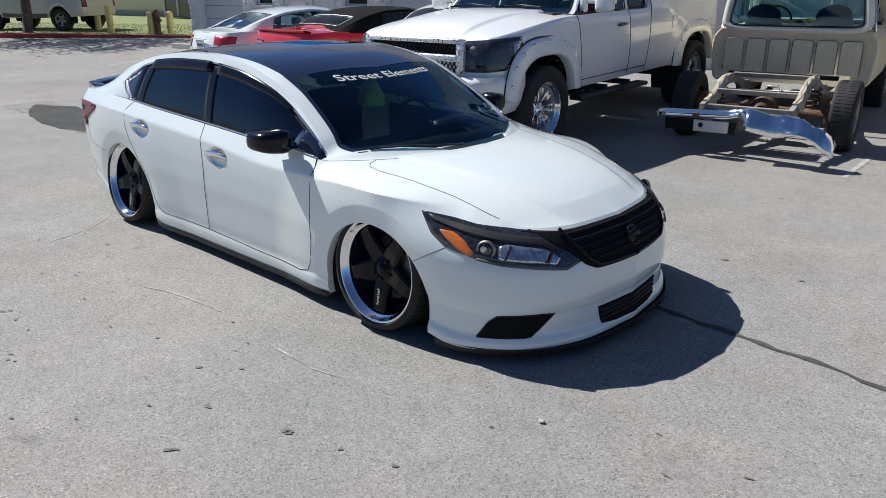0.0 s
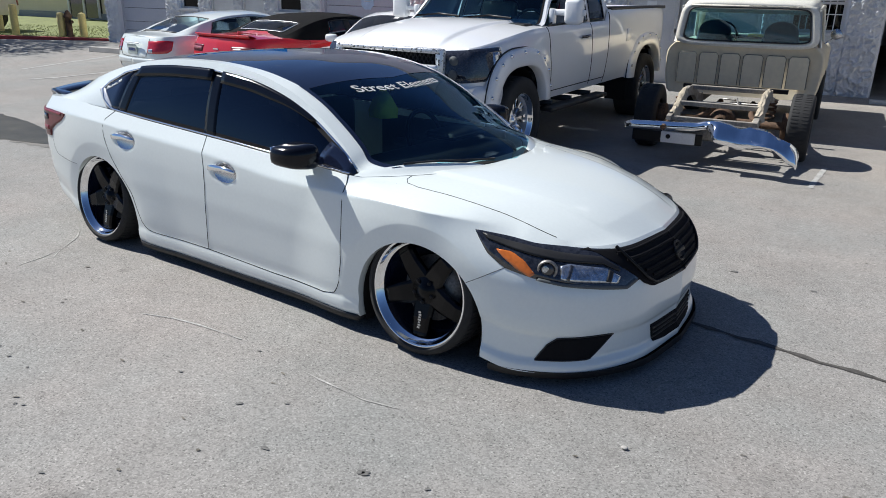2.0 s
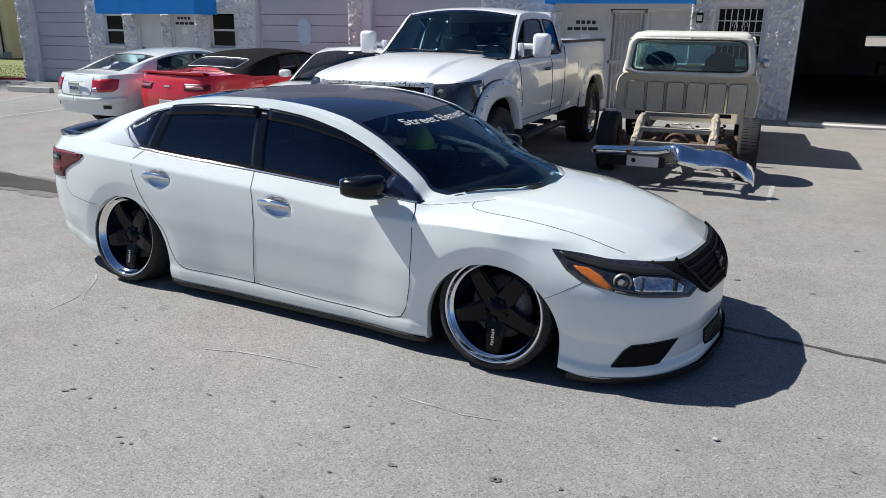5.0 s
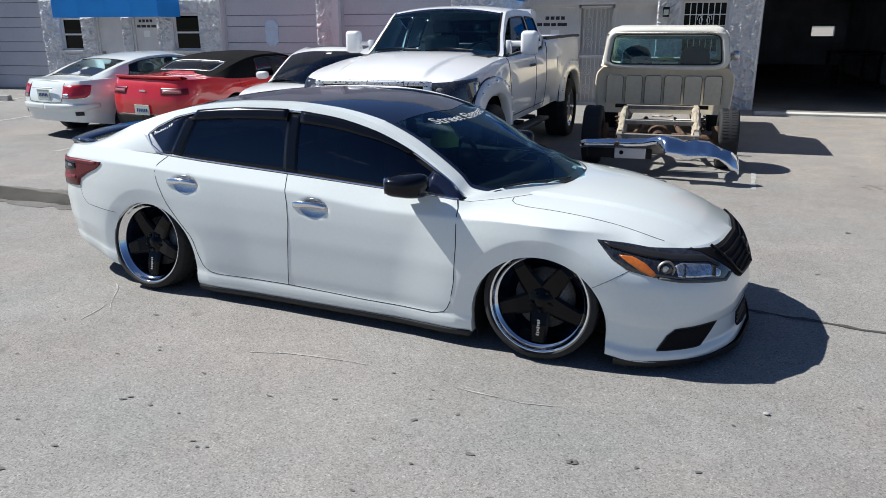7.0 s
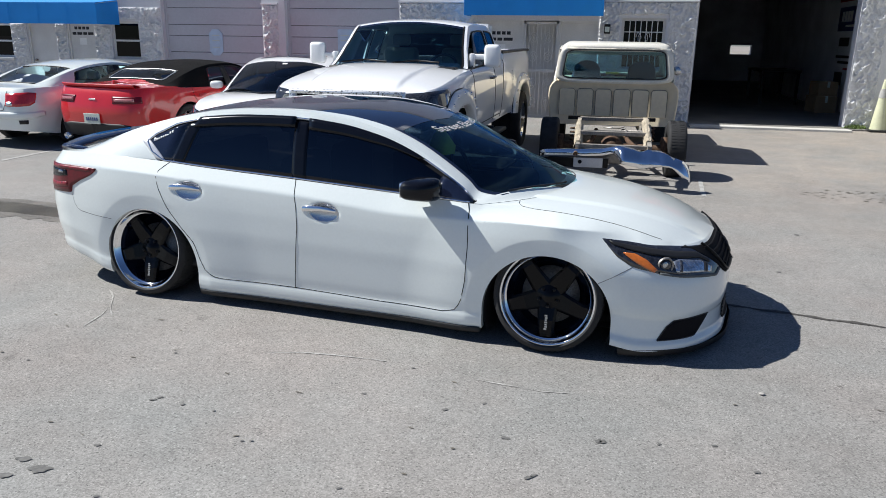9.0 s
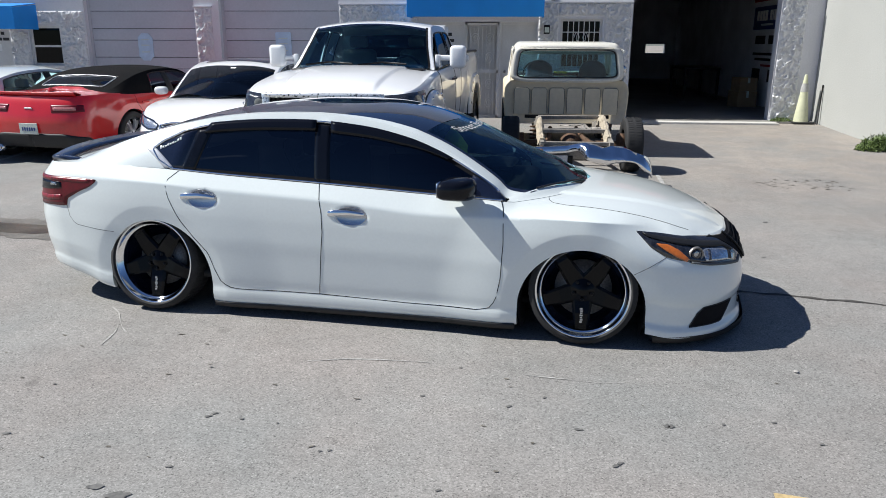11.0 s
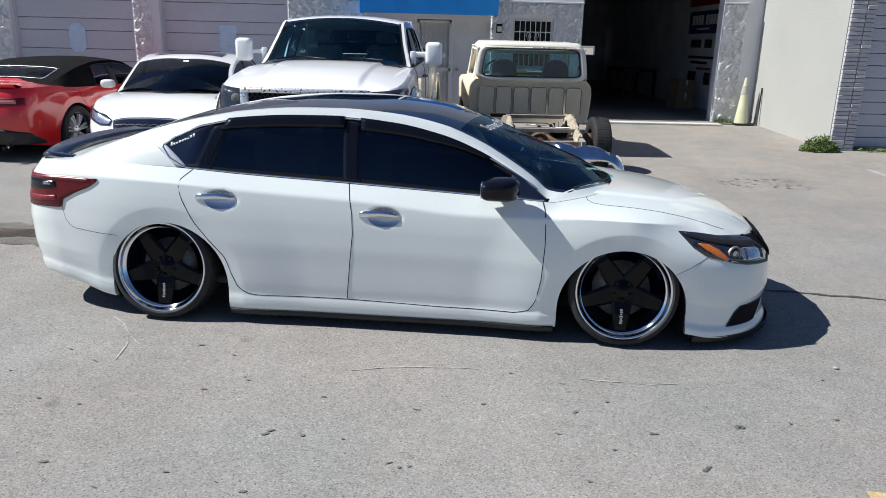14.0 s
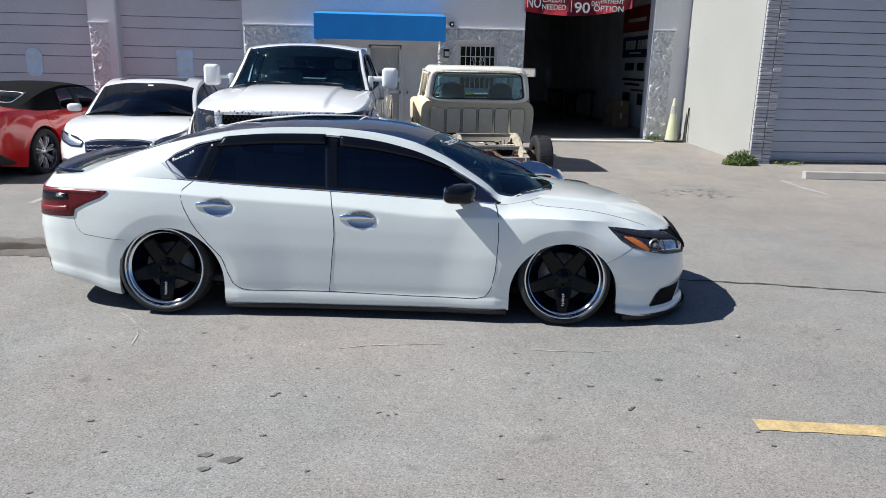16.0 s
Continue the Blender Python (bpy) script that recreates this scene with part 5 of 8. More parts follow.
for i in range(360):
    if i < 60:
        x, y = random.uniform(0.85, 2.0), random.uniform(7.9, 8.6)
    elif i < 300:
        x, y = random.uniform(-1.0, 6.5), random.uniform(4.6, 13.4)
    else:
        x, y = random.uniform(-6.0, 2.0), random.uniform(0.6, 2.7)
    k = 1.0 if i < 60 else 0.45
    bit = blot(x, y, k * random.uniform(0.015, 0.05), k * random.uniform(0.006, 0.016), random.uniform(-0.5, 0.5), 7, 0.6, 0.004)
    bit.verts.ensure_lookup_table()
    litter.faces.new([litter.verts.new(v.co) for v in bit.verts])
    bit.free()
tagged(part("leaf_litter", litter, LITTER, None, "scattered dry leaf bits and grit on the asphalt", False), category="litter", kind="stuff")
pebble = bmesh.new()
bmesh.ops.create_icosphere(pebble, subdivisions=2, radius=0.011)
for v in pebble.verts:
    v.co.z = v.co.z * 0.5 + 0.008
    v.co.x *= 1.4
tagged(part("stone", pebble, CONCRETE, None, "small pale stone lying on the asphalt"), category="stone").location = (-0.64, 2.49, 0.0)


def wheel_stop(x0, y0, length, yaw):
    bm = prism([(-0.075, 0), (0.075, 0), (0.055, 0.12), (-0.055, 0.12)], 0, length, "x", 0.008)
    ob = tagged(part("wheel_stop", bm, CONCRETE, None, "pale concrete wheel stop on the car park", False), category="wheel stop", group="wheel stops")
    ob.matrix_world = Matrix.Translation((x0, y0, ground_z(y0))) @ Matrix.Rotation(radians(yaw), 4, "Z")


wheel_stop(4.1, 9.68, 1.8, -4)
wheel_stop(-17.28, 12.4, 1.3, 3)

# ---- workshop building ----
FACE = 14.34


def relief(w, h, step=0.03, deep=0.035, seed=0.0):
    """A sheet of rough stone relief, w by h, that stands out towards -y."""
    bm = bmesh.new()
    nx, nz = max(2, int(w / step)), max(2, int(h / step))
    grid = []
    for i in range(nx + 1):
        row = []
        for j in range(nz + 1):
            x, z = w * i / nx, h * j / nz
            q = Vector((x * 8.0 + seed, z * 6.6, seed * 0.7))
            q += 0.55 * Vector((noise.noise(q * 1.4), noise.noise(q * 1.4 + Vector((5, 1, 2))), 0))
            d = noise.voronoi(q)[0]
            ridge = min((d[1] - d[0]) / 0.24, 1)
            twig = min(abs(noise.noise(q * 1.9 + Vector((3, 8, 1)))) / 0.10, 1)
            y = deep * (0.12 + 0.75 * (1 - ridge ** 2.2) * (0.7 + 0.8 * noise.noise(q * 0.9)) + 0.42 * (1 - twig ** 2)) + 0.016 * noise.noise(q * 2.3) + 0.013 * noise.noise(q * 5.3)
            edge = i in (0, nx) or j in (0, nz)
            row.append(bm.verts.new((x, 0 if edge else -max(y, 0.004), z)))
        grid.append(row)
    for i in range(nx):
        for j in range(nz):
            bm.faces.new((grid[i][j], grid[i + 1][j], grid[i + 1][j + 1], grid[i][j + 1]))
    return bm


def wall_block(name, lo, hi, mat, label="painted workshop wall", bevel=0.0):
    return setting(part(name, box(lo, hi, bevel), mat, None, smooth=False), label, "wall")


def stone(x0, x1, z0, z1, y=FACE, parent=None, turn=0.0):
    ob = setting(part("stone_facing", relief(x1 - x0, z1 - z0, 0.016, 0.06, x0 * 3.7), STONE_PAINT), "rough painted stone facing on the wall", "wall")
    ob.matrix_world = Matrix.Translation((x0, y, z0)) @ Matrix.Rotation(turn, 4, "Z")
    return ob


TOP = 5.6
# solid parts of the front, left to right, between the openings
for k, (x0, x1, z0, z1) in enumerate(((-19.05, -18.55, 0, TOP), (-18.55, -16.62, 3.0, TOP), (-16.62, -16.05, 0, TOP), (-16.05, -15.41, 0, 1.2), (-16.05, -15.41, 1.98, TOP), (-15.41, -14.98, 0, TOP), (-14.98, -14.2, 2.12, TOP),
                                     (-14.2, -13.9, 0, TOP), (-13.9, -13.17, 2.12, TOP), (-13.17, -12.72, 0, TOP), (-12.72, -12.0, 0, 1.22), (-12.72, -12.0, 2.05, TOP), (-12.0, -11.4, 0, TOP), (-11.4, -8.96, 3.4, TOP), (-8.96, -8.42, 0, TOP), (-8.42, -5.85, 3.4, TOP),
                                     (-5.85, -4.15, 0, TOP), (-4.15, -3.22, 2.14, TOP), (-3.22, -2.52, 2.14, TOP), (-2.52, -1.74, 2.14, TOP), (-1.74, -1.28, 0, TOP), (-1.28, -0.44, 0, 1.22), (-1.28, -0.44, 2.2, TOP), (-0.44, 0.15, 0, TOP), (0.15, 3.02, 3.75, TOP), (3.02, 3.62, 0, TOP))):
    wall_block("wall_front_%d" % (k + 1), (x0, FACE, z0), (x1, FACE + 0.3, z1), WALL_PAINT)
for x0, x1, z0, z1 in ((-19.05, -18.57, 0.15, 2.4), (-16.60, -16.07, 0.15, 2.4), (-15.39, -15.0, 0.15, 1.98), (-16.05, -15.41, 0.15, 1.12), (-14.18, -13.92, 0.15, 1.98), (-13.15, -12.74, 0.15, 2.35), (-12.72, -12.0, 0.15, 1.14), (-12.72, -12.0, 2.09, 2.35), (-11.98, -11.42, 0.15, 2.35),
                       (-8.94, -8.58, 0.15, 2.42), (-5.83, -4.17, 0.15, 2.47), (-1.72, -1.32, 0.15, 2.5), (-1.32, -0.40, 2.26, 2.5), (-1.32, -0.40, 0.15, 1.16), (-0.40, 0.13, 0.15, 2.5), (3.02, 3.5, 0.15, 2.58)):
    stone(x0, x1, z0, z1, FACE - 0.002)
for x0, x1, z in ((-5.85, -4.15, 2.47), (-1.74, 0.15, 2.5), (-8.96, -8.56, 2.42), (3.0, 3.52, 2.58)):
    setting(part("trim", box((x0, FACE - 0.06, z), (x1, FACE, z + 0.035), 0.008), WALL_PAINT, smooth=False), "painted ledge above the stone facing", "trim")
# side and back of the building, and its roof
wall_block("wall_left", (-19.05, FACE + 0.3, 0), (-18.75, 33, TOP), WALL_PAINT)
wall_block("wall_back_left", (-19.05, 33, 0), (3.62, 33.3, TOP), INNER_WALL)
wall_block("wall_back_right", (4.46, 33, 0), (9.5, 33.3, TOP), INNER_WALL)
wall_block("wall_back_over", (3.62, 33, 1.70), (4.46, 33.3, TOP), INNER_WALL)
wall_block("wall_back_under", (3.62, 33, 0), (4.46, 33.3, 1.32), INNER_WALL)
wall_block("wall_inner_left", (-0.25, FACE + 0.3, 0), (0.0, 33, 4.6), INNER_SHADE)
wall_block("wall_inner_right", (4.0, 14.7, 0), (4.2, 28, 4.6), INNER_WALL)
wall_block("wall_inner_jog", (4.2, 27.8, 0), (4.9, 28, 4.6), INNER_WALL)
wall_block("wall_inner_end", (4.9, 27.8, 0), (5.1, 33, 4.6), INNER_WALL)
setting(part("ceiling", box((-0.25, FACE + 0.3, 4.6), (9.5, 33, 4.7)), INNER_SHADE, smooth=False), "workshop ceiling with the bay's shade in its colour", "ceiling")
setting(part("roof", box((-19.2, FACE - 0.05, TOP), (9.6, 33.4, TOP + 0.25)), CONCRETE, smooth=False), "flat workshop roof", "roof")
setting(part("floor", box((0.15, FACE - 0.35, 0.0), (4.9, 33, 0.215)), SHOP_FLOOR, smooth=False), "smooth concrete workshop floor", "floor")
setting(part("threshold", box((0.15, FACE - 0.62, 0.0), (3.02, FACE - 0.35, 0.222), 0.01), SUNLIT_CONCRETE, smooth=False), "concrete threshold of the workshop bay, sunlit tone in its colour", "threshold")
wall_block("wall_return", (3.62, FACE + 0.06, 0), (3.86, 14.7, TOP), WALL_PAINT)
wall_block("wall_wing", (3.86, 11.16, 0), (4.2, 14.7, TOP), WHITE_WALL, "sunlit white stucco side wall")
wall_block("wall_wing_over", (4.2, 11.2, 3.6), (9.5, 11.5, TOP), WALL_PAINT)
wall_block("wall_wing_end", (8.2, 11.2, 0), (9.5, 11.5, 3.6), WALL_PAINT)
wall_block("wall_right", (9.2, 11.5, 0), (9.5, 33, TOP), WALL_PAINT)


def rolling_door(name, x0, x1, z0, z1, y, mat, pitch, label):
    """Wide horizontal slats, each a part of its own."""
    door = group_of(name, label=label, category="door", kind="structure")
    z, k = z0, 0
    rail = bmesh.new()
    add_box(rail, (x0 - 0.0, y - 0.03, z0), (x0 + 0.06, y + 0.03, z1))
    part("guide_rail", rail, mat, door, smooth=False)
    part("guide_rail", box((x1 - 0.06, y - 0.03, z0), (x1, y + 0.03, z1)), mat, door, smooth=False)
    part("backing", box((x0 + 0.06, y + 0.02, z0), (x1 - 0.06, y + 0.04, z1)), DARK_INNER, door, smooth=False)
    while z < z1 - 0.02:
        h = min(pitch * (0.8 if k % 2 else 1.2) if pitch > 0.25 else pitch, z1 - z)
        k += 1
        slat = prism([(y + 0.018, z + 0.002), (y - 0.008, z + 0.003), (y - 0.014, z + 0.010), (y - 0.014, z + h - 0.014), (y - 0.008, z + h - 0.007), (y + 0.018, z + h - 0.006)], x0 + 0.06, x1 - 0.06, "x")
        part("slat", slat, mat, door, smooth=False)
        z += h
    part("bottom_bar", box((x0 + 0.06, y - 0.022, z0), (x1 - 0.06, y + 0.018, z0 + 0.05), 0.006), STEEL, door, smooth=False)
    return door


rolling_door("door_1", -18.55, -16.62, 0.2, 3.0, FACE + 0.16, DOOR_PAINT, 0.30, "closed pale lilac-grey rolling door")
rolling_door("door_2", -11.4, -8.96, 0.2, 3.4, FACE + 0.16, DOOR_PAINT, 0.30, "closed pale lilac-grey rolling door")
rolling_door("door_3", -8.42, -5.85, 0.2, 3.4, FACE + 0.16, DOOR_PAINT, 0.30, "closed pale lilac-grey rolling door")
rolling_door("door_4", 4.28, 8.2, 0.09, 3.6, 11.34, GREY_DOOR, 0.20, "closed grey rolling door")


def bars(rows, x0, x1, z, h, y, parent, mat=INK):
    """A line of writing that cannot be read, as plain bars."""
    x = x0
    for w in rows:
        if x + w > x1:
            break
        part("writing_bar", box((x, y - 0.004, z), (x + w, y, z + h)), mat, parent, smooth=False)
        x += w + h * 0.45


def plain_door(name, x0, x1, sign):
    door = group_of(name, label="closed white flush door under an awning" + (" with a dark sign" if sign else ""), category="door", kind="structure")
    part("leaf", box((x0 + 0.05, FACE + 0.08, 0.2), (x1 - 0.05, FACE + 0.13, 2.09), 0.004), WHITE_METAL, door, smooth=False)
    for lo, hi in (((x0, FACE + 0.04, 0.2), (x0 + 0.05, FACE + 0.16, 2.14)), ((x1 - 0.05, FACE + 0.04, 0.2), (x1, FACE + 0.16, 2.14)), ((x0 + 0.05, FACE + 0.04, 2.09), (x1 - 0.05, FACE + 0.16, 2.14))):
        part("frame", box(lo, hi, 0.004), WHITE_METAL, door, smooth=False)
    knob = lathe([(0.0, -0.06), (0.024, -0.055), (0.03, -0.04), (0.02, -0.02), (0.012, 0.0), (0.03, 0.0), (0.0, 0.002)], 16)
    knob.transform(Matrix.Translation((x0 + 0.13, FACE + 0.08, 1.15)))
    part("knob", knob, STEEL, door)
    if sign:
        m = (x0 + x1) / 2
        bars((0.075, 0.075, 0.075, 0.075), m - 0.2, m + 0.3, 1.86, 0.065, FACE + 0.079, door)
        bars((0.10, 0.13, 0.10, 0.19), x0 + 0.1, x1, 1.74, 0.06, FACE + 0.079, door)
        part("notice", box((m - 0.09, FACE + 0.074, 1.52), (m + 0.09, FACE + 0.079, 1.67)), PAPER, door, smooth=False)


plain_door("door_5", -4.15, -3.22, True)
plain_door("door_6", -2.52, -1.74, False)
plain_door("door_7", -14.98, -14.2, False)
plain_door("door_8", -13.9, -13.17, True)


def grille_door():
    """White wrought-iron security gate with scrolls."""
    gate = group_of("security_gate", label="white wrought-iron security gate in the doorway", category="gate", kind="structure")
    x0, x1, z0, z1, y = -3.22, -2.52, 0.2, 2.12, FACE + 0.05
    for lo, hi in (((x0, y, z0), (x0 + 0.045, y + 0.04, z1)), ((x1 - 0.045, y, z0), (x1, y + 0.04, z1)), ((x0, y, z0), (x1, y + 0.04, z0 + 0.05)), ((x0, y, z1 - 0.05), (x1, y + 0.04, z1)), ((x0, y, 1.12), (x1, y + 0.04, 1.18))):
        part("frame_bar", box(lo, hi), WHITE_METAL, gate, smooth=False)
    for k in range(1, 8):
        x = x0 + 0.03 + (x1 - x0 - 0.06) * k / 8
        part("upright", box((x - 0.008, y + 0.01, z0 + 0.05), (x + 0.008, y + 0.028, z1 - 0.05)), WHITE_METAL, gate, smooth=False)
    for zc in (0.5, 0.88, 1.42, 1.8):
        for xc in (x0 + 0.2, x1 - 0.2):
            part("scroll", tube([(xc + 0.09 * (1 - k / 40) * math.cos(k * 0.42), y + 0.004, zc + 0.12 * (1 - k / 40) * math.sin(k * 0.42)) for k in range(34)], 0.007, 5), WHITE_METAL, gate)
    part("dark_doorway", box((x0, FACE + 0.2, z0), (x1, FACE + 0.24, z1)), WHITE_METAL, gate, smooth=False)


grille_door()


def window(name, x0, x1, z0, z1, barred, panes):
    win = group_of(name, label="white-framed window with " + ("white iron bars" if barred else "dark sliding sashes"), category="window", kind="structure")
    y = FACE + 0.06
    for lo, hi in (((x0, y, z0), (x0 + 0.05, y + 0.06, z1)), ((x1 - 0.05, y, z0), (x1, y + 0.06, z1)), ((x0 + 0.05, y, z0), (x1 - 0.05, y + 0.06, z0 + 0.05)), ((x0 + 0.05, y, z1 - 0.05), (x1 - 0.05, y + 0.06, z1))):
        part("window_frame", box(lo, hi, 0.004), WHITE_METAL, win, smooth=False)
    part("window_sill", box((x0 - 0.04, FACE - 0.07, z0 - 0.05), (x1 + 0.04, FACE + 0.06, z0), 0.006), WHITE_METAL, win, smooth=False)
    h = (z1 - z0 - 0.1) / panes
    for k in range(panes):
        a = z0 + 0.05 + h * k
        part("pane", box((x0 + 0.05, y + 0.02, a), (x1 - 0.05, y + 0.026, a + h - (0.03 if k < panes - 1 else 0))), BLACK_PANE, win, smooth=False)
        if k:
            part("sash_rail", box((x0 + 0.05, y - 0.005, a - 0.03), (x1 - 0.05, y + 0.035, a + 0.012)), WHITE_METAL, win, smooth=False)
    # flat dark sheet stands in for the shade of an unlit room
    part("dark_room_sheet", box((x0 + 0.02, y + 0.2, z0), (x1 - 0.02, y + 0.22, z1)), DARK_INNER, win, smooth=False)
    if barred:
        n = 7
        for k in range(1, n):
            x = x0 + 0.05 + (x1 - x0 - 0.1) * k / n
            part("bar", box((x - 0.008, FACE + 0.0, z0 + 0.02), (x + 0.008, FACE + 0.016, z1 - 0.02)), WHITE_METAL, win, smooth=False)
        for z in (z0 + 0.3, z0 + 0.52, z1 - 0.26):
            part("cross_bar", box((x0 + 0.03, FACE + 0.002, z - 0.008), (x1 - 0.03, FACE + 0.014, z + 0.008)), WHITE_METAL, win, smooth=False)
        m = (x0 + x1) / 2
        for s in (1, -1):
            part("scroll", tube([(m + s * (0.03 + 0.10 * (1 - k / 40) * abs(math.cos(k * 0.2))), FACE - 0.004, z0 + 0.62 + 0.1 * (1 - k / 40) * math.sin(k * 0.4)) for k in range(30)], 0.006, 5), WHITE_METAL, win)


window("window_1", -16.05, -15.41, 1.2, 1.98, False, 2)
window("window_2", -12.72, -12.0, 1.22, 2.05, False, 2)
window("window_3", -1.28, -0.44, 1.22, 2.2, True, 2)


def awning(x0, x1, z0, z1, deep):
    aw = group_of("awning", label="bright blue fabric awning over the doorway", category="awning", group="awnings")
    y0 = FACE - deep
    part("front_cloth", box((x0, y0, z0), (x1, y0 + 0.012, z1 - 0.03), 0.004), BLUE_CLOTH, aw, smooth=False)
    part("top_cloth", prism([(y0 + 0.002, z1 - 0.03), (FACE - 0.055, z1 + 0.06), (FACE - 0.055, z1 + 0.045), (y0 + 0.012, z1 - 0.045)], x0, x1, "x"), BLUE_CLOTH, aw, smooth=False)
    for x in (x0, x1 - 0.012):
        part("side_cloth", prism([(y0 + 0.012, z0), (FACE - 0.055, z0), (FACE - 0.055, z1 + 0.03), (y0 + 0.012, z1 - 0.05)], x, x + 0.012, "x"), BLUE_CLOTH, aw, smooth=False)
    for k in range(1, 4):
        x = x0 + (x1 - x0) * k / 4
        part("seam", box((x - 0.004, y0 - 0.002, z0), (x + 0.004, y0, z1 - 0.03)), BLUE_CLOTH, aw, smooth=False)
    part("frame", tube([(x0 + 0.03, y0 + 0.03, z0 + 0.02), (x1 - 0.03, y0 + 0.03, z0 + 0.02)], 0.012, 6), STEEL, aw)


awning(-4.31, -1.65, 2.21, 2.73, 0.84)
awning(-15.4, -12.44, 1.97, 2.45, 0.84)


def lamp_box(x, z):
    lamp = group_of("wall_lamp", label="small dark lantern fixed to the wall", category="wall lamp")
    part("case", box((x - 0.06, FACE - 0.19, z - 0.1), (x + 0.06, FACE - 0.06, z + 0.08), 0.012), SATIN_BLACK, lamp, smooth=False)
    part("lens", box((x - 0.045, FACE - 0.196, z - 0.07), (x + 0.045, FACE - 0.19, z + 0.03), 0.002), PLATE, lamp, smooth=False)
    part("bracket", box((x - 0.03, FACE - 0.07, z + 0.02), (x + 0.03, FACE, z + 0.06)), SATIN_BLACK, lamp, smooth=False)


lamp_box(-1.56, 2.0)
cam_box = group_of("security_camera", label="small black security camera on the wall", category="camera")
part("housing", box((-1.50, FACE - 0.10, 2.55), (-1.40, FACE, 2.65), 0.02), SATIN_BLACK, cam_box)
part("eye", box((-1.475, FACE - 0.106, 2.575), (-1.425, FACE - 0.10, 2.625), 0.004), CHROME, cam_box)


def plaque(x0, x1, z0, z1, cut):
    sign = group_of("door_plaque", label="pale blue plate fixed to the rolling door", category="plaque", group="door plaques")
    y = FACE + 0.14
    c = cut
    outline = [(x0 + c, z0), (x1 - c, z0), (x1, z0 + c), (x1, z1 - c), (x1 - c, z1), (x0 + c, z1), (x0, z1 - c), (x0, z0 + c)]
    part("plate", prism(outline, y - 0.012, y, "y"), PLAQUE, sign, smooth=False)
    for z in (0.3, 0.55, 0.75):
        part("writing_bar", box((x0 + 0.07, y - 0.015, z0 + (z1 - z0) * z), (x1 - 0.08, y - 0.012, z0 + (z1 - z0) * z + 0.02)), PLATE, sign, smooth=False)


plaque(-10.33, -10.0, 1.33, 1.9, 0.09)
plaque(-7.27, -6.93, 1.38, 1.93, 0.02)


# signs on the workshop's inner wall
def poster(name, y0, y1, z0, z1, mat, label, rows):
    s = group_of(name, label=label, category="sign")
    x = 4.0
    part("sheet", box((x - 0.02, y0, z0), (x, y1, z1)), mat, s, smooth=False)
    for yy, zz, w, h, m in rows:
        part("writing_bar", box((x - 0.024, yy - w, zz), (x - 0.02, yy, zz + h)), m, s, smooth=False)
    return s


blue = poster("tyre_sign", 17.1, 19.2, 2.07, 2.62, BLUE_SIGN, "dark blue sign with white lettering on the inner wall", [(18.6, 2.16, 0.9, 0.05, PAPER)])
for yb, wb in ((18.95, 0.17), (18.74, 0.17), (18.53, 0.17), (18.32, 0.17), (17.98, 0.15), (17.79, 0.07), (17.68, 0.16), (17.48, 0.15), (17.29, 0.15)):
    part("writing_bar", box((3.974, yb - wb, 2.28), (3.979, yb, 2.52)), PAPER, blue, smooth=False)
poster("price_board", 16.9, 19.2, 0.75, 1.95, INNER_WALL, "pale notice board with dark print", [(18.9, 1.72, 0.75, 0.2, INK), (17.9, 1.72, 0.5, 0.2, INK), (19.0, 1.45, 1.9, 0.06, INK), (18.8, 1.32, 1.2, 0.06, INK), (18.3, 1.18, 1.0, 0.05, BANNER_RED), (18.9, 0.82, 0.6, 0.3, INK), (17.7, 0.82, 0.4, 0.3, INK)])
poster("red_sign", 17.1, 19.3, 2.75, 3.4, BANNER_RED, "red sign on the inner wall", [(18.9, 3.0, 1.4, 0.1, PAPER)])


def banner():
    b = group_of("banner", label="red vinyl banner with white lettering hung across the bay", category="banner")
    bm = bmesh.new()
    n = 40
    rows = []
    for i in range(n + 1):
        k = i / n
        x = 0.12 + 2.36 * k
        sag = 0.10 * (1 - (2 * k - 0.9) ** 2)
        z0 = 2.93 - sag - 0.02 * k + 0.10 * k * k
        y = FACE - 0.05 + 0.02 * math.sin(k * 14)
        rows.append([(x, y, z0), (x, y + 0.006, z0 + 0.25), (x, y, z0 + 0.72)])
    vs = [[bm.verts.new(p) for p in r] for r in rows]
    for a, c in zip(vs, vs[1:]):
        for j in range(2):
            bm.faces.new((a[j], a[j + 1], c[j + 1], c[j]))
    bmesh.ops.solidify(bm, geom=list(bm.faces), thickness=0.004)
    part("cloth", bm, BANNER_RED, b)

    def words(t, size, x, z, width=None):
        part("lettering", text_mesh(t, size, Matrix.Translation((x, FACE - 0.085, z)) @ Matrix.Rotation(math.pi / 2, 4, "X"), 0.002, 0.0, width), PAPER, b, smooth=False)
    words("NEEDED", 0.15, 0.74, 3.0, 0.52)
    words("CREDIT", 0.15, 0.74, 3.15, 0.52)
    words("NO", 0.30, 0.30, 3.08, 0.3)
    words("90", 0.30, 1.36, 3.0, 0.34)
    words("DAY", 0.13, 1.66, 3.1, 0.2)
    words("OPTION", 0.17, 1.95, 3.0, 0.66)
    words("PAYMENT", 0.13, 2.02, 3.15, 0.5)
    part("divider", box((1.12, FACE - 0.075, 2.92), (1.13, FACE - 0.07, 3.25)), PAPER, b, smooth=False)
    for x in (0.14, 2.46):
        part("cord", tube([(x, FACE - 0.03, 3.58), (x, FACE - 0.01, 3.8)], 0.006, 5), INK, b)
    part("rod", tube([(0.1, FACE - 0.035, 3.6), (2.5, FACE - 0.035, 3.6)], 0.012, 6), STEEL, b)


banner()


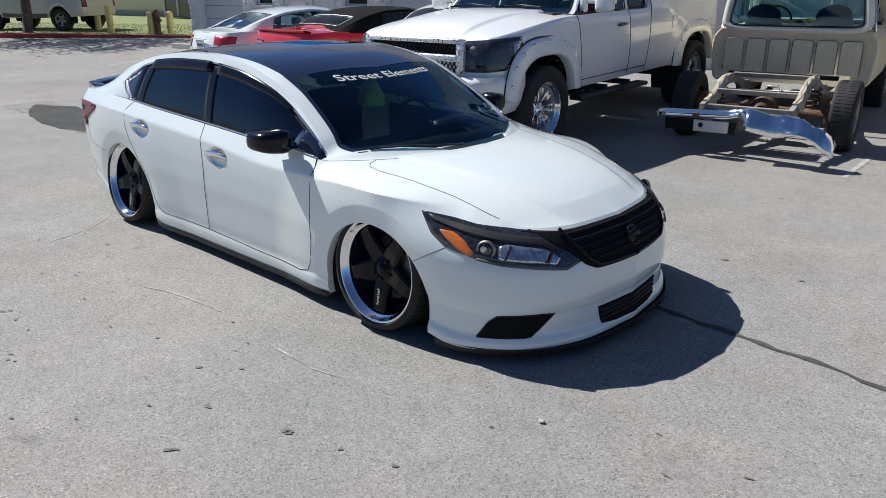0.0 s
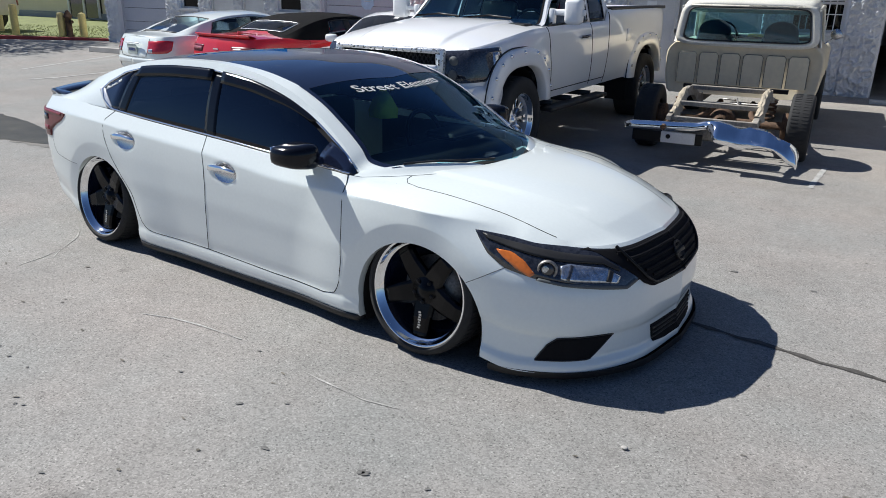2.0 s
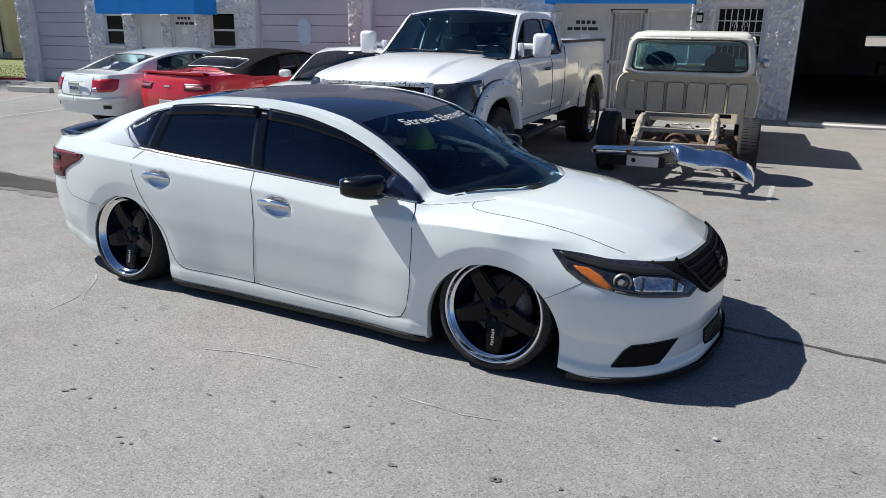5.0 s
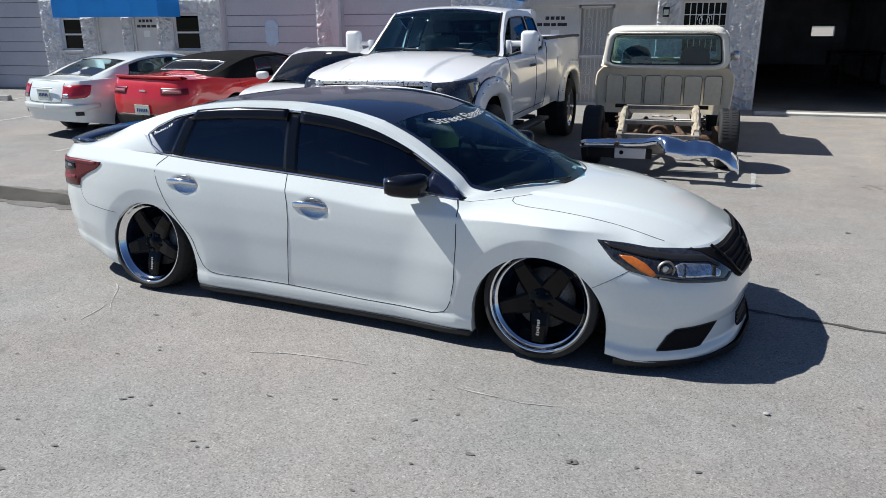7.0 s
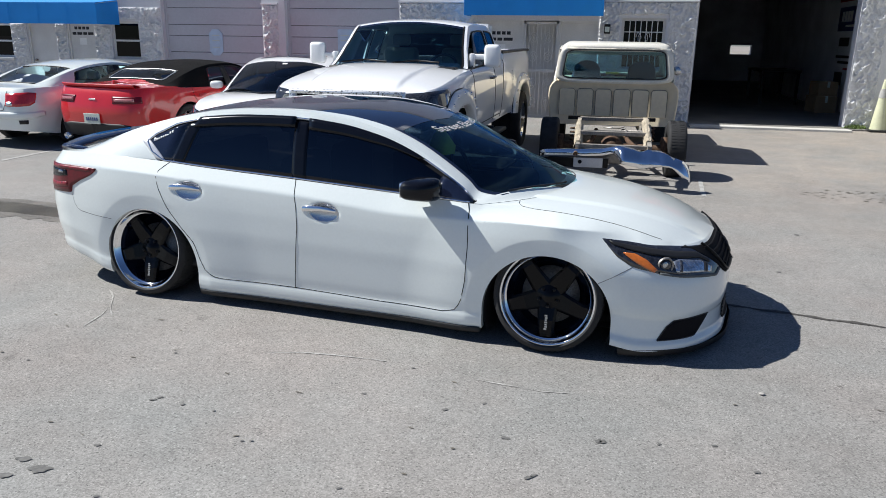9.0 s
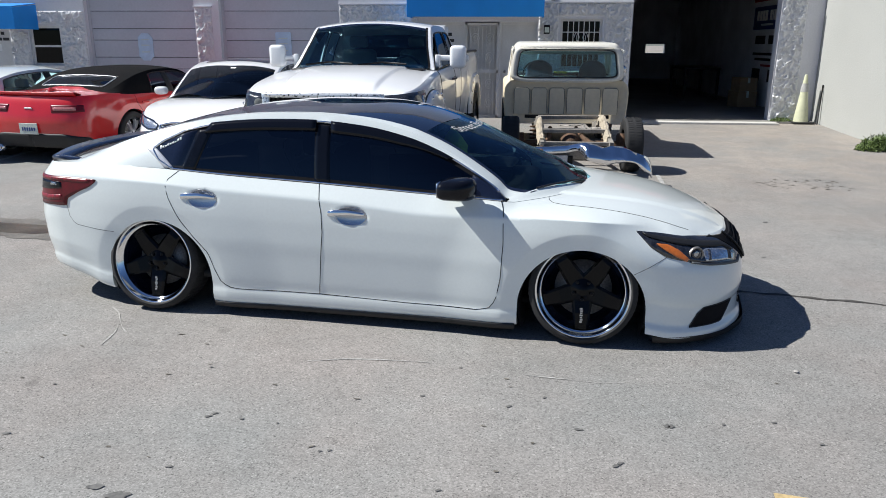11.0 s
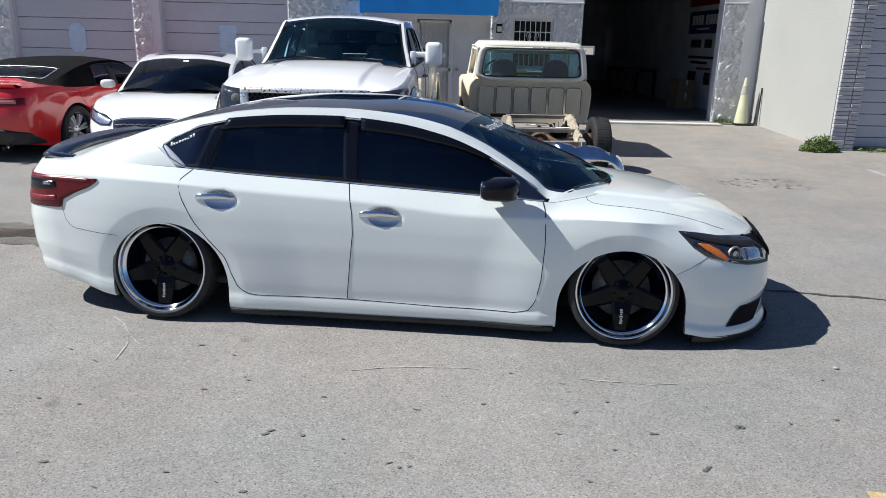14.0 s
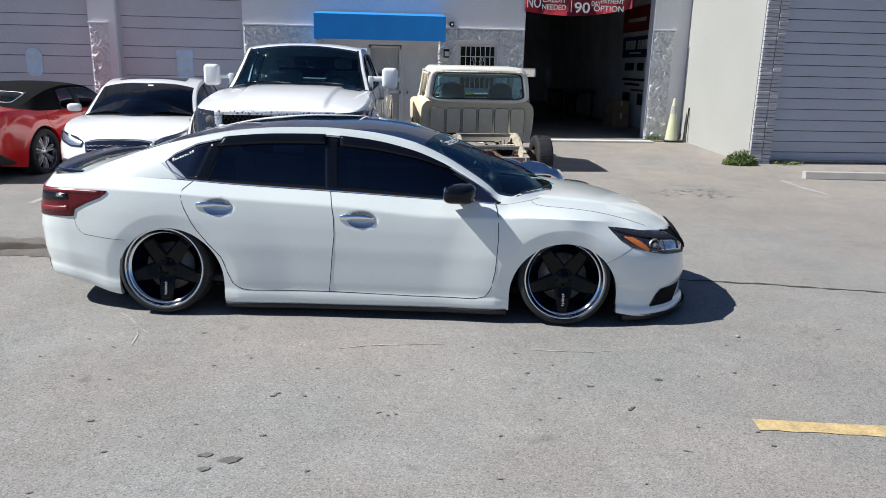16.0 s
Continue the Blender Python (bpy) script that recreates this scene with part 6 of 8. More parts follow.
def carton(x, y, s, h, z):
    b = group_of("carton", Matrix.Translation((x, y, z)) @ Matrix.Rotation(0.2, 4, "Z"), "brown cardboard box stacked on the workshop floor", "box", "cartons")
    part("box_body", box((-s / 2, -s / 2, 0), (s / 2, s / 2, h), 0.006), CARDBOARD, b, smooth=False)
    part("tape", box((-0.03, -s / 2 - 0.002, h * 0.6), (0.03, s / 2 + 0.002, h + 0.003)), PLATE, b, smooth=False)


carton(3.5, 17.88, 0.5, 0.38, 0.215)
carton(3.52, 17.9, 0.45, 0.32, 0.6)
bench = group_of("workbench", Matrix.Translation((3.0, 21.0, 0.215)), "dark cluttered steel workbench inside the bay", "workbench")
part("worktop", box((-0.5, -1.0, 0.82), (0.5, 1.0, 0.88), 0.01), SATIN_BLACK, bench, smooth=False)
for x in (-0.44, 0.44):
    for y in (-0.94, 0.94):
        part("leg", box((x - 0.03, y - 0.03, 0), (x + 0.03, y + 0.03, 0.82)), SATIN_BLACK, bench, smooth=False)


def cone():
    c = group_of("traffic_cone", Matrix.Translation((3.55, 14.08, ground_z(14.1))), "tall faded lime traffic cone on a dark base", "traffic cone")
    part("base", box((-0.2, -0.2, 0), (0.2, 0.2, 0.035), 0.012), BLACK_PLASTIC, c, smooth=False)
    part("cone", lathe([(0.145, 0.03), (0.14, 0.05), (0.03, 0.93), (0.024, 0.95), (0.0, 0.95)], 28, "z"), CONE_PAINT, c)
    part("band", lathe([(0.076, 0.62), (0.056, 0.78)], 28, "z"), WHITE_LINE, c)


cone()
tagged(part("leaning_strip", tube([(3.80, 13.9, ground_z(13.9)), (3.84, 13.95, 0.95)], 0.014, 6), BLACK_PLASTIC, None, "dark thin rod leaning on the white wall"), category="rod")


def brick_pier():
    pier = group_of("brick_pier", label="narrow grey painted brick pier at the wall end", category="pier", kind="structure")
    part("core", box((3.875, 11.14, 0), (4.27, 11.5, 4.2)), MORTAR, pier, smooth=False)
    h, z = 0.068, 0.06
    full, half = bpy.data.meshes.new("brick"), bpy.data.meshes.new("brick")
    for me, w in ((full, 0.225), (half, 0.155)):
        bm = box((0, -0.02, 0), (w, 0.02, 0.057), 0.004, 1)
        bm.to_mesh(me)
        bm.free()
        me.materials.append(BRICK)
    while z < 4.15:
        x = 3.872
        for me, w in ((full, 0.225), (half, 0.155)):
            b = new("brick", me)
            b.parent = pier
            b.location = (x, 11.135 - random.random() * 0.016, z)
            b.rotation_euler = (random.uniform(-0.05, 0.05), 0, random.uniform(-0.02, 0.02))
            x += w + 0.014
        z += h


def weeds(x, y, n, spread, tall, leafy=False):
    w = group_of("weed_clump", Matrix.Translation((x, y, ground_z(y))), "leafy green weed bush growing at the pier foot" if leafy else "small green weeds growing at the wall foot", "weeds")
    bm = bmesh.new()
    for _ in range(n):
        a, r = random.uniform(0, math.tau), random.random() ** 0.6
        if leafy:
            # small blades turned every way over a low, ragged mound
            lean = 0.62 + 0.38 * noise.noise(Vector((math.cos(a) * 1.7, math.sin(a) * 1.7, 3.1)))
            base = Vector((spread * 1.6 * r * math.cos(a), spread * 0.8 * r * math.sin(a), 0))
            base.z = tall * (1 - r ** 2) ** 0.5 * random.uniform(0.05, 1.0) * lean * 1.3
            way = Vector((random.gauss(0, 1), random.gauss(0, 1), random.gauss(0.4, 0.8))).normalized()
            tip = base + way * random.uniform(0.025, 0.06)
            side = way.cross(Vector((random.gauss(0, 1), random.gauss(0, 1), random.gauss(0, 1)))).normalized() * random.uniform(0.006, 0.014)
        else:
            base = Vector((spread * r * math.cos(a) * 1.5, spread * r * math.sin(a) * 0.7, 0))
            tip = base + Vector((random.uniform(-0.1, 0.1), random.uniform(-0.1, 0.1), tall * random.uniform(0.4, 1)))
            side = Vector((random.uniform(-1, 1), random.uniform(-1, 1), random.uniform(-0.3, 0.3))).normalized() * random.uniform(0.012, 0.028)
        mid = base.lerp(tip, 0.55)
        bm.faces.new([bm.verts.new(q) for q in (base, mid + side, tip, mid - side)])
    tagged(part("leaves", bm, LEAF, w), kind="stuff")
    st = bmesh.new()
    for _ in range(14):
        a = random.uniform(0, math.tau)
        add_tube(st, [(0, 0, 0), (spread * 0.6 * math.cos(a), spread * 0.3 * math.sin(a), tall * 0.5), (spread * 1.3 * math.cos(a), spread * 0.6 * math.sin(a), tall * random.uniform(0.5, 1.05))], 0.003, 4)
    tagged(part("stems", st, LEAF, w), kind="stuff")


weeds(3.64, 11.0, 2600, 0.20, 0.27, True)
weeds(3.2, 14.2, 420, 0.14, 0.10, True)
weeds(4.6, 11.1, 60, 0.2, 0.07)

# ---- lifted white pickup ----
def white_pickup():
    plan = [(-3.0, 0), (-2.995, 0.6), (-2.97, 0.86), (-2.86, 0.955), (-2.4, 0.985), (-1.0, 0.985), (0.6, 0.985), (1.6, 0.985), (2.3, 0.975), (2.62, 0.945), (2.82, 0.86), (2.90, 0.6), (2.92, 0.3), (2.93, 0)]
    low = [(-3.0, 0.66), (-0.5, 0.62), (1.2, 0.60), (2.0, 0.60), (2.45, 0.64), (2.93, 0.70)]
    edge = [(-3.0, 1.55), (-0.50, 1.53), (-0.46, 1.40), (0.2, 1.39), (1.2, 1.375), (1.6, 1.36), (2.2, 1.30), (2.7, 1.23), (2.93, 1.20)]
    centre = [(-0.62, 1.50), (-0.5, 1.915), (-0.2, 1.96), (0.3, 1.968), (0.72, 1.945), (1.1, 1.71), (1.55, 1.42), (1.7, 1.41), (2.93, 1.25)]
    drip = [(-0.62, 0.80, 1.42), (-0.5, 0.74, 1.86), (-0.2, 0.735, 1.905), (0.3, 0.735, 1.91), (0.68, 0.745, 1.885), (1.0, 0.80, 1.65), (1.33, 0.88, 1.385), (1.45, 0.6, 1.40), (1.55, 0.0, 1.42)]
    inset = [(0, 0.05), (0.15, 0.02), (0.5, 0.0), (0.8, 0.008), (0.95, 0.03), (1, 0.06)]
    hood = [(0.9, 1.40), (1.4, 1.42), (1.7, 1.425), (2.2, 1.39), (2.5, 1.36), (2.68, 1.33), (2.78, 1.29), (2.84, 1.24), (2.87, 1.204)]
    arches = [(2.0, 0.47, 0.56), (-2.0, 0.49, 0.56)]
    sh = Shell(plan, low, edge, centre, drip, inset, arches, nose_rake=0.05, tail_rake=0.0, flare=0.03, hood=hood, square=2.8, band=0.15)
    bonnet = sh.bonnet(1.2, 0.74, 2.6)
    car = group_of("pickup_truck", label="lifted white extended-cab pickup with chrome wheels", category="pickup truck")
    part("body", sh.lower(None, 280, 24), TRUCK_WHITE, car, "glossy white body sides")
    part("hood", sh.bonnet_mesh(bonnet, 70, 44, (0.022, 0.60, 0.52)), TRUCK_WHITE, car)
    wheel_well(sh, 0.97, car)
    part("roof", sh.strip(sh.roof, -0.55, lambda v: 0.76 + 0.03 * v, 0.0, 1.0, 40, 12), TRUCK_WHITE, car)
    both("roof_rail", sh.half_strip(sh.house, -0.60, 1.33, 0.86, 1.0, 50, 3), TRUCK_WHITE, car)
    both("screen_pillar", sh.half_strip(sh.roof, 0.68, 1.33, 0.0, 0.05, 30, 3), TRUCK_WHITE, car)
    both("screen_edge", sh.half_strip(sh.roof, 0.74, 1.34, 0.045, 0.075, 30, 2, 0.003), BLACK_TRIM, car)
    part("windscreen", sh.strip(sh.roof, lambda v: 0.76 + 0.03 * v, lambda v: 1.34 + 0.205 * (1 - (1 - v) ** 1.7), 0.05, 1.0, 30, 14), DARK_SCREEN, car, "dark windscreen")
    part("screen_border", sh.strip(sh.roof, lambda v: 0.76 + 0.03 * v, lambda v: 0.80 + 0.03 * v, 0.08, 1.0, 3, 12, 0.003), BLACK_GLOSS, car)
    both("rear_pillar", patch(sh.house, [(-0.60, 0.86), (-0.46, 0.86)], [(-0.60, 0.0), (-0.44, 0.0)], 5, 8, 0.0, 0.02), TRUCK_WHITE, car)
    both("door_pillar", patch(sh.house, [(-0.02, 0.86), (0.10, 0.86)], [(0.02, 0.0), (0.14, 0.0)], 4, 8, 0.002, 0.02), TRUCK_WHITE, car)
    both("front_window", patch(sh.house, [(0.10, 0.84), (0.4, 0.84), (0.72, 0.82)], [(0.14, 0.04), (0.6, 0.04), (1.22, 0.04)], 16, 8, 0.0, 0.0), DARK_GLASS, car)
    both("rear_window", patch(sh.house, [(-0.45, 0.84), (-0.02, 0.84)], [(-0.44, 0.06), (0.02, 0.06)], 12, 8, 0.0, 0.0), DARK_GLASS, car)
    both("window_edge", tube([sh.house(a, b, 0.004) for a, b in resample([(0.12, 0.04), (0.10, 0.84), (0.72, 0.83), (1.24, 0.04), (0.12, 0.04)], 60)], 0.010, 5), BLACK_PLASTIC, car)
    both("window_edge", tube([sh.house(a, b, 0.004) for a, b in resample([(-0.44, 0.06), (-0.45, 0.84), (-0.02, 0.84), (0.02, 0.06), (-0.44, 0.06)], 60)], 0.010, 5), BLACK_PLASTIC, car)
    part("rear_screen", box((-0.56, -0.6, 1.48), (-0.55, 0.6, 1.86), 0.002), DARK_GLASS, car)
    part("cab_back", join(box((-0.60, -0.93, 0.8), (-0.54, 0.93, 1.47)), box((-0.60, -0.78, 1.47), (-0.54, -0.6, 1.9)), box((-0.60, 0.6, 1.47), (-0.54, 0.78, 1.9)), box((-0.58, -0.74, 1.87), (-0.5, 0.74, 1.93))), TRUCK_WHITE, car, smooth=False)
    for g in ([(1.30, 1.37), (1.26, 1.0), (1.22, 0.66)], [(0.07, 1.38), (0.05, 1.0), (0.03, 0.66)], [(-0.50, 1.5), (-0.50, 1.0), (-0.47, 0.64)], [(1.25, 0.68), (0.5, 0.69), (-0.46, 0.70)]):
        seam(sh, g, car, "panel_gap", 0.006)
    # cargo bed
    part("bed_floor", box((-2.95, -0.9, 0.95), (-0.62, 0.9, 1.0)), BLACK_PLASTIC, car, smooth=False)
    for s in (1, -1):
        part("bed_rail", box((-2.97, s * 0.87 - 0.07, 1.52), (-0.62, s * 0.87 + 0.07, 1.565), 0.015), BLACK_PLASTIC, car, "black bed rail cap")
        part("bed_inner", box((-2.95, s * 0.85 - 0.03, 1.0), (-0.62, s * 0.85 + 0.03, 1.53)), TRUCK_WHITE, car, smooth=False)
    part("tailgate", box((-2.98, -0.84, 1.0), (-2.92, 0.84, 1.545), 0.012), TRUCK_WHITE, car)
    # wheel-arch flares with bolts
    for ax, az, r in arches:
        def rim(k, rr, y):
            """A point at fraction k round the squarish opening, rr out from its edge."""
            a = math.pi * (1.0 - k)
            c, s2 = math.cos(a), max(math.sin(a), 0.0)
            e = 2 / sh.square
            return Vector((ax + (r + rr) * math.copysign(abs(c) ** e, c), y, max(az + (r + rr) * s2 ** e, 0.62)))
        bm = bmesh.new()
        rows = [[bm.verts.new(rim(k / 60, rr, yy)) for rr, yy in ((-0.012, 0.95), (-0.012, 1.045), (0.0, 1.055), (0.03, 1.058), (0.11, 1.045), (0.145, 1.03), (0.165, 1.0), (0.17, 0.97))] for k in range(61)]
        for p, q in zip(rows, rows[1:]):
            for j in range(7):
                bm.faces.new((p[j], p[j + 1], q[j + 1], q[j]))
        both("arch_flare", bm, TRUCK_WHITE, car, "bolted white wheel-arch flare")
        both("flare_edge", tube([rim(k / 60, 0.172, 0.992) for k in range(61)], 0.008, 5), BLACK_PLASTIC, car)
        for k in (0.10, 0.2, 0.3, 0.4, 0.5, 0.6, 0.7, 0.8, 0.9):
            bm = lathe([(0.0, 0.014), (0.014, 0.012), (0.02, 0.0)], 8)
            bm.transform(Matrix.Translation(rim(k, 0.125, 1.04)))
            both("flare_bolt", bm, CHROME, car)
    # nose
    F, S = sh.s_front, sh.s_at
    both("headlamp", patch(sh.wall, [(S(2.40), 1.225), (S(2.7), 1.215), (F(0.80), 1.20), (F(0.60), 1.19)], [(S(2.46), 0.945), (S(2.7), 0.915), (F(0.80), 0.905), (F(0.60), 0.905)], 20, 8, 0.008, 0.03), LAMP_DARK, car, "smoked headlamp")
    for y, z in ((0.72, 1.10), (0.72, 0.98)):
        ring = lathe([(0.0, 0.016), (0.035, 0.014), (0.045, 0.004), (0.05, 0.0)], 20)
        ring.transform(Matrix.Translation(sh.wall(F(y), z, 0.006)) @ Matrix.Rotation(-math.pi / 2, 4, "Z"))
        both("lamp_lens", ring, GREY_SEAT, car)
    both("side_lens", patch(sh.wall, [(S(2.44), 1.18), (S(2.54), 1.18)], [(S(2.48), 0.97), (S(2.56), 0.96)], 4, 8, 0.011, 0.005), LAMP_CLEAR, car)
    part("grille_backing", box((2.84, -0.60, 0.88), (2.90, 0.60, 1.19)), DARK_INNER, car, smooth=False)
    part("grille_top_bar", box((2.88, -0.62, 1.165), (2.955, 0.62, 1.215), 0.018), SPECKLED, car, "speckled chrome bar")
    part("grille_middle_bar", box((2.90, -0.60, 1.0), (2.975, 0.60, 1.065), 0.02), SPECKLED, car, "chrome bar")
    part("grille_low_bar", box((2.89, -0.60, 0.865), (2.955, 0.60, 0.90), 0.012), SPECKLED, car)
    for s in (1, -1):
        part("grille_end_bar", box((2.87, s * 0.605 - 0.04, 0.87), (2.945, s * 0.605 + 0.04, 1.21), 0.016), SPECKLED, car)
    for zc in (0.95, 1.115):
        for sl in (1, -1):
            bm = bmesh.new()
            for k in range(-11, 12):
                add_tube(bm, [(2.915, k * 0.05 - sl * 0.035, zc - 0.05), (2.915, k * 0.05 + sl * 0.035, zc + 0.05)], 0.006, 4)
            tagged(part("mesh_grille", bm, BLACK_PLASTIC, car), kind="stuff")
    part("badge", prism([(-0.16, 1.0), (-0.06, 1.0), (-0.05, 0.97), (0.05, 0.97), (0.06, 1.0), (0.16, 1.0), (0.14, 1.065), (0.05, 1.065), (0.04, 1.095), (-0.04, 1.095), (-0.05, 1.065), (-0.14, 1.065)], 2.975, 2.995, "x", 0.004), BLACK_GLOSS, car, smooth=False)
    bump = Shell([(2.3, 0.0), (2.31, 0.5), (2.34, 0.98), (2.60, 1.0), (2.84, 0.955), (2.98, 0.80), (3.04, 0.5), (3.05, 0)], [(2.3, 0.52), (2.6, 0.50), (3.05, 0.47)], [(2.3, 0.90), (2.7, 0.88), (3.05, 0.86)], centre, drip, [(0, 0.05), (0.3, 0.0), (0.85, 0.0), (1, 0.05)], [], 0.0, 0.0, 0.0)
    part("front_bumper", bump.lower(None, 120, 12), TRUCK_WHITE, car, "body-coloured front bumper")
    part("bumper_top", box((2.4, -0.93, 0.82), (2.93, 0.93, 0.872), 0.01), TRUCK_WHITE, car)
    both("tow_slot", patch(bump.wall, [(bump.s_front(0.78), 0.74), (bump.s_front(0.56), 0.74)], [(bump.s_front(0.74), 0.60), (bump.s_front(0.60), 0.60)], 6, 5, 0.006, 0.02), BLACK_PLASTIC, car)
    both("tow_lamp", patch(bump.wall, [(bump.s_front(0.70), 0.70), (bump.s_front(0.64), 0.70)], [(bump.s_front(0.70), 0.64), (bump.s_front(0.64), 0.64)], 4, 3, 0.012, 0.005), LAMP_CLEAR, car)
    part("air_dam", box((2.4, -0.8, 0.40), (2.9, 0.8, 0.52), 0.03), BLACK_PLASTIC, car)
    # mirrors, handles, steps
    for s in (1, -1):
        arm = part("mirror_arm", join(box((1.05, s * 0.98 - 0.06, 1.49), (1.11, s * 0.98 + 0.24 * max(s, 0) + 0.06, 1.555), 0.015) if s > 0 else box((1.05, -1.22, 1.49), (1.11, -0.92, 1.54), 0.01), box((1.05, s * 0.90 - 0.03, 1.40), (1.13, s * 0.90 + 0.03, 1.56), 0.01)), TRUCK_WHITE, car, "white mirror arm")
        part("tow_mirror", box((1.02, s * 1.15 - 0.10, 1.40), (1.16, s * 1.15 + 0.10, 1.67), 0.05, 4), TRUCK_WHITE, car, "tall white towing mirror")
        part("mirror_glass", box((1.010, s * 1.15 - 0.08, 1.43), (1.018, s * 1.15 + 0.08, 1.64), 0.003), CHROME, car)
        part("door_handle", tube([(0.40, s * 0.985, 1.235), (0.36, s * 1.02, 1.24), (0.24, s * 1.02, 1.245), (0.20, s * 0.985, 1.24)], 0.018, 8), BLACK_GLOSS, car, "black door handle")
        part("side_step", join(box((-0.35, s * 1.0 - 0.085, 0.475), (1.35, s * 1.0 + 0.085, 0.525), 0.02, 3), *[box((x, min(s * 0.5, s * 0.95), 0.50), (x + 0.06, max(s * 0.5, s * 0.95), 0.56)) for x in (-0.1, 0.5, 1.05)]), BLACK_PLASTIC, car, "dark flat running board")
        part("model_badge", box((1.38, s * 0.990 - 0.004, 0.985), (1.60, s * 0.990 + 0.004, 1.02)), SATIN_BLACK, car, smooth=False)
    part("fuel_flap", box((-1.33, 0.983, 1.12), (-1.17, 0.990, 1.28), 0.003), TRUCK_WHITE, car)
    for y0, y1 in ((-0.65, -0.08), (0.0, 0.58)):
        part("wiper", tube([(1.50, y0, 1.445), (1.44, (y0 + y1) / 2, 1.475), (1.46, y1, 1.455)], 0.012, 6), SATIN_BLACK, car)
    part("cowl", box((1.36, -0.80, 1.37), (1.56, 0.80, 1.405), 0.02), BLACK_PLASTIC, car)
    part("chassis", join(box((-2.9, -0.55, 0.55), (2.6, -0.40, 0.72)), box((-2.9, 0.40, 0.55), (2.6, 0.55, 0.72)), box((-2.2, -0.7, 0.42), (-1.8, 0.7, 0.58)), box((1.85, -0.7, 0.40), (2.15, 0.7, 0.56)), box((-0.4, -0.9, 0.62), (1.2, 0.9, 0.70))), DARK_INNER, car, smooth=False)
    for s in (1, -1):
        part("front_seat", join(box((-0.1, s * 0.42 - 0.25, 0.9), (0.4, s * 0.42 + 0.25, 1.05), 0.05), box((-0.2, s * 0.42 - 0.25, 1.0), (-0.05, s * 0.42 + 0.25, 1.6), 0.06), box((-0.18, s * 0.42 - 0.13, 1.62), (-0.08, s * 0.42 + 0.13, 1.78), 0.04)), TRUCK_TRIM, car)
    part("dashboard", box((0.85, -0.80, 1.05), (1.27, 0.80, 1.36), 0.09, 3), TRUCK_TRIM, car)
    part("dash_hood", box((0.80, 0.16, 1.30), (1.22, 0.70, 1.43), 0.06, 4), PALE_CLOTH, car, "pale dashboard pad over the gauges")
    part("steering_wheel", tube([(0.72 - 0.08 * math.sin(a * math.tau / 20), 0.42 + 0.19 * math.cos(a * math.tau / 20), 1.36 + 0.17 * math.sin(a * math.tau / 20)) for a in range(20)], 0.018, 6, True), GREY_SEAT, car)

    def wheels(thing, m):
        spoke_wheel("wheel", 0.455, 0.29, 0.33, 8, thing, m, lip=CHROME, face=CHROME, deep=0.09, thick=0.05, double=True, nuts=8, label="chrome wheel with chunky tyre")
    set_wheels(car, (2.0, -2.0), 0.88, 0.455, wheels, (0, 0))
    return car


pickup = white_pickup()
pickup.matrix_world = Matrix.Translation((-3.97, 9.045, 0.03)) @ Matrix.Rotation(radians(-93.4), 4, "Z") @ Matrix.Rotation(radians(0.4), 4, "Y")

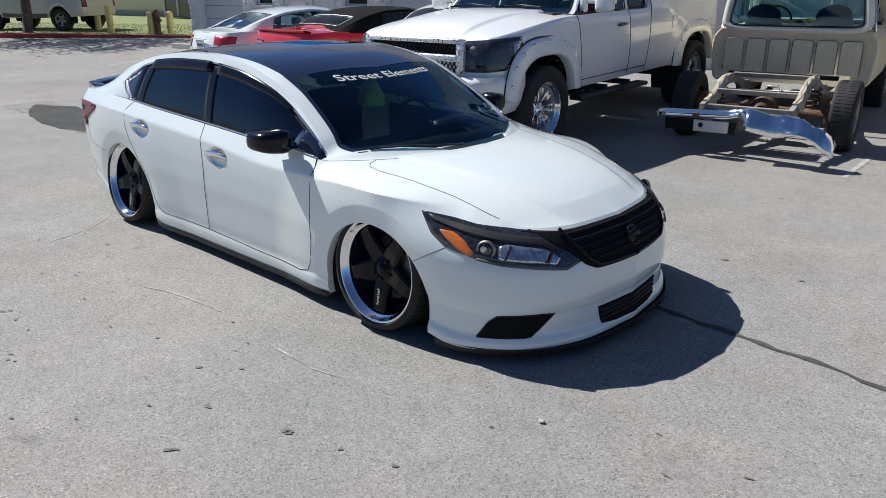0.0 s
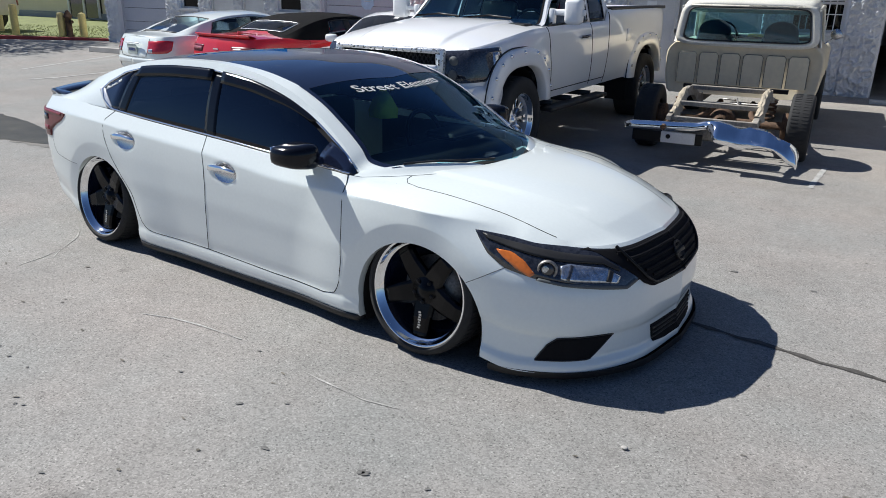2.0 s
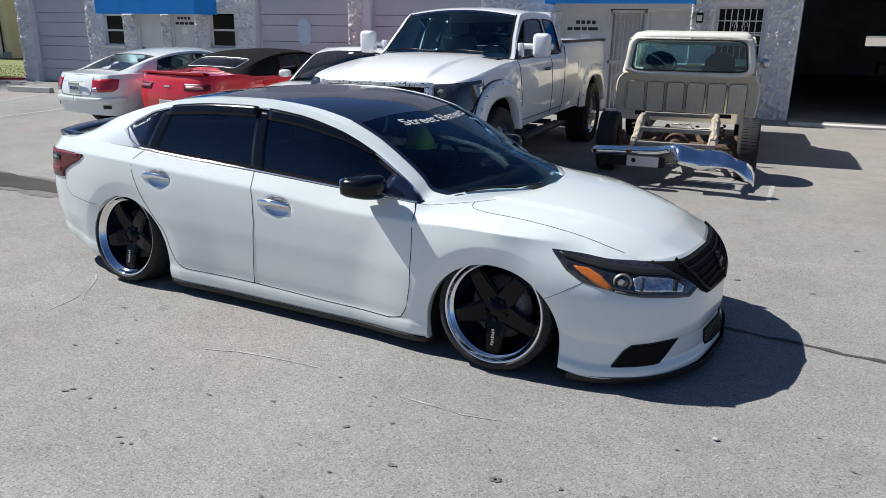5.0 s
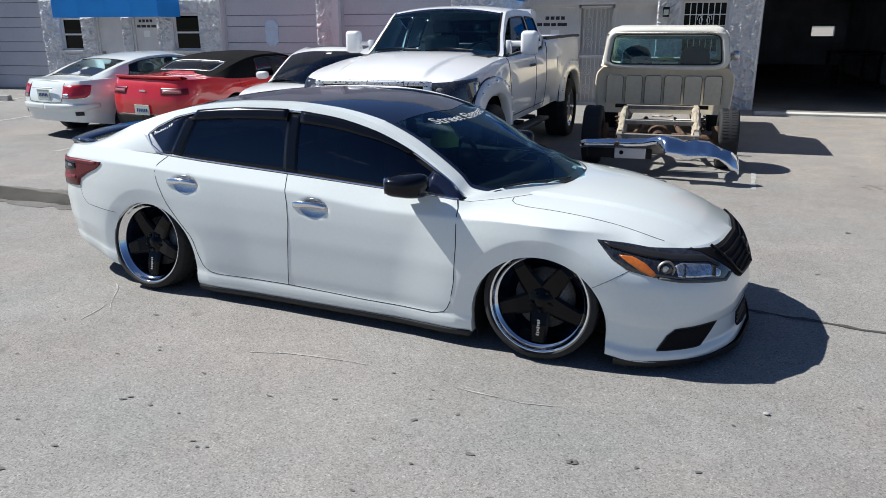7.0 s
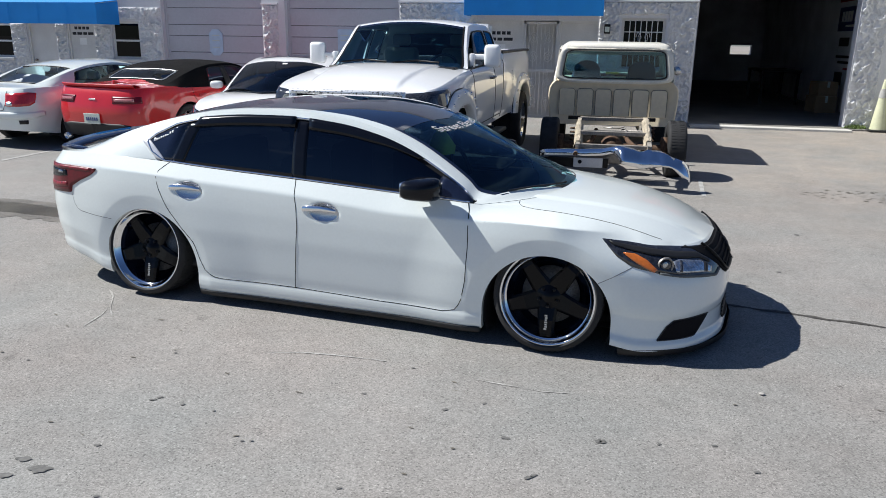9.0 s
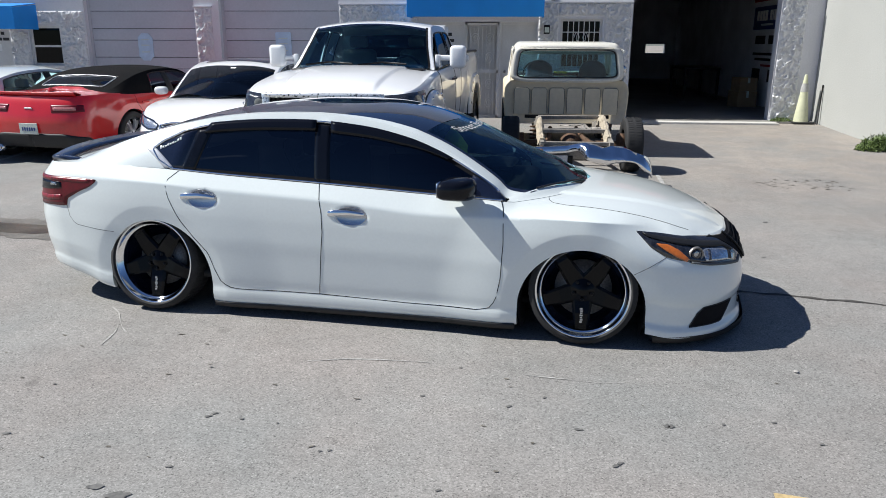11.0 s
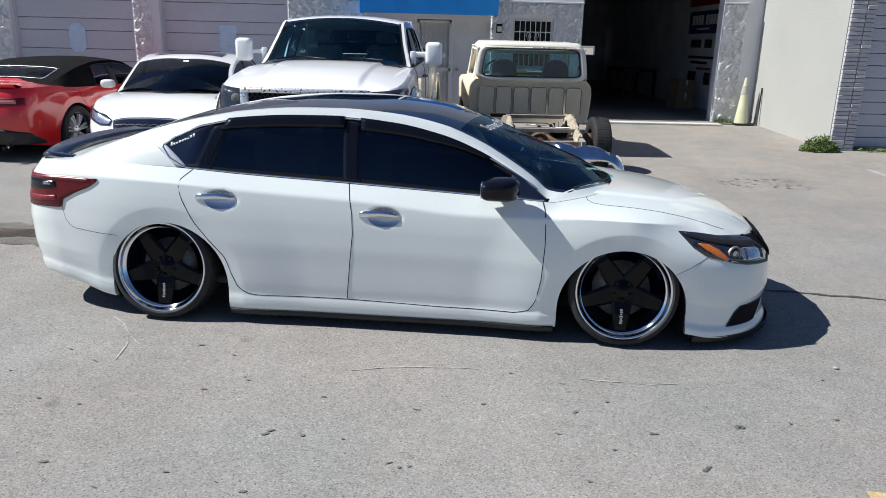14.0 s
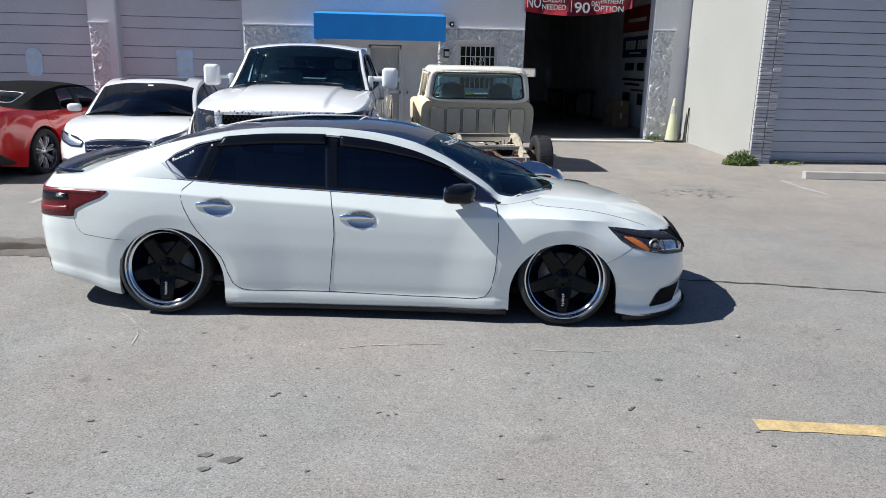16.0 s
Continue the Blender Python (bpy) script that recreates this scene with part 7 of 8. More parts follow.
# ---- parked cars ----
def car_shell(sx, half, sz, lift, arch_r, wheel_z, deck_up=0.0, tail_rake=0.05, nose_rake=0.10, top=1.0, back=None):
    """The saloon's lines stretched to another car's length, width and height."""
    wy = half / 0.912
    z = lambda v: v * sz + lift
    plan = [(-2.46, 0), (-2.44, 0.36), (-2.39, 0.64), (-2.27, 0.79), (-2.05, 0.865), (-1.4, 0.905), (-0.6, 0.912), (0.4, 0.912), (1.1, 0.908), (1.6, 0.888), (1.9, 0.835), (2.12, 0.735), (2.265, 0.565), (2.36, 0.34), (2.40, 0)]
    low = [(-2.46, 0.25), (-2.2, 0.22), (-1.7, 0.14), (0.0, 0.12), (1.75, 0.13), (2.40, 0.15)]
    edge = [(-2.46, 0.94 + deck_up), (-2.2, 0.955 + deck_up), (-1.8, 0.96 + deck_up * 0.8), (-1.35, 0.945), (-0.85, 0.915), (-0.25, 0.888), (0.5, 0.85), (0.86, 0.832), (1.1, 0.828), (1.3, 0.822), (1.6, 0.798), (1.85, 0.757), (2.05, 0.708), (2.2, 0.675), (2.40, 0.655)]
    centre = [(-2.46, 0.94 + deck_up), (-2.3, 0.97 + deck_up), (-2.0, 0.985 + deck_up), (-1.85, 1.01 + deck_up), (-1.6, 1.10), (-1.25, 1.235), (-0.9, 1.318), (-0.5, 1.355), (-0.1, 1.358), (0.2, 1.335), (0.5, 1.262), (0.85, 1.147), (1.15, 1.015), (1.40, 0.892), (1.6, 0.88), (2.40, 0.62)]
    drip = [(-2.0, 0.62, 0.97 + deck_up * 0.8), (-1.8, 0.665, 1.02), (-1.54, 0.70, 1.11), (-1.18, 0.71, 1.215), (-0.868, 0.70, 1.28), (-0.594, 0.695, 1.302), (-0.324, 0.69, 1.308), (0.012, 0.69, 1.276), (0.313, 0.70, 1.205), (0.515, 0.71, 1.118), (0.70, 0.735, 1.01), (0.86, 0.765, 0.90), (0.93, 0.785, 0.842), (1.08, 0.70, 0.848), (1.2, 0.60, 0.860), (1.3, 0.45, 0.872), (1.37, 0.25, 0.882), (1.40, 0.0, 0.888)]
    hood = [(0.8, 0.86), (1.0, 0.868), (1.2, 0.875), (1.4, 0.88), (1.6, 0.866), (1.78, 0.836), (1.95, 0.79), (2.1, 0.73), (2.19, 0.685), (2.235, 0.657)]
    inset = [(0, 0.05), (0.1, 0.03), (0.42, 0.004), (0.6, 0.0), (0.74, 0.012), (0.82, 0.022), (0.92, 0.04), (1.0, 0.068)]
    f = lambda pts: [(a * sx, z(b)) for a, b in pts]
    t = lambda v: 0.945 + (v - 0.945) * top if v > 0.945 else v
    centre, drip = [(a, t(b)) for a, b in centre], [(a, b, t(c)) for a, b, c in drip]
    if back:
        # a shorter, more upright roof tail
        centre = [(a, b) for a, b, c, d in back] + [q for q in centre if q[0] > back[-1][0] + 0.05]
        drip = [(a, c, d) for a, b, c, d in back] + [q for q in drip if q[0] > back[-1][0] + 0.05]
    return Shell([(a * sx, b * wy) for a, b in plan], f(low), f(edge), f(centre), [(a * sx, b * wy, z(c)) for a, b, c in drip], inset,
                 [(1.388 * sx, wheel_z, arch_r), (-1.37 * sx, wheel_z, arch_r)], nose_rake * 0.9, tail_rake, 0.018, f(hood)), z


def parked_car(name, label, paint, sx, half, sz, lift, wheel_r, deck_up=0.0, roof_paint=None, glass_mat=None, rail_paint=None, top=1.0, back=None, rb=-1.15, rs=-1.84, rv=0.16, post=(-1.18, -1.30), back_glass=None, cloth=None):
    sh, z = car_shell(sx, half, sz, lift, wheel_r + 0.045, wheel_r, deck_up, top=top, back=back)
    g = glass_mat or DARK_GLASS
    rail = rail_paint or paint
    car = group_of(name, label=label, category="car")
    part("body", sh.lower(None, 220, 22), paint, car)
    part("hood", sh.bonnet_mesh(sh.bonnet(0.90 * sx, 0.62 * half / 0.912, 2.3), 50, 18), paint, car)
    part("trunk_lid", sh.deck(-2.4599 * sx, -1.5 * sx, 40, 14, 3.0), paint, car)
    wheel_well(sh, half - 0.01, car)
    part("roof", sh.strip(sh.roof, lambda v: rb * sx, lambda v: (0.30 + 0.1 * v) * sx, 0.0, 1.0, 50, 12), roof_paint or paint, car)
    both("roof_rail", sh.half_strip(sh.house, -1.98 * sx, 0.93 * sx, 0.84, 1.0, 60, 3), rail, car)
    both("screen_pillar", sh.half_strip(sh.roof, 0.30 * sx, 0.93 * sx, 0.0, 0.06, 30, 3), paint, car)
    both("rear_screen_pillar", sh.half_strip(sh.roof, -1.98 * sx, rb * sx, 0.0, rv, 30, 3), rail, car)
    part("windscreen", sh.strip(sh.roof, lambda v: (0.30 + 0.1 * v) * sx, lambda v: (0.95 + 0.445 * (1 - (1 - v) ** 1.7)) * sx, 0.06, 1.0, 30, 14), g, car)
    part("rear_screen", sh.strip(sh.roof, rs * sx, rb * sx, rv, 1.0, 30, 12), back_glass or g, car, "tinted rear screen")
    if rs > -1.7:
        part("screen_surround", sh.strip(sh.roof, -1.98 * sx, rs * sx, rv, 1.0, 20, 12), rail, car)
    for edge_x in (rs, rb):
        part("screen_seal", tube([(sh.roof(edge_x * sx, v, 0.004).x, s * sh.roof(edge_x * sx, v).y, sh.roof(edge_x * sx, v, 0.004).z) for s, v in [(1, rv + (1 - rv) * k / 12) for k in range(13)] + [(-1, 1 - (1 - rv) * k / 12) for k in range(1, 13)]], 0.009, 5), BLACK_PLASTIC, car)
    both("rear_pillar", patch(sh.house, [(-1.98 * sx, 0.86), (post[0] * sx, 0.86)], [(-1.98 * sx, 0.0), (post[1] * sx, 0.0)], 24, 8, 0.0, 0.0), rail, car)
    both("centre_pillar", patch(sh.house, [(-0.30 * sx, 0.85), (-0.16 * sx, 0.85)], [(-0.28 * sx, 0.0), (-0.12 * sx, 0.0)], 4, 8, 0.003, 0.02), BLACK_PLASTIC, car)
    both("front_window", patch(sh.house, [(-0.16 * sx, 0.85), (0.3 * sx, 0.85), (0.82 * sx, 0.8)], [(-0.13 * sx, 0.04), (0.4 * sx, 0.04), (0.89 * sx, 0.04)], 18, 8, 0.0, 0.0), g, car)
    both("rear_window", patch(sh.house, [((post[0] + 0.03) * sx, 0.83), (-0.5 * sx, 0.85), (-0.30 * sx, 0.85)], [((post[1] + 0.04) * sx, 0.08), (-0.5 * sx, 0.04), (-0.28 * sx, 0.04)], 18, 8, 0.0, 0.0), g, car)
    both("window_seal", tube([sh.house(a * sx, b, 0.004) for a, b in resample([(0.90, 0.02), (0.3, 0.02), (-0.5, 0.02), (post[1] + 0.02, 0.06), (post[0], 0.85), (-0.5, 0.87), (0.3, 0.87), (0.85, 0.87)], 70)], 0.008, 5), BLACK_PLASTIC, car)
    for gp in ([(-0.22, 0.88), (-0.2, 0.6), (-0.23, 0.24)], [(0.90, 0.83), (0.92, 0.6), (0.87, 0.28)], [(-1.2, 0.92), (-1.22, 0.8), (-1.05, 0.55)]):
        seam(sh, [(a * sx, z(b)) for a, b in gp], car, "door_gap", 0.004)
    for x, zz in ((-1.0, 0.80), (-0.03, 0.77)):
        both("door_handle", tube([sh.side((x - 0.09) * sx, z(zz), 0.006), sh.side((x - 0.05) * sx, z(zz), 0.03), sh.side((x + 0.05) * sx, z(zz), 0.03), sh.side((x + 0.09) * sx, z(zz), 0.006)], 0.013, 8), paint, car)
    cap = bmesh.new()
    bmesh.ops.create_uvsphere(cap, u_segments=18, v_segments=12, radius=1)
    for v in cap.verts:
        q = [math.copysign(abs(c) ** 0.65, c) for c in v.co]
        v.co = (0.70 * sx + 0.07 * q[0], half + 0.09 + 0.10 * q[1], z(0.93) + 0.062 * q[2])
    both("door_mirror", cap, paint, car)
    for s in (1, -1):
        part("front_seat", join(box((-0.35, s * 0.36 - 0.24, z(0.35)), (0.2, s * 0.36 + 0.24, z(0.5)), 0.05), box((-0.50, s * 0.36 - 0.23, z(0.45)), (-0.33, s * 0.36 + 0.23, z(0.95)), 0.06), box((-0.48, s * 0.36 - 0.12, z(0.97)), (-0.38, s * 0.36 + 0.12, z(1.13)), 0.04)), cloth or SEAT, car)
    part("parcel_shelf", box((-1.75 * sx, -0.6, z(0.93)), (-1.2 * sx, 0.6, z(0.945))), cloth or GREY_SEAT, car, smooth=False)
    part("rear_seat", box((-1.45, -0.58, z(0.4)), (-1.2, 0.58, z(0.92)), 0.06), cloth or SEAT, car)
    part("dashboard", box((0.55, -0.70, z(0.6)), (1.05, 0.70, z(0.83)), 0.06, 3), SEAT, car)
    part("underbody", box((-2.0 * sx, -half + 0.15, 0.26), (2.0 * sx, half - 0.15, 0.34)), DARK_INNER, car, smooth=False)
    return car, sh, z


def plate_on(car, x, zc, y=0.0, face=-1):
    plate = part("number_plate", box((x - 0.006, y - 0.155, zc - 0.078), (x + 0.006, y + 0.155, zc + 0.078), 0.004), PLATE, car, "number plate with dark characters", smooth=False)
    for k in range(6):
        part("plate_bar", box((x + face * 0.009 - 0.002, y - 0.115 + k * 0.04, zc - 0.028), (x + face * 0.009 + 0.002, y - 0.095 + k * 0.04, zc + 0.022)), BLUE_SIGN, plate, smooth=False)


def white_compact():
    car, sh, z = parked_car("compact_saloon", "white compact saloon seen from its tail, red lamps", WHITE_PAINT, 0.915, 0.855, 0.90, 0.095, 0.30, glass_mat=PALE_GLASS, top=0.96, cloth=PALE_CLOTH)
    B, S = sh.s_back, sh.s_at
    k = 0.915
    both("tail_lamp", patch(sh.wall, [(S(-2.08 * k), 0.885), (S(-2.2 * k), 0.90), (B(0.62), 0.895), (B(0.43), 0.885)], [(S(-2.14 * k), 0.74), (S(-2.22 * k), 0.70), (B(0.66), 0.69), (B(0.45), 0.695)], 24, 6, 0.008, 0.02), LAMP_BRIGHT, car, "bright red tail lamp")
    both("reverse_lens", patch(sh.wall, [(B(0.56), 0.76), (B(0.46), 0.76)], [(B(0.57), 0.705), (B(0.47), 0.705)], 6, 3, 0.012, 0.006), LAMP_CLEAR, car)
    xr = sh.wall(0.0, 0.72).x
    plate_on(car, sh.wall(0.0, 0.745).x - 0.014, 0.745)
    part("trunk_trim", box((xr - 0.022, -0.26, 0.84), (xr + 0.01, 0.26, 0.86), 0.006), TRUCK_WHITE, car)
    for gp in ([(0.44, 0.92), (0.44, 0.72), (0.40, 0.63), (0.2, 0.62), (0.0, 0.62)],):
        both("trunk_gap", tube([sh.wall(B(a), b, 0.001) for a, b in resample(gp, 40)], 0.004, 5), DARK_INNER, car)
    both("bumper_shelf", patch(sh.wall, [(S(-2.0 * k), 0.60), (S(-2.2 * k), 0.60), (B(0.5), 0.60), (B(0.0), 0.60)], [(S(-2.0 * k), 0.54), (S(-2.2 * k), 0.50), (B(0.5), 0.50), (B(0.0), 0.50)], 30, 4, 0.025, 0.04), WHITE_PAINT, car, "projecting white rear bumper")
    both("bumper_mark", patch(sh.wall, [(B(0.74), 0.48), (B(0.64), 0.48)], [(B(0.74), 0.42), (B(0.64), 0.42)], 4, 3, 0.010, 0.006), BLACK_PLASTIC, car)

    def wheels(thing, m):
        spoke_wheel("wheel", 0.30, 0.19, 0.19, 7, thing, m, lip=STEEL, face=STEEL, deep=0.04, thick=0.05, label="small alloy wheel")
    set_wheels(car, (1.27, -1.254), 0.745, 0.30, wheels)
    return car


def red_convertible():
    car, sh, z = parked_car("convertible", "bright red convertible with black canvas top up", RED_PAINT, 0.99, 0.945, 0.97, 0.055, 0.355, deck_up=0.045, roof_paint=CLOTH_TOP, rail_paint=CLOTH_TOP, rb=-1.12, rs=-1.50, rv=0.22, post=(-0.66, -0.74), back_glass=BLUE_GLASS,
                             back=[(-2.46, 0.985, 0.60, 0.97), (-2.0, 1.02, 0.64, 1.0), (-1.66, 1.03, 0.68, 1.01), (-1.5, 1.075, 0.70, 1.045), (-1.15, 1.195, 0.71, 1.155), (-0.8, 1.275, 0.705, 1.235), (-0.4, 1.315, 0.70, 1.272), (0.0, 1.31, 0.69, 1.262), (0.2, 1.29, 0.69, 1.235)])
    B, S = sh.s_back, sh.s_at
    k = 0.99
    both("tail_lamp", patch(sh.wall, [(S(-2.26 * k), 0.90), (B(0.70), 0.905), (B(0.36), 0.905)], [(S(-2.26 * k), 0.81), (B(0.70), 0.80), (B(0.38), 0.80)], 20, 5, 0.006, 0.02), LAMP_RED, car, "smoked tail lamp in a red surround")
    both("tail_lamp_band", patch(sh.wall, [(B(0.74), 0.875), (B(0.40), 0.875)], [(B(0.74), 0.83), (B(0.41), 0.83)], 12, 3, 0.010, 0.004), LAMP_PINK, car)
    frame_line = [sh.roof(a * k, v, 0.006) for a, v in resample([(-1.5, 1.0), (-1.5, 0.3), (-1.46, 0.23), (-1.16, 0.23), (-1.12, 0.3), (-1.12, 1.0)], 50)]
    both("window_border", tube(frame_line, 0.008, 5), CHROME_SPOKE, car, "pale rear window border")
    xr = sh.wall(0.0, 0.55).x
    both("rear_valance", patch(sh.wall, [(S(-2.05 * k), 0.32), (S(-2.25 * k), 0.44), (B(0.5), 0.50), (B(0.0), 0.50)], [(S(-2.0 * k), 0.275), (S(-2.25 * k), 0.28), (B(0.5), 0.29), (B(0.0), 0.30)], 30, 6, 0.008, 0.03), BLACK_PLASTIC, car, "black lower valance")
    plate_on(car, xr - 0.02, 0.57)
    both("exhaust_tip", join(lathe([(0.045, -0.10), (0.05, 0.0), (0.042, 0.0), (0.040, -0.10)], 20)), CHROME, car)
    for ob in [o for o in car.children if o.name.startswith("exhaust_tip")]:
        s = 1 if not ob.name.endswith(".001") else -1
        ob.matrix_local = Matrix.Translation((-2.40, 0.62 * s, 0.27)) @ Matrix.Rotation(math.pi / 2, 4, "Z")
    badge = prism([(-0.07, 0.845), (0.07, 0.845), (0.06, 0.87), (-0.06, 0.87)], sh.wall(0, 0.86).x - 0.012, sh.wall(0, 0.86).x, "x", 0.003)
    part("badge", badge, CHROME, car, smooth=False)
    lip = bmesh.new()
    rows = []
    for i in range(31):
        y = -0.70 + 1.4 * i / 30
        x = sh.wall(B(abs(y)), z(0.98)).x
        zc = sh.edge(-2.3) + 0.015
        rows.append([lip.verts.new(q) for q in ((x + 0.14, y, zc + 0.005), (x + 0.02, y, zc + 0.04), (x - 0.02, y, zc + 0.045), (x - 0.015, y, zc + 0.02), (x + 0.05, y, zc - 0.03))])
    for a, b in zip(rows, rows[1:]):
        for j in range(5):
            lip.faces.new((a[j], a[(j + 1) % 5], b[(j + 1) % 5], b[j]))
    bmesh.ops.recalc_face_normals(lip, faces=lip.faces)
    part("lip_spoiler", lip, RED_PAINT, car)
    fin = prism([(-1.95, z(1.02)), (-1.80, z(1.04)), (-1.93, z(1.085))], -0.012, 0.012, "y", 0.003)
    part("aerial_fin", fin, RED_PAINT, car)

    def wheels(thing, m):
        spoke_wheel("wheel", 0.355, 0.265, 0.26, 7, thing, m, lip=BLACK_GLOSS, face=CHROME_SPOKE, deep=0.04, thick=0.022, double=True, label="silver and black twin-spoke wheel")
    set_wheels(car, (1.374, -1.356), 0.825, 0.355, wheels)
    return car


def white_sports_saloon():
    car, sh, z = parked_car("sports_saloon", "white sports saloon facing out, dark mesh grille", TRUCK_WHITE, 1.07, 0.93, 0.99, 0.085, 0.335, glass_mat=SPORT_GLASS)
    F, S = sh.s_front, sh.s_at
    k = 1.07
    both("headlamp", patch(sh.wall, [(S(1.80 * k), 0.815), (S(2.0 * k), 0.79), (F(0.62), 0.74), (F(0.50), 0.70)], [(S(1.86 * k), 0.775), (S(2.0 * k), 0.70), (F(0.66), 0.64), (F(0.50), 0.645)], 24, 6, 0.006, 0.02), LAMP_CLEAR, car, "clear swept headlamp")
    both("headlamp_border", tube([sh.wall(a, b, 0.008) for a, b in resample([(S(1.80 * k), 0.815), (S(2.0 * k), 0.79), (F(0.62), 0.74), (F(0.50), 0.70), (F(0.50), 0.645), (F(0.66), 0.64), (S(2.0 * k), 0.70), (S(1.86 * k), 0.775), (S(1.80 * k), 0.815)], 60)], 0.012, 5), BLACK_GLOSS, car)
    gt, gb = [(F(0.46), 0.70), (F(0.3), 0.725), (F(0.0), 0.735)], [(F(0.36), 0.50), (F(0.25), 0.455), (F(0.0), 0.44)]
    both("grille", patch(sh.wall, gt, gb, 20, 8, 0.006, 0.02), BLACK_GLOSS, car, "dark mesh grille")
    both("grille_frame", tube([sh.wall(a, b, 0.010) for a, b in resample(gt[::-1] + gb, 50)], 0.014, 6), CHROME, car, "chrome grille frame")
    for q in (0.25, 0.45, 0.65, 0.85):
        ln = [(a[0] * (1 - q) + b[0] * q, a[1] * (1 - q) + b[1] * q) for a, b in zip(resample(gt, 16), resample(gb, 16))]
        both("grille_bar", tube([sh.wall(a, b + 0.008 * math.sin(i * 2.2), 0.011) for i, (a, b) in enumerate(ln)], 0.005, 5), STEEL, car)
    xf = sh.wall(1.0, 0.60).x
    part("badge", tube([(xf + 0.016, 0.085 * math.cos(a * math.tau / 24), 0.60 + 0.045 * math.sin(a * math.tau / 24)) for a in range(24)], 0.009, 6, True), CHROME, car)
    both("side_intake", patch(sh.wall, [(S(2.05 * k), 0.46), (F(0.62), 0.47)], [(S(2.05 * k), 0.30), (F(0.58), 0.30)], 10, 6, 0.005, 0.02), BLACK_PLASTIC, car)
    part("sunroof", sh.strip(sh.roof, -0.35, 0.12, 0.28, 1.0, 10, 10, 0.006), BLACK_GLOSS, car, "dark glass sunroof")
    part("cowl", box((0.98, -0.62, z(0.80)), (1.34, 0.62, z(0.845)), 0.02), BLACK_PLASTIC, car)
    part("permit", sh.half_strip(sh.roof, 0.50, 0.56, 0.86, 0.97, 2, 2, 0.003), PAPER, car, smooth=False)

    def wheels(thing, m):
        spoke_wheel("wheel", 0.335, 0.24, 0.235, 10, thing, m, lip=STEEL, face=STEEL, deep=0.05, thick=0.03, label="silver alloy wheel")
    set_wheels(car, (1.485, -1.466), 0.81, 0.335, wheels)
    return car


compact = white_compact()
compact.matrix_world = Matrix.Translation((-10.53, 10.85, 0.035)) @ Matrix.Rotation(radians(78.0), 4, "Z") @ Matrix.Rotation(radians(-1.8), 4, "Y")
roadster = red_convertible()
roadster.matrix_world = Matrix.Translation((-8.74, 11.1, 0.02)) @ Matrix.Rotation(radians(81.0), 4, "Z") @ Matrix.Rotation(radians(-1.8), 4, "Y")
sports = white_sports_saloon()
sports.matrix_world = Matrix.Translation((-6.66, 10.62, 0.015)) @ Matrix.Rotation(radians(-86.0), 4, "Z") @ Matrix.Rotation(radians(1.6), 4, "Y")

# ---- old pickup stripped to cab and chassis ----
def loop(zc, zh, half, n=40, power=5.0, taper=0.0, yc=0.0):
    """A rounded outline (y, z) about a middle height, narrower at the top by taper."""
    pts = []
    for k in range(n):
        a = k * math.tau / n
        c, s = math.cos(a), math.sin(a)
        y = math.copysign(abs(c) ** (2 / power), c)
        z = math.copysign(abs(s) ** (2 / power), s)
        pts.append((yc + y * (half - taper * (z + 1) / 2), zc + z * zh))
    return pts


def ring_plate(outer, inner, x0, x1, tilt=0.0):
    bm = bmesh.new()
    n = len(outer)
    rows = [[bm.verts.new((x + tilt * p[1], p[0], p[1])) for p in lp] for x, lp in ((x0, inner), (x0, outer), (x1, outer), (x1, inner))]
    for a, b in zip(rows, rows[1:] + rows[:1]):
        for k in range(n):
            bm.faces.new((a[k], a[(k + 1) % n], b[(k + 1) % n], b[k]))
    bmesh.ops.recalc_face_normals(bm, faces=bm.faces)
    return bm


def sheet(pts, x, tilt=0.0, thick=0.005):
    bm = bmesh.new()
    f = [bm.verts.new((x + tilt * p[1], p[0], p[1])) for p in pts]
    b = [bm.verts.new((x + thick + tilt * p[1], p[0], p[1])) for p in pts]
    bm.faces.new(f)
    bm.faces.new(b[::-1])
    for k in range(len(pts)):
        j = (k + 1) % len(pts)
        bm.faces.new((f[k], f[j], b[j], b[k]))
    bmesh.ops.recalc_face_normals(bm, faces=bm.faces)
    return bm


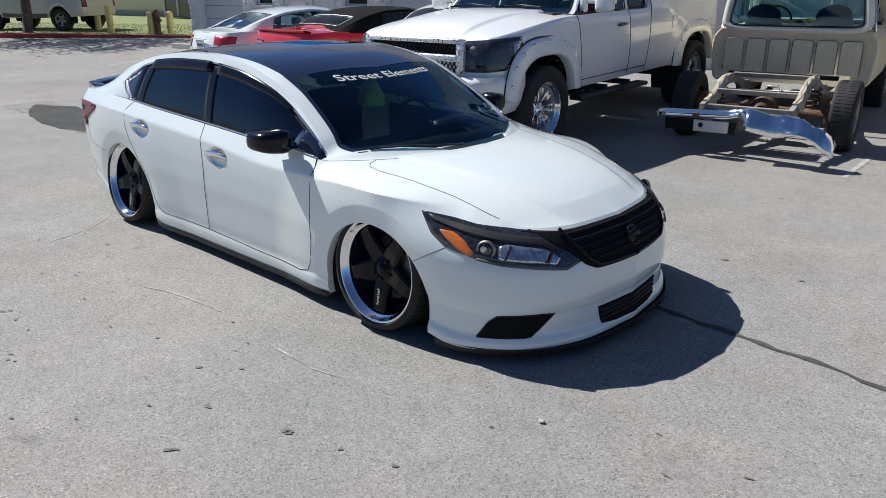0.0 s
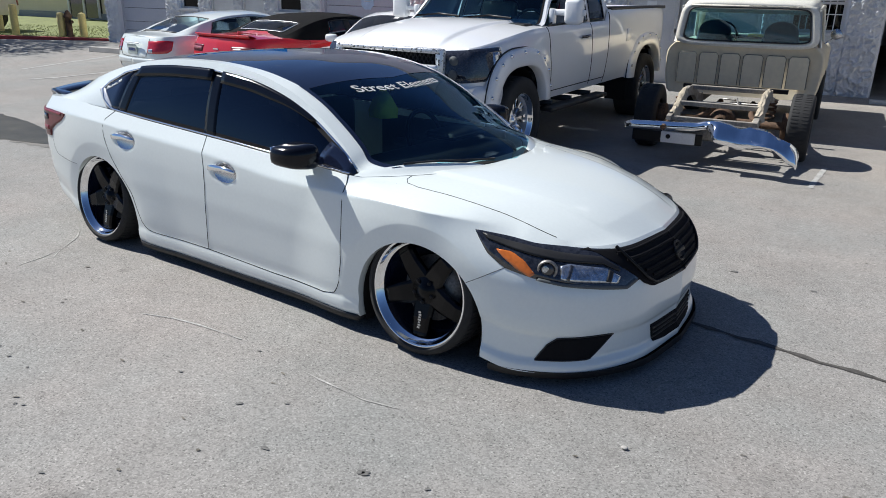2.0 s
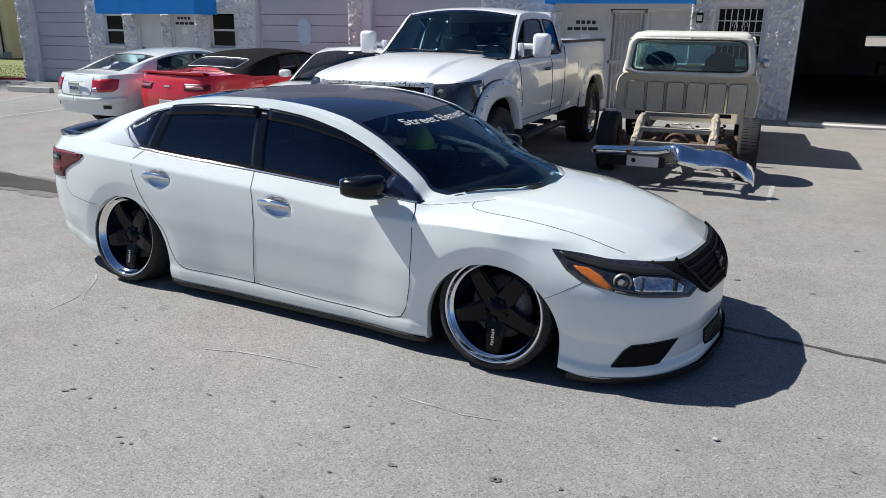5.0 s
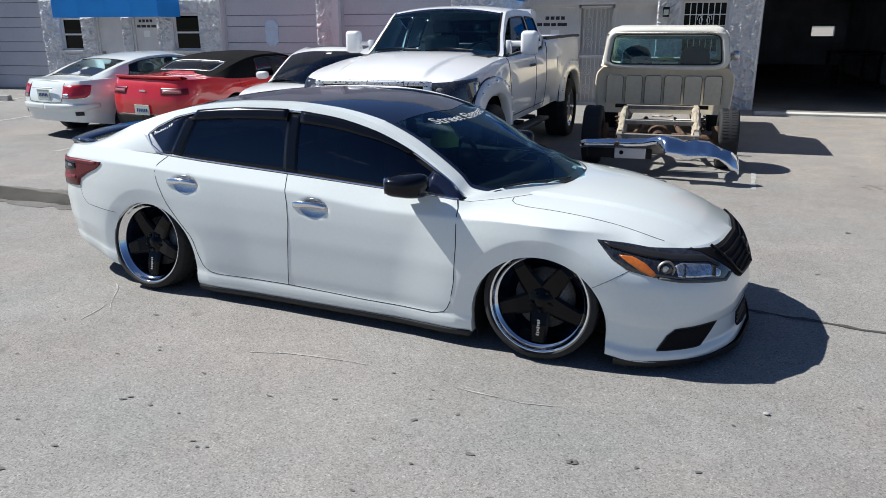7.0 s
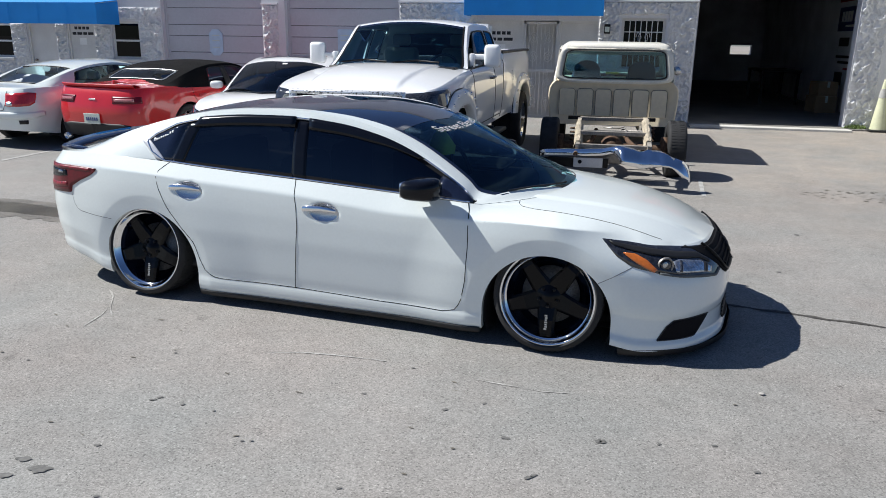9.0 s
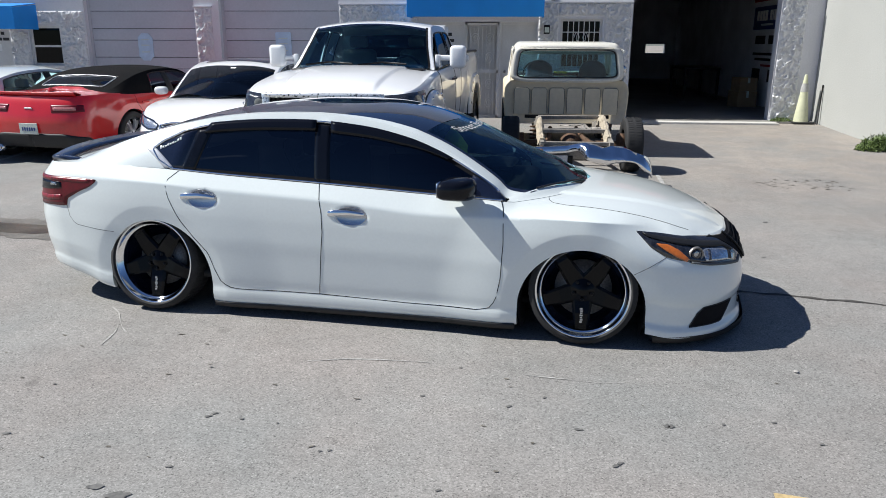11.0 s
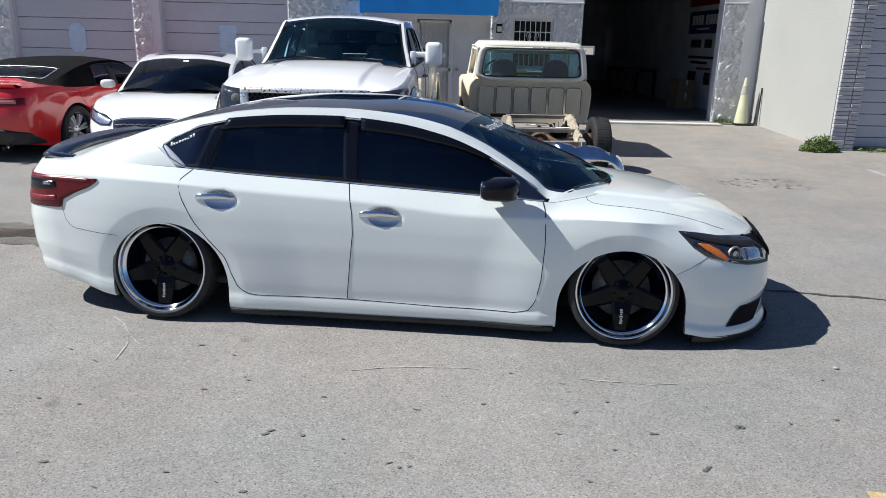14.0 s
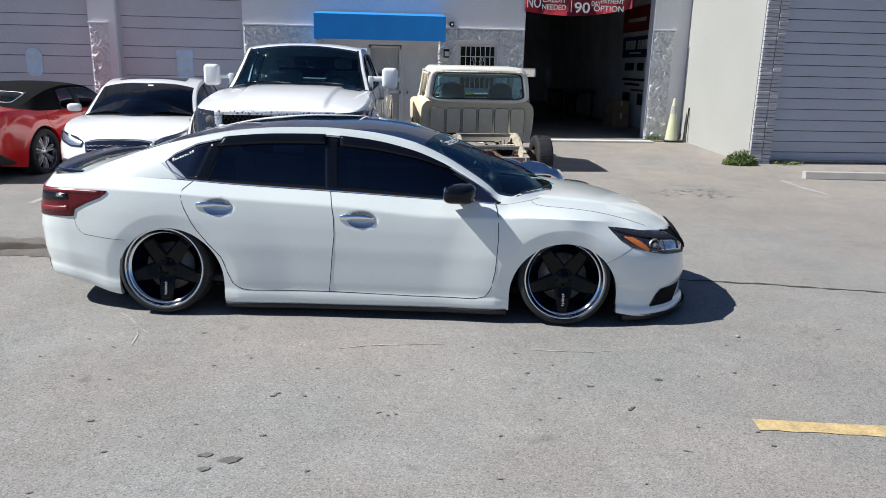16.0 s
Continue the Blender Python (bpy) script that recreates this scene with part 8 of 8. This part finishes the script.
def chassis_cab():
    car = group_of("chassis_truck", label="old tan pickup cab on a bare chassis, bed removed", category="pickup truck")
    # lower cab: side outline swept forward
    prof = [(0.86, 0.52), (0.90, 0.56), (0.925, 0.66), (0.94, 0.82), (0.945, 0.96), (0.935, 1.05), (0.91, 1.10), (0.875, 1.135), (0.85, 1.16)]
    bm = bmesh.new()
    rows = []
    for x, sc, dz in ((0.02, 0.955, 0.0), (0.0, 0.975, 0.0), (0.01, 0.992, 0.0), (0.05, 1.0, 0.0), (0.5, 1.0, 0), (1.55, 1.0, 0), (1.6, 0.99, 0)):
        rows.append([bm.verts.new((x, y * sc * s, z)) for s, pr in ((1, prof), (-1, prof[::-1])) for y, z in pr])
    n = len(rows[0])
    for a, b in zip(rows, rows[1:]):
        for k in range(n - 1):
            bm.faces.new((a[k], a[k + 1], b[k + 1], b[k]))
    bm.faces.new(rows[0])
    bm.faces.new(rows[-1][::-1])
    bmesh.ops.recalc_face_normals(bm, faces=bm.faces)
    part("cab_lower", bm, TAN_PAINT, car, "tan lower cab with pressed ribs")
    edges = [-0.80, -0.535, -0.27, 0.0, 0.265, 0.53, 0.795]
    for k in range(6):
        y0, y1 = edges[k] + 0.022, edges[k + 1] - 0.022
        lo = [(y0, 0.655), (y1, 0.655), (y1, 1.02), (y1 - 0.025, 1.045), (y0 + 0.025, 1.045), (y0, 1.02)]
        part("pressed_panel", prism([(a, b) for a, b in lo], -0.004, 0.012, "x", 0.004), TAN_PAINT, car, smooth=False)
        rim = [(y0 - 0.004, 0.66), (y0 - 0.004, 1.02), (y0 + 0.022, 1.049), (y1 - 0.022, 1.049), (y1 + 0.004, 1.02), (y1 + 0.004, 0.66)]
        # dark tube draws the shade along the edge of each pressed panel
        part("panel_groove_shade", tube([(-0.001, a, b) for a, b in rim], 0.0045, 5), GROOVE_SHADE, car)
    # upper cab
    outer, inner = loop(1.40, 0.27, 0.865, 48, 6, 0.075), loop(1.405, 0.205, 0.76, 48, 9, 0.06)
    part("cab_back", ring_plate(outer, inner, -0.005, 0.06), CREAM_PAINT, car, "cream upper cab")
    part("window_seal", ring_plate(loop(1.405, 0.21, 0.765, 48, 9, 0.06), loop(1.405, 0.195, 0.748, 48, 9, 0.06), -0.014, 0.02), BLACK_PLASTIC, car)
    part("rear_screen", sheet(loop(1.405, 0.198, 0.752, 48, 9, 0.06), 0.008), TEAL_GLASS, car, smooth=False)
    part("screen_frame", ring_plate(loop(1.40, 0.27, 0.86, 48, 6, 0.09), loop(1.40, 0.20, 0.78, 48, 6, 0.08), 1.95, 2.0, -0.42), CREAM_PAINT, car)
    part("windscreen", sheet(loop(1.40, 0.21, 0.785, 48, 6, 0.08), 1.975, -0.42), CLEAR_GLASS, car, smooth=False)
    roof = box((-0.005, -0.79, 1.57), (1.32, 0.79, 1.735), 0.10, 5)
    for v in roof.verts:
        v.co.z -= 0.05 * (abs(v.co.y) / 0.8) ** 3
    part("roof", roof, CREAM_PAINT, car, "cream painted roof")
    for s in (1, -1):
        part("drip_rail", tube([(0.0, s * 0.80, 1.60), (0.7, s * 0.805, 1.63), (1.3, s * 0.80, 1.62), (1.5, s * 0.83, 1.16)], 0.016, 6), CREAM_PAINT, car)
        part("door_window_frame", tube([(0.12, s * 0.86, 1.16), (0.12, s * 0.80, 1.58), (1.18, s * 0.80, 1.58), (1.45, s * 0.85, 1.16)], 0.022, 6), CREAM_PAINT, car)
        hump = [(s * 0.40 + 0.20 * math.cos(a * math.pi / 14), 1.25 + 0.20 * math.sin(a * math.pi / 14) ** 0.7) for a in range(15)]
        part("seat", join(box((0.25, s * 0.40 - 0.24, 0.75), (0.75, s * 0.40 + 0.24, 0.92), 0.06), box((0.16, s * 0.40 - 0.22, 0.85), (0.30, s * 0.40 + 0.22, 1.28), 0.06), prism(hump + [(s * 0.40 - 0.20, 1.15), (s * 0.40 + 0.20, 1.15)], 0.14, 0.27, "x", 0.02)), BLUE_SEAT, car, "blue-grey bucket seat")
    disc = lathe([(0.0, -0.02), (0.065, -0.015), (0.07, 0.0), (0.06, 0.012), (0.0, 0.014)], 24)
    disc.transform(Matrix.Translation((1.15, -1.0, 1.27)) @ Matrix.Rotation(math.pi / 2, 4, "Z"))
    part("door_mirror", join(disc, tube([(1.17, -0.88, 1.14), (1.17, -1.0, 1.25)], 0.010, 6)), SATIN_CHROME, car, "small round door mirror")
    part("steering_wheel", tube([(1.0, 0.42 + 0.2 * math.cos(a * math.tau / 24), 1.20 + 0.19 * math.sin(a * math.tau / 24)) for a in range(24)], 0.014, 6, True), SATIN_BLACK, car)
    part("dashboard", box((1.25, -0.82, 0.95), (1.55, 0.82, 1.19), 0.05), SATIN_BLACK, car)
    part("yellow_cloth", box((1.22, -0.12, 1.19), (1.4, 0.1, 1.22), 0.01), LEMON, car)
    # front sheet metal
    part("front_clip", join(box((1.6, -0.94, 0.62), (2.75, 0.94, 1.06), 0.08, 3), box((1.58, -0.80, 1.0), (2.7, 0.80, 1.15), 0.06, 3)), TAN_PAINT, car)
    # frame
    for s in (1, -1):
        pts = [(1.6, 0.47), (0.2, 0.47), (-0.3, 0.52), (-0.62, 0.64), (-0.95, 0.68), (-1.2, 0.66), (-1.55, 0.52), (-1.95, 0.47)]
        bm = bmesh.new()
        rows = []
        for x, z in resample(pts, 30):
            y = s * 0.44
            rows.append([bm.verts.new(q) for q in ((x, y - 0.026, z - 0.055), (x, y + 0.026, z - 0.055), (x, y + 0.026, z + 0.055), (x, y - 0.026, z + 0.055))])
        for a, b in zip(rows, rows[1:]):
            for k in range(4):
                bm.faces.new((a[k], a[(k + 1) % 4], b[(k + 1) % 4], b[k]))
        bm.faces.new(rows[0])
        bm.faces.new(rows[-1][::-1])
        bmesh.ops.recalc_face_normals(bm, faces=bm.faces)
        part("frame_rail", bm, FRAME_PAINT, car, "chalky painted frame rail", smooth=False)
        part("trailing_arm", tube([(-1.05, s * 0.40, 0.30), (-0.4, s * 0.25, 0.36), (0.2, s * 0.2, 0.42)], 0.035, 6), RUST, car)
        part("brake_drum", (lambda b2: (b2.transform(Matrix.Translation((-1.05, s * 0.70, 0.37))), b2)[1])(lathe([(0.0, -0.05), (0.15, -0.05), (0.15, 0.05), (0.0, 0.05)], 24)), RUST, car)
        part("spring", tube([(-1.0 + 0.06 * math.cos(k * 0.7), s * 0.5 + 0.06 * math.sin(k * 0.7), 0.42 + 0.006 * k) for k in range(36)], 0.012, 5), RUST, car)
    for x, z, mt, w in ((-0.28, 0.655, SATIN_BLACK, 0.62), (-0.75, 0.70, FRAME_PAINT, 0.44), (-1.45, 0.60, FRAME_PAINT, 0.44), (-1.85, 0.49, FRAME_PAINT, 0.47)):
        part("cross_member", box((x - 0.028, -w, z - 0.025), (x + 0.028, w, z + 0.025), 0.006), mt, car, smooth=False)
    part("cross_rod", tube([(-1.15, -0.40, 0.60), (-1.15, 0.40, 0.58)], 0.012, 6), STEEL, car)
    part("fuel_line", tube([(-1.3, -0.2, 0.55), (-1.2, -0.15, 0.66), (-0.9, -0.1, 0.6), (-0.5, 0.1, 0.55)], 0.010, 6), STEEL, car)
    part("rear_axle", join(tube([(-1.05, -0.78, 0.37), (-1.05, 0.78, 0.37)], 0.045, 12), tube([(-1.18, 0, 0.37), (-1.14, 0, 0.37), (-1.02, 0, 0.37), (-0.9, 0, 0.38)], [0.06, 0.14, 0.15, 0.06], 14)), RUST, car)
    part("fuel_tank", box((-1.82, -0.36, 0.26), (-1.5, 0.36, 0.44), 0.03), STEEL, car)
    for s, x0, x1, seed in ((1, -1.85, -1.15, 3), (-1, -1.75, -0.65, 8)):
        bm = bmesh.new()
        g = []
        for i in range(22):
            x = x0 + (x1 - x0) * i / 21
            zr = float(np.interp(x, [-1.95, -1.55, -1.2, -0.95, -0.62], [0.47, 0.52, 0.66, 0.68, 0.64])) + 0.062
            row = []
            for j in range(9):
                v = j / 8 * 2 - 1
                w = noise.noise((x * 9, v * 2.5, seed))
                row.append(bm.verts.new((x + 0.02 * w, s * 0.44 + 0.055 * v + 0.02 * noise.noise((x * 12, v * 3, seed + 5)), zr - 0.13 * max(abs(v) - 0.45, 0) * (1.4 + w) + 0.02 * w + 0.012)))
            g.append(row)
        for a, b in zip(g, g[1:]):
            for j in range(8):
                bm.faces.new((a[j], a[j + 1], b[j + 1], b[j]))
        part("masking_paper", bm, MASKING, car, "crumpled tan masking paper", smooth=False)
    # twisted chrome bumper hung on the frame ends
    path = [(-2.0, 0.90, 0.40), (-2.03, 0.84, 0.425), (-2.05, 0.6, 0.44), (-2.07, 0.3, 0.455), (-2.09, 0.12, 0.47), (-2.11, 0.02, 0.50), (-2.12, -0.06, 0.51), (-2.13, -0.18, 0.485), (-2.15, -0.40, 0.475), (-2.17, -0.58, 0.455), (-2.19, -0.70, 0.42), (-2.20, -0.80, 0.36), (-2.19, -0.88, 0.29), (-2.17, -0.91, 0.25)]
    bm = bmesh.new()
    rows = []
    P = resample(path, 64)
    for i, (x, y, z) in enumerate(P):
        wide = min(max((0.0 - y) / 0.12, 0), 1)
        wide = wide * wide * (3 - 2 * wide)
        fall = min(max((-y - 0.2) / 0.68, 0), 1)
        h = 0.055 + (0.105 - 0.07 * fall) * wide + 0.018 * math.sin(y * 13) * wide
        out = 0.012 + (0.16 - 0.06 * fall) * wide + 0.03 * math.sin(y * 9 + 1) * wide
        up = 0.03 * math.sin((y + 0.3) * 8) * wide
        rows.append([bm.verts.new(q) for q in ((x + 0.09, y, z + 0.01), (x + 0.05, y, z + 0.028), (x, y, z + 0.022 + up), (x - out * 0.45, y, z - h * 0.22 + up), (x - out * 0.9, y, z - h * 0.62), (x - out, y, z - h), (x - out + 0.03, y, z - h - 0.014), (x - out * 0.5 + 0.03, y, z - h * 0.55), (x + 0.03, y, z - h * 0.2))])
    # crumpled sheet on the struck side
    for row in rows:
        for v in row:
            hurt = min(max((-0.05 - v.co.y) / 0.25, 0), 1)
            d = noise.noise_vector(v.co * 7.0) * 0.034 + noise.noise_vector(v.co * 17.0) * 0.012
            v.co += Vector((d.x, d.y * 0.5, d.z)) * hurt
    for a, b in zip(rows, rows[1:]):
        for j in range(9):
            bm.faces.new((a[j], a[(j + 1) % 9], b[(j + 1) % 9], b[j]))
    bm.faces.new(rows[0])
    bm.faces.new(rows[-1][::-1])
    bmesh.ops.recalc_face_normals(bm, faces=bm.faces)
    bumper = part("rear_bumper", bm, CHROME, car, "bent chrome rear bumper")
    part("plate_bracket", box((-2.06, 0.12, 0.25), (-2.02, 0.48, 0.37), 0.008), WHITE_METAL, bumper, smooth=False)
    part("bracket_hole", (lambda b2: (b2.transform(Matrix.Translation((-2.063, 0.4, 0.32)) @ Matrix.Rotation(math.pi / 2, 4, "Z")), b2)[1])(lathe([(0.0, 0.0), (0.025, 0.0), (0.025, 0.004)], 14)), SATIN_BLACK, bumper)
    part("bumper_valance", box((-2.02, 0.05, 0.24), (-1.98, 0.80, 0.36), 0.01), SATIN_BLACK, bumper, smooth=False)
    for s in (1, -1):
        part("bumper_iron", tube([(-1.9, s * 0.44, 0.46), (-2.1, s * 0.46, 0.42)], 0.03, 6), RUST, bumper)

    def wheels(thing, m):
        spoke_wheel("wheel", 0.37, 0.20, 0.235, 5, thing, m, lip=STEEL, face=RUST, deep=0.09, thick=0.10, label="treaded tyre on a steel rim")
    set_wheels(car, (-1.05, 1.87), 0.835, 0.37, wheels)
    return car


MASKING = surface("crumpled masking paper", (0.44, 0.38, 0.29), 0.85, vary=0.2, scale=14)
GROOVE_SHADE = surface("groove shade tone", (0.20, 0.18, 0.15), 0.8, vary=0.2, scale=10)
oldtruck = chassis_cab()
oldtruck.matrix_world = Matrix.Translation((-1.41, 10.12, 0.02)) @ Matrix.Rotation(radians(91.0), 4, "Z") @ Matrix.Rotation(radians(-1.2), 4, "Y")

# ---- beyond the car park ----
def far_side():
    # red kerb with a grass strip behind it
    line = [(-60, -2.0), (-40, 6.0), (-30, 10.0), (-26, 11.75), (-22.5, 13.2), (-19.3, 14.45)]
    bm = bmesh.new()
    rows = []
    for p, q in [(a, b) for a, b in zip(line, line[1:] + line[-1:])]:
        n = Vector((-0.38, 0.925))
        rows.append([bm.verts.new((p[0] + n.x * w, p[1] + n.y * w, ground_z(p[1]) * 0 + z)) for w, z in ((0, 0.0), (0.01, 0.26), (0.14, 0.27), (0.16, 0.0))])
    for a, b in zip(rows, rows[1:]):
        for j in range(3):
            bm.faces.new((a[j], a[j + 1], b[j + 1], b[j]))
    setting(part("kerb", bm, RED_KERB, smooth=False), "raised kerb painted faded red", "kerb")
    g = bmesh.new()
    vs = [g.verts.new((x, y, z)) for x, y, z in ((-60, -1.85, 0.23), (-40, 6.15, 0.23), (-30, 10.15, 0.23), (-26, 11.9, 0.23), (-22.5, 13.35, 0.23), (-19.3, 14.6, 0.23), (-19.3, 40, 0.23), (-60, 40, 0.23))]
    g.faces.new(vs)
    setting(part("lawn", g, GRASS, smooth=False), "patchy sunlit lawn behind the kerb", "grass")
    bl = bmesh.new()
    for _ in range(9000):
        x = random.uniform(-34, -19.2)
        y = 14.6 + (x + 19.3) * 0.385 + random.random() ** 1.5 * 7
        h, w, a = random.uniform(0.015, 0.05), random.uniform(0.008, 0.02), random.uniform(0, math.pi)
        d = Vector((math.cos(a) * w, math.sin(a) * w, 0))
        c = Vector((x, y, 0.23))
        bl.faces.new([bl.verts.new(q) for q in (c - d, c + d, c + Vector((random.uniform(-0.05, 0.05), random.uniform(-0.05, 0.05), h)))])
    tagged(part("grass_blades", bl, GRASS, None, "short sunlit grass behind the kerb", False), category="grass", kind="stuff")
    # yellow posts
    for x, y, h in ((-25.3, 14.95, 0.85), (-23.1, 14.1, 0.92), (-21.4, 14.5, 0.72), (-20.9, 14.85, 0.72)):
        b = tagged(part("bollard", lathe([(0.11, 0.0), (0.11, h - 0.06), (0.085, h - 0.02), (0.0, h)], 20, "z"), YELLOW_POST, None, "faded yellow steel bollard in the lawn"), category="bollard", group="bollards")
        b.location = (x, y, 0.22)
    hyd = group_of("hydrant", Matrix.Translation((-21.2, 14.6, 0.22)), "dark rusty fire hydrant on the lawn", "hydrant")
    part("barrel", lathe([(0.12, 0), (0.12, 0.06), (0.09, 0.08), (0.09, 0.55), (0.12, 0.58), (0.12, 0.62), (0.07, 0.72), (0.03, 0.78), (0.0, 0.78)], 18, "z"), RUST, hyd)
    part("nozzle", tube([(-0.18, 0, 0.45), (0.18, 0, 0.45)], 0.05, 10), RUST, hyd)
    # tan house
    house = group_of("tan_house", label="low tan stucco house beyond the lawn", category="house")
    part("wall", box((-56, 23.2, 0.2), (-30.6, 30, 5.2)), TAN_WALL, house, smooth=False)
    part("wall_end", box((-30.6, 24.6, 0.2), (-20.5, 30, 5.2)), TAN_WALL, house, smooth=False)
    part("base_course", box((-56, 23.12, 0.2), (-30.6, 23.2, 0.5)), WHITE_WALL, house, smooth=False)
    for x in (-36.4, -42.0, -47.0):
        w = part("window", box((x - 0.9, 23.14, 1.7), (x + 0.9, 23.2, 2.9)), DARK_GLASS, house, smooth=False)
        for k in range(-4, 5):
            part("bar", box((x + k * 0.2 - 0.015, 23.08, 1.68), (x + k * 0.2 + 0.015, 23.12, 2.92)), WHITE_METAL, w, smooth=False)
        part("sill", box((x - 1.0, 23.05, 1.58), (x + 1.0, 23.2, 1.68)), WHITE_WALL, w, smooth=False)
    d = part("door", box((-33.2, 23.1, 0.3), (-31.0, 23.2, 3.0)), BLACK_GLOSS, house, smooth=False)
    for x in (-33.2, -32.1, -31.05):
        part("stile", box((x - 0.06, 23.05, 0.3), (x + 0.06, 23.1, 3.0)), WHITE_METAL, d, smooth=False)
    part("awning", box((-34, 22.0, 3.1), (-30.4, 23.2, 3.5)), RUST, house, smooth=False)
    part("roof", box((-56.3, 22.7, 5.2), (-20.2, 30.4, 5.5)), CONCRETE, house, smooth=False)


def far_tree(x, y, h, lean, palm=False):
    t = group_of("tree", Matrix.Translation((x, y, 0.2)), "slender dark-trunked tree on the lawn", "tree", "lawn trees")
    top = Vector((lean, 0, h))
    pts = [Vector((lean * (k / 6) ** 1.6, 0.1 * math.sin(k), h * k / 6)) for k in range(7)]
    part("trunk", tube(pts, [0.17 - 0.016 * k for k in range(7)], 10), BARK, t)
    tips = []
    lim = bmesh.new()
    for k in range(9):
        a = k * 2.4
        e = top + Vector((math.cos(a) * 1.5, math.sin(a) * 1.5, random.uniform(0.4, 1.7)))
        add_tube(lim, [pts[5], pts[6].lerp(e, 0.5) + Vector((0, 0, 0.2)), e], [0.07, 0.045, 0.015], 6)
        tips.append(e)
    part("limb", lim, BARK, t)
    leaves = bmesh.new()
    for _ in range(2600):
        c = random.choice(tips) + Vector((random.gauss(0, 0.55), random.gauss(0, 0.55), random.gauss(0, 0.4)))
        u = Vector((random.uniform(-1, 1), random.uniform(-1, 1), random.uniform(-1, 1))).normalized() * 0.09
        w = u.orthogonal().normalized() * 0.045
        leaves.faces.new([leaves.verts.new(c + q) for q in (-u, w, u, -w)])
    tagged(part("crown", leaves, LEAF, t), kind="stuff")


def beige_wagon():
    plan = [(-2.4, 0), (-2.39, 0.6), (-2.33, 0.84), (-2.1, 0.93), (0, 0.95), (1.8, 0.93), (2.2, 0.84), (2.4, 0.5), (2.43, 0)]
    sh = Shell(plan, [(-2.4, 0.5), (0, 0.42), (2.43, 0.5)], [(-2.4, 1.12), (0, 1.10), (1.2, 1.08), (2.43, 0.98)], [(-2.4, 1.2), (-2.2, 1.78), (-1.8, 1.83), (0.2, 1.82), (0.5, 1.7), (1.25, 1.15), (2.43, 1.02)],
               [(-2.38, 0.84, 1.15), (-2.2, 0.74, 1.70), (-1.8, 0.72, 1.75), (0.2, 0.72, 1.74), (0.45, 0.74, 1.62), (1.1, 0.86, 1.12), (1.25, 0.0, 1.15)], [(0, 0.04), (0.3, 0.0), (0.9, 0.02), (1, 0.05)], [(1.45, 0.40, 0.43), (-1.4, 0.40, 0.43)], 0.05, 0.02, 0.03, [(0.9, 1.12), (1.3, 1.16), (2.2, 1.08), (2.43, 0.99)])
    car = group_of("estate_wagon", label="beige four-wheel-drive wagon parked beyond the kerb", category="car")
    part("body", sh.lower(None, 160, 16), SUV_PAINT, car)
    part("hood", sh.deck(1.0, 2.4299, 30, 8, 3), SUV_PAINT, car)
    wheel_well(sh, 0.93, car)
    part("roof", sh.strip(sh.roof, -2.3, 0.45, 0, 1, 40, 8), SUV_PAINT, car)
    part("windscreen", sh.strip(sh.roof, 0.45, lambda v: 1.1 + 0.14 * v, 0, 1, 12, 8), DARK_GLASS, car)
    both("roof_rail", sh.half_strip(sh.house, -2.36, 1.1, 0.88, 1, 40, 2), SUV_PAINT, car)
    for a, b, c, d in ((-2.15, -1.25, -2.2, -1.2), (-1.15, -0.25, -1.12, -0.22), (-0.15, 0.5, -0.12, 0.95)):
        both("side_window", patch(sh.house, [(a, 0.88), (b, 0.88)], [(c, 0.04), (d, 0.04)], 8, 6, 0, 0), DARK_GLASS, car)
    for x0, x1 in ((-1.25, -1.12), (-0.25, -0.13), (-2.4, -2.13)):
        both("pillar", patch(sh.house, [(x0, 0.88), (x1, 0.88)], [(x0, 0), (x1, 0)], 4, 6, 0.001, 0.01), SUV_PAINT, car)
    both("cladding", patch(sh.side, [(-0.9, 0.58), (0, 0.56), (0.95, 0.58)], [(-0.9, 0.44), (0, 0.43), (0.95, 0.46)], 30, 4, 0.010, 0.02), GREY_SEAT, car)
    both("tail_lamp", patch(sh.wall, [(sh.s_at(-2.30), 1.10), (sh.s_back(0.7), 1.10)], [(sh.s_at(-2.30), 0.8), (sh.s_back(0.7), 0.8)], 6, 6, 0.008, 0.02), LAMP_RED, car)

    def wheels(thing, m):
        spoke_wheel("wheel", 0.37, 0.22, 0.24, 5, thing, m, lip=STEEL, face=STEEL, deep=0.05, thick=0.08)
    set_wheels(car, (1.45, -1.4), 0.82, 0.37, wheels)
    car.matrix_world = Matrix.Translation((-27.4, 14.2, 0.23)) @ Matrix.Rotation(radians(180 + 22), 4, "Z")


far_side()
beige_wagon()
far_tree(-25.3, 19.6, 4.6, 0.6)
far_tree(-27.6, 12.0, 4.2, -0.4)
far_tree(-25.6, 12.6, 4.4, 0.3)

brick_pier()
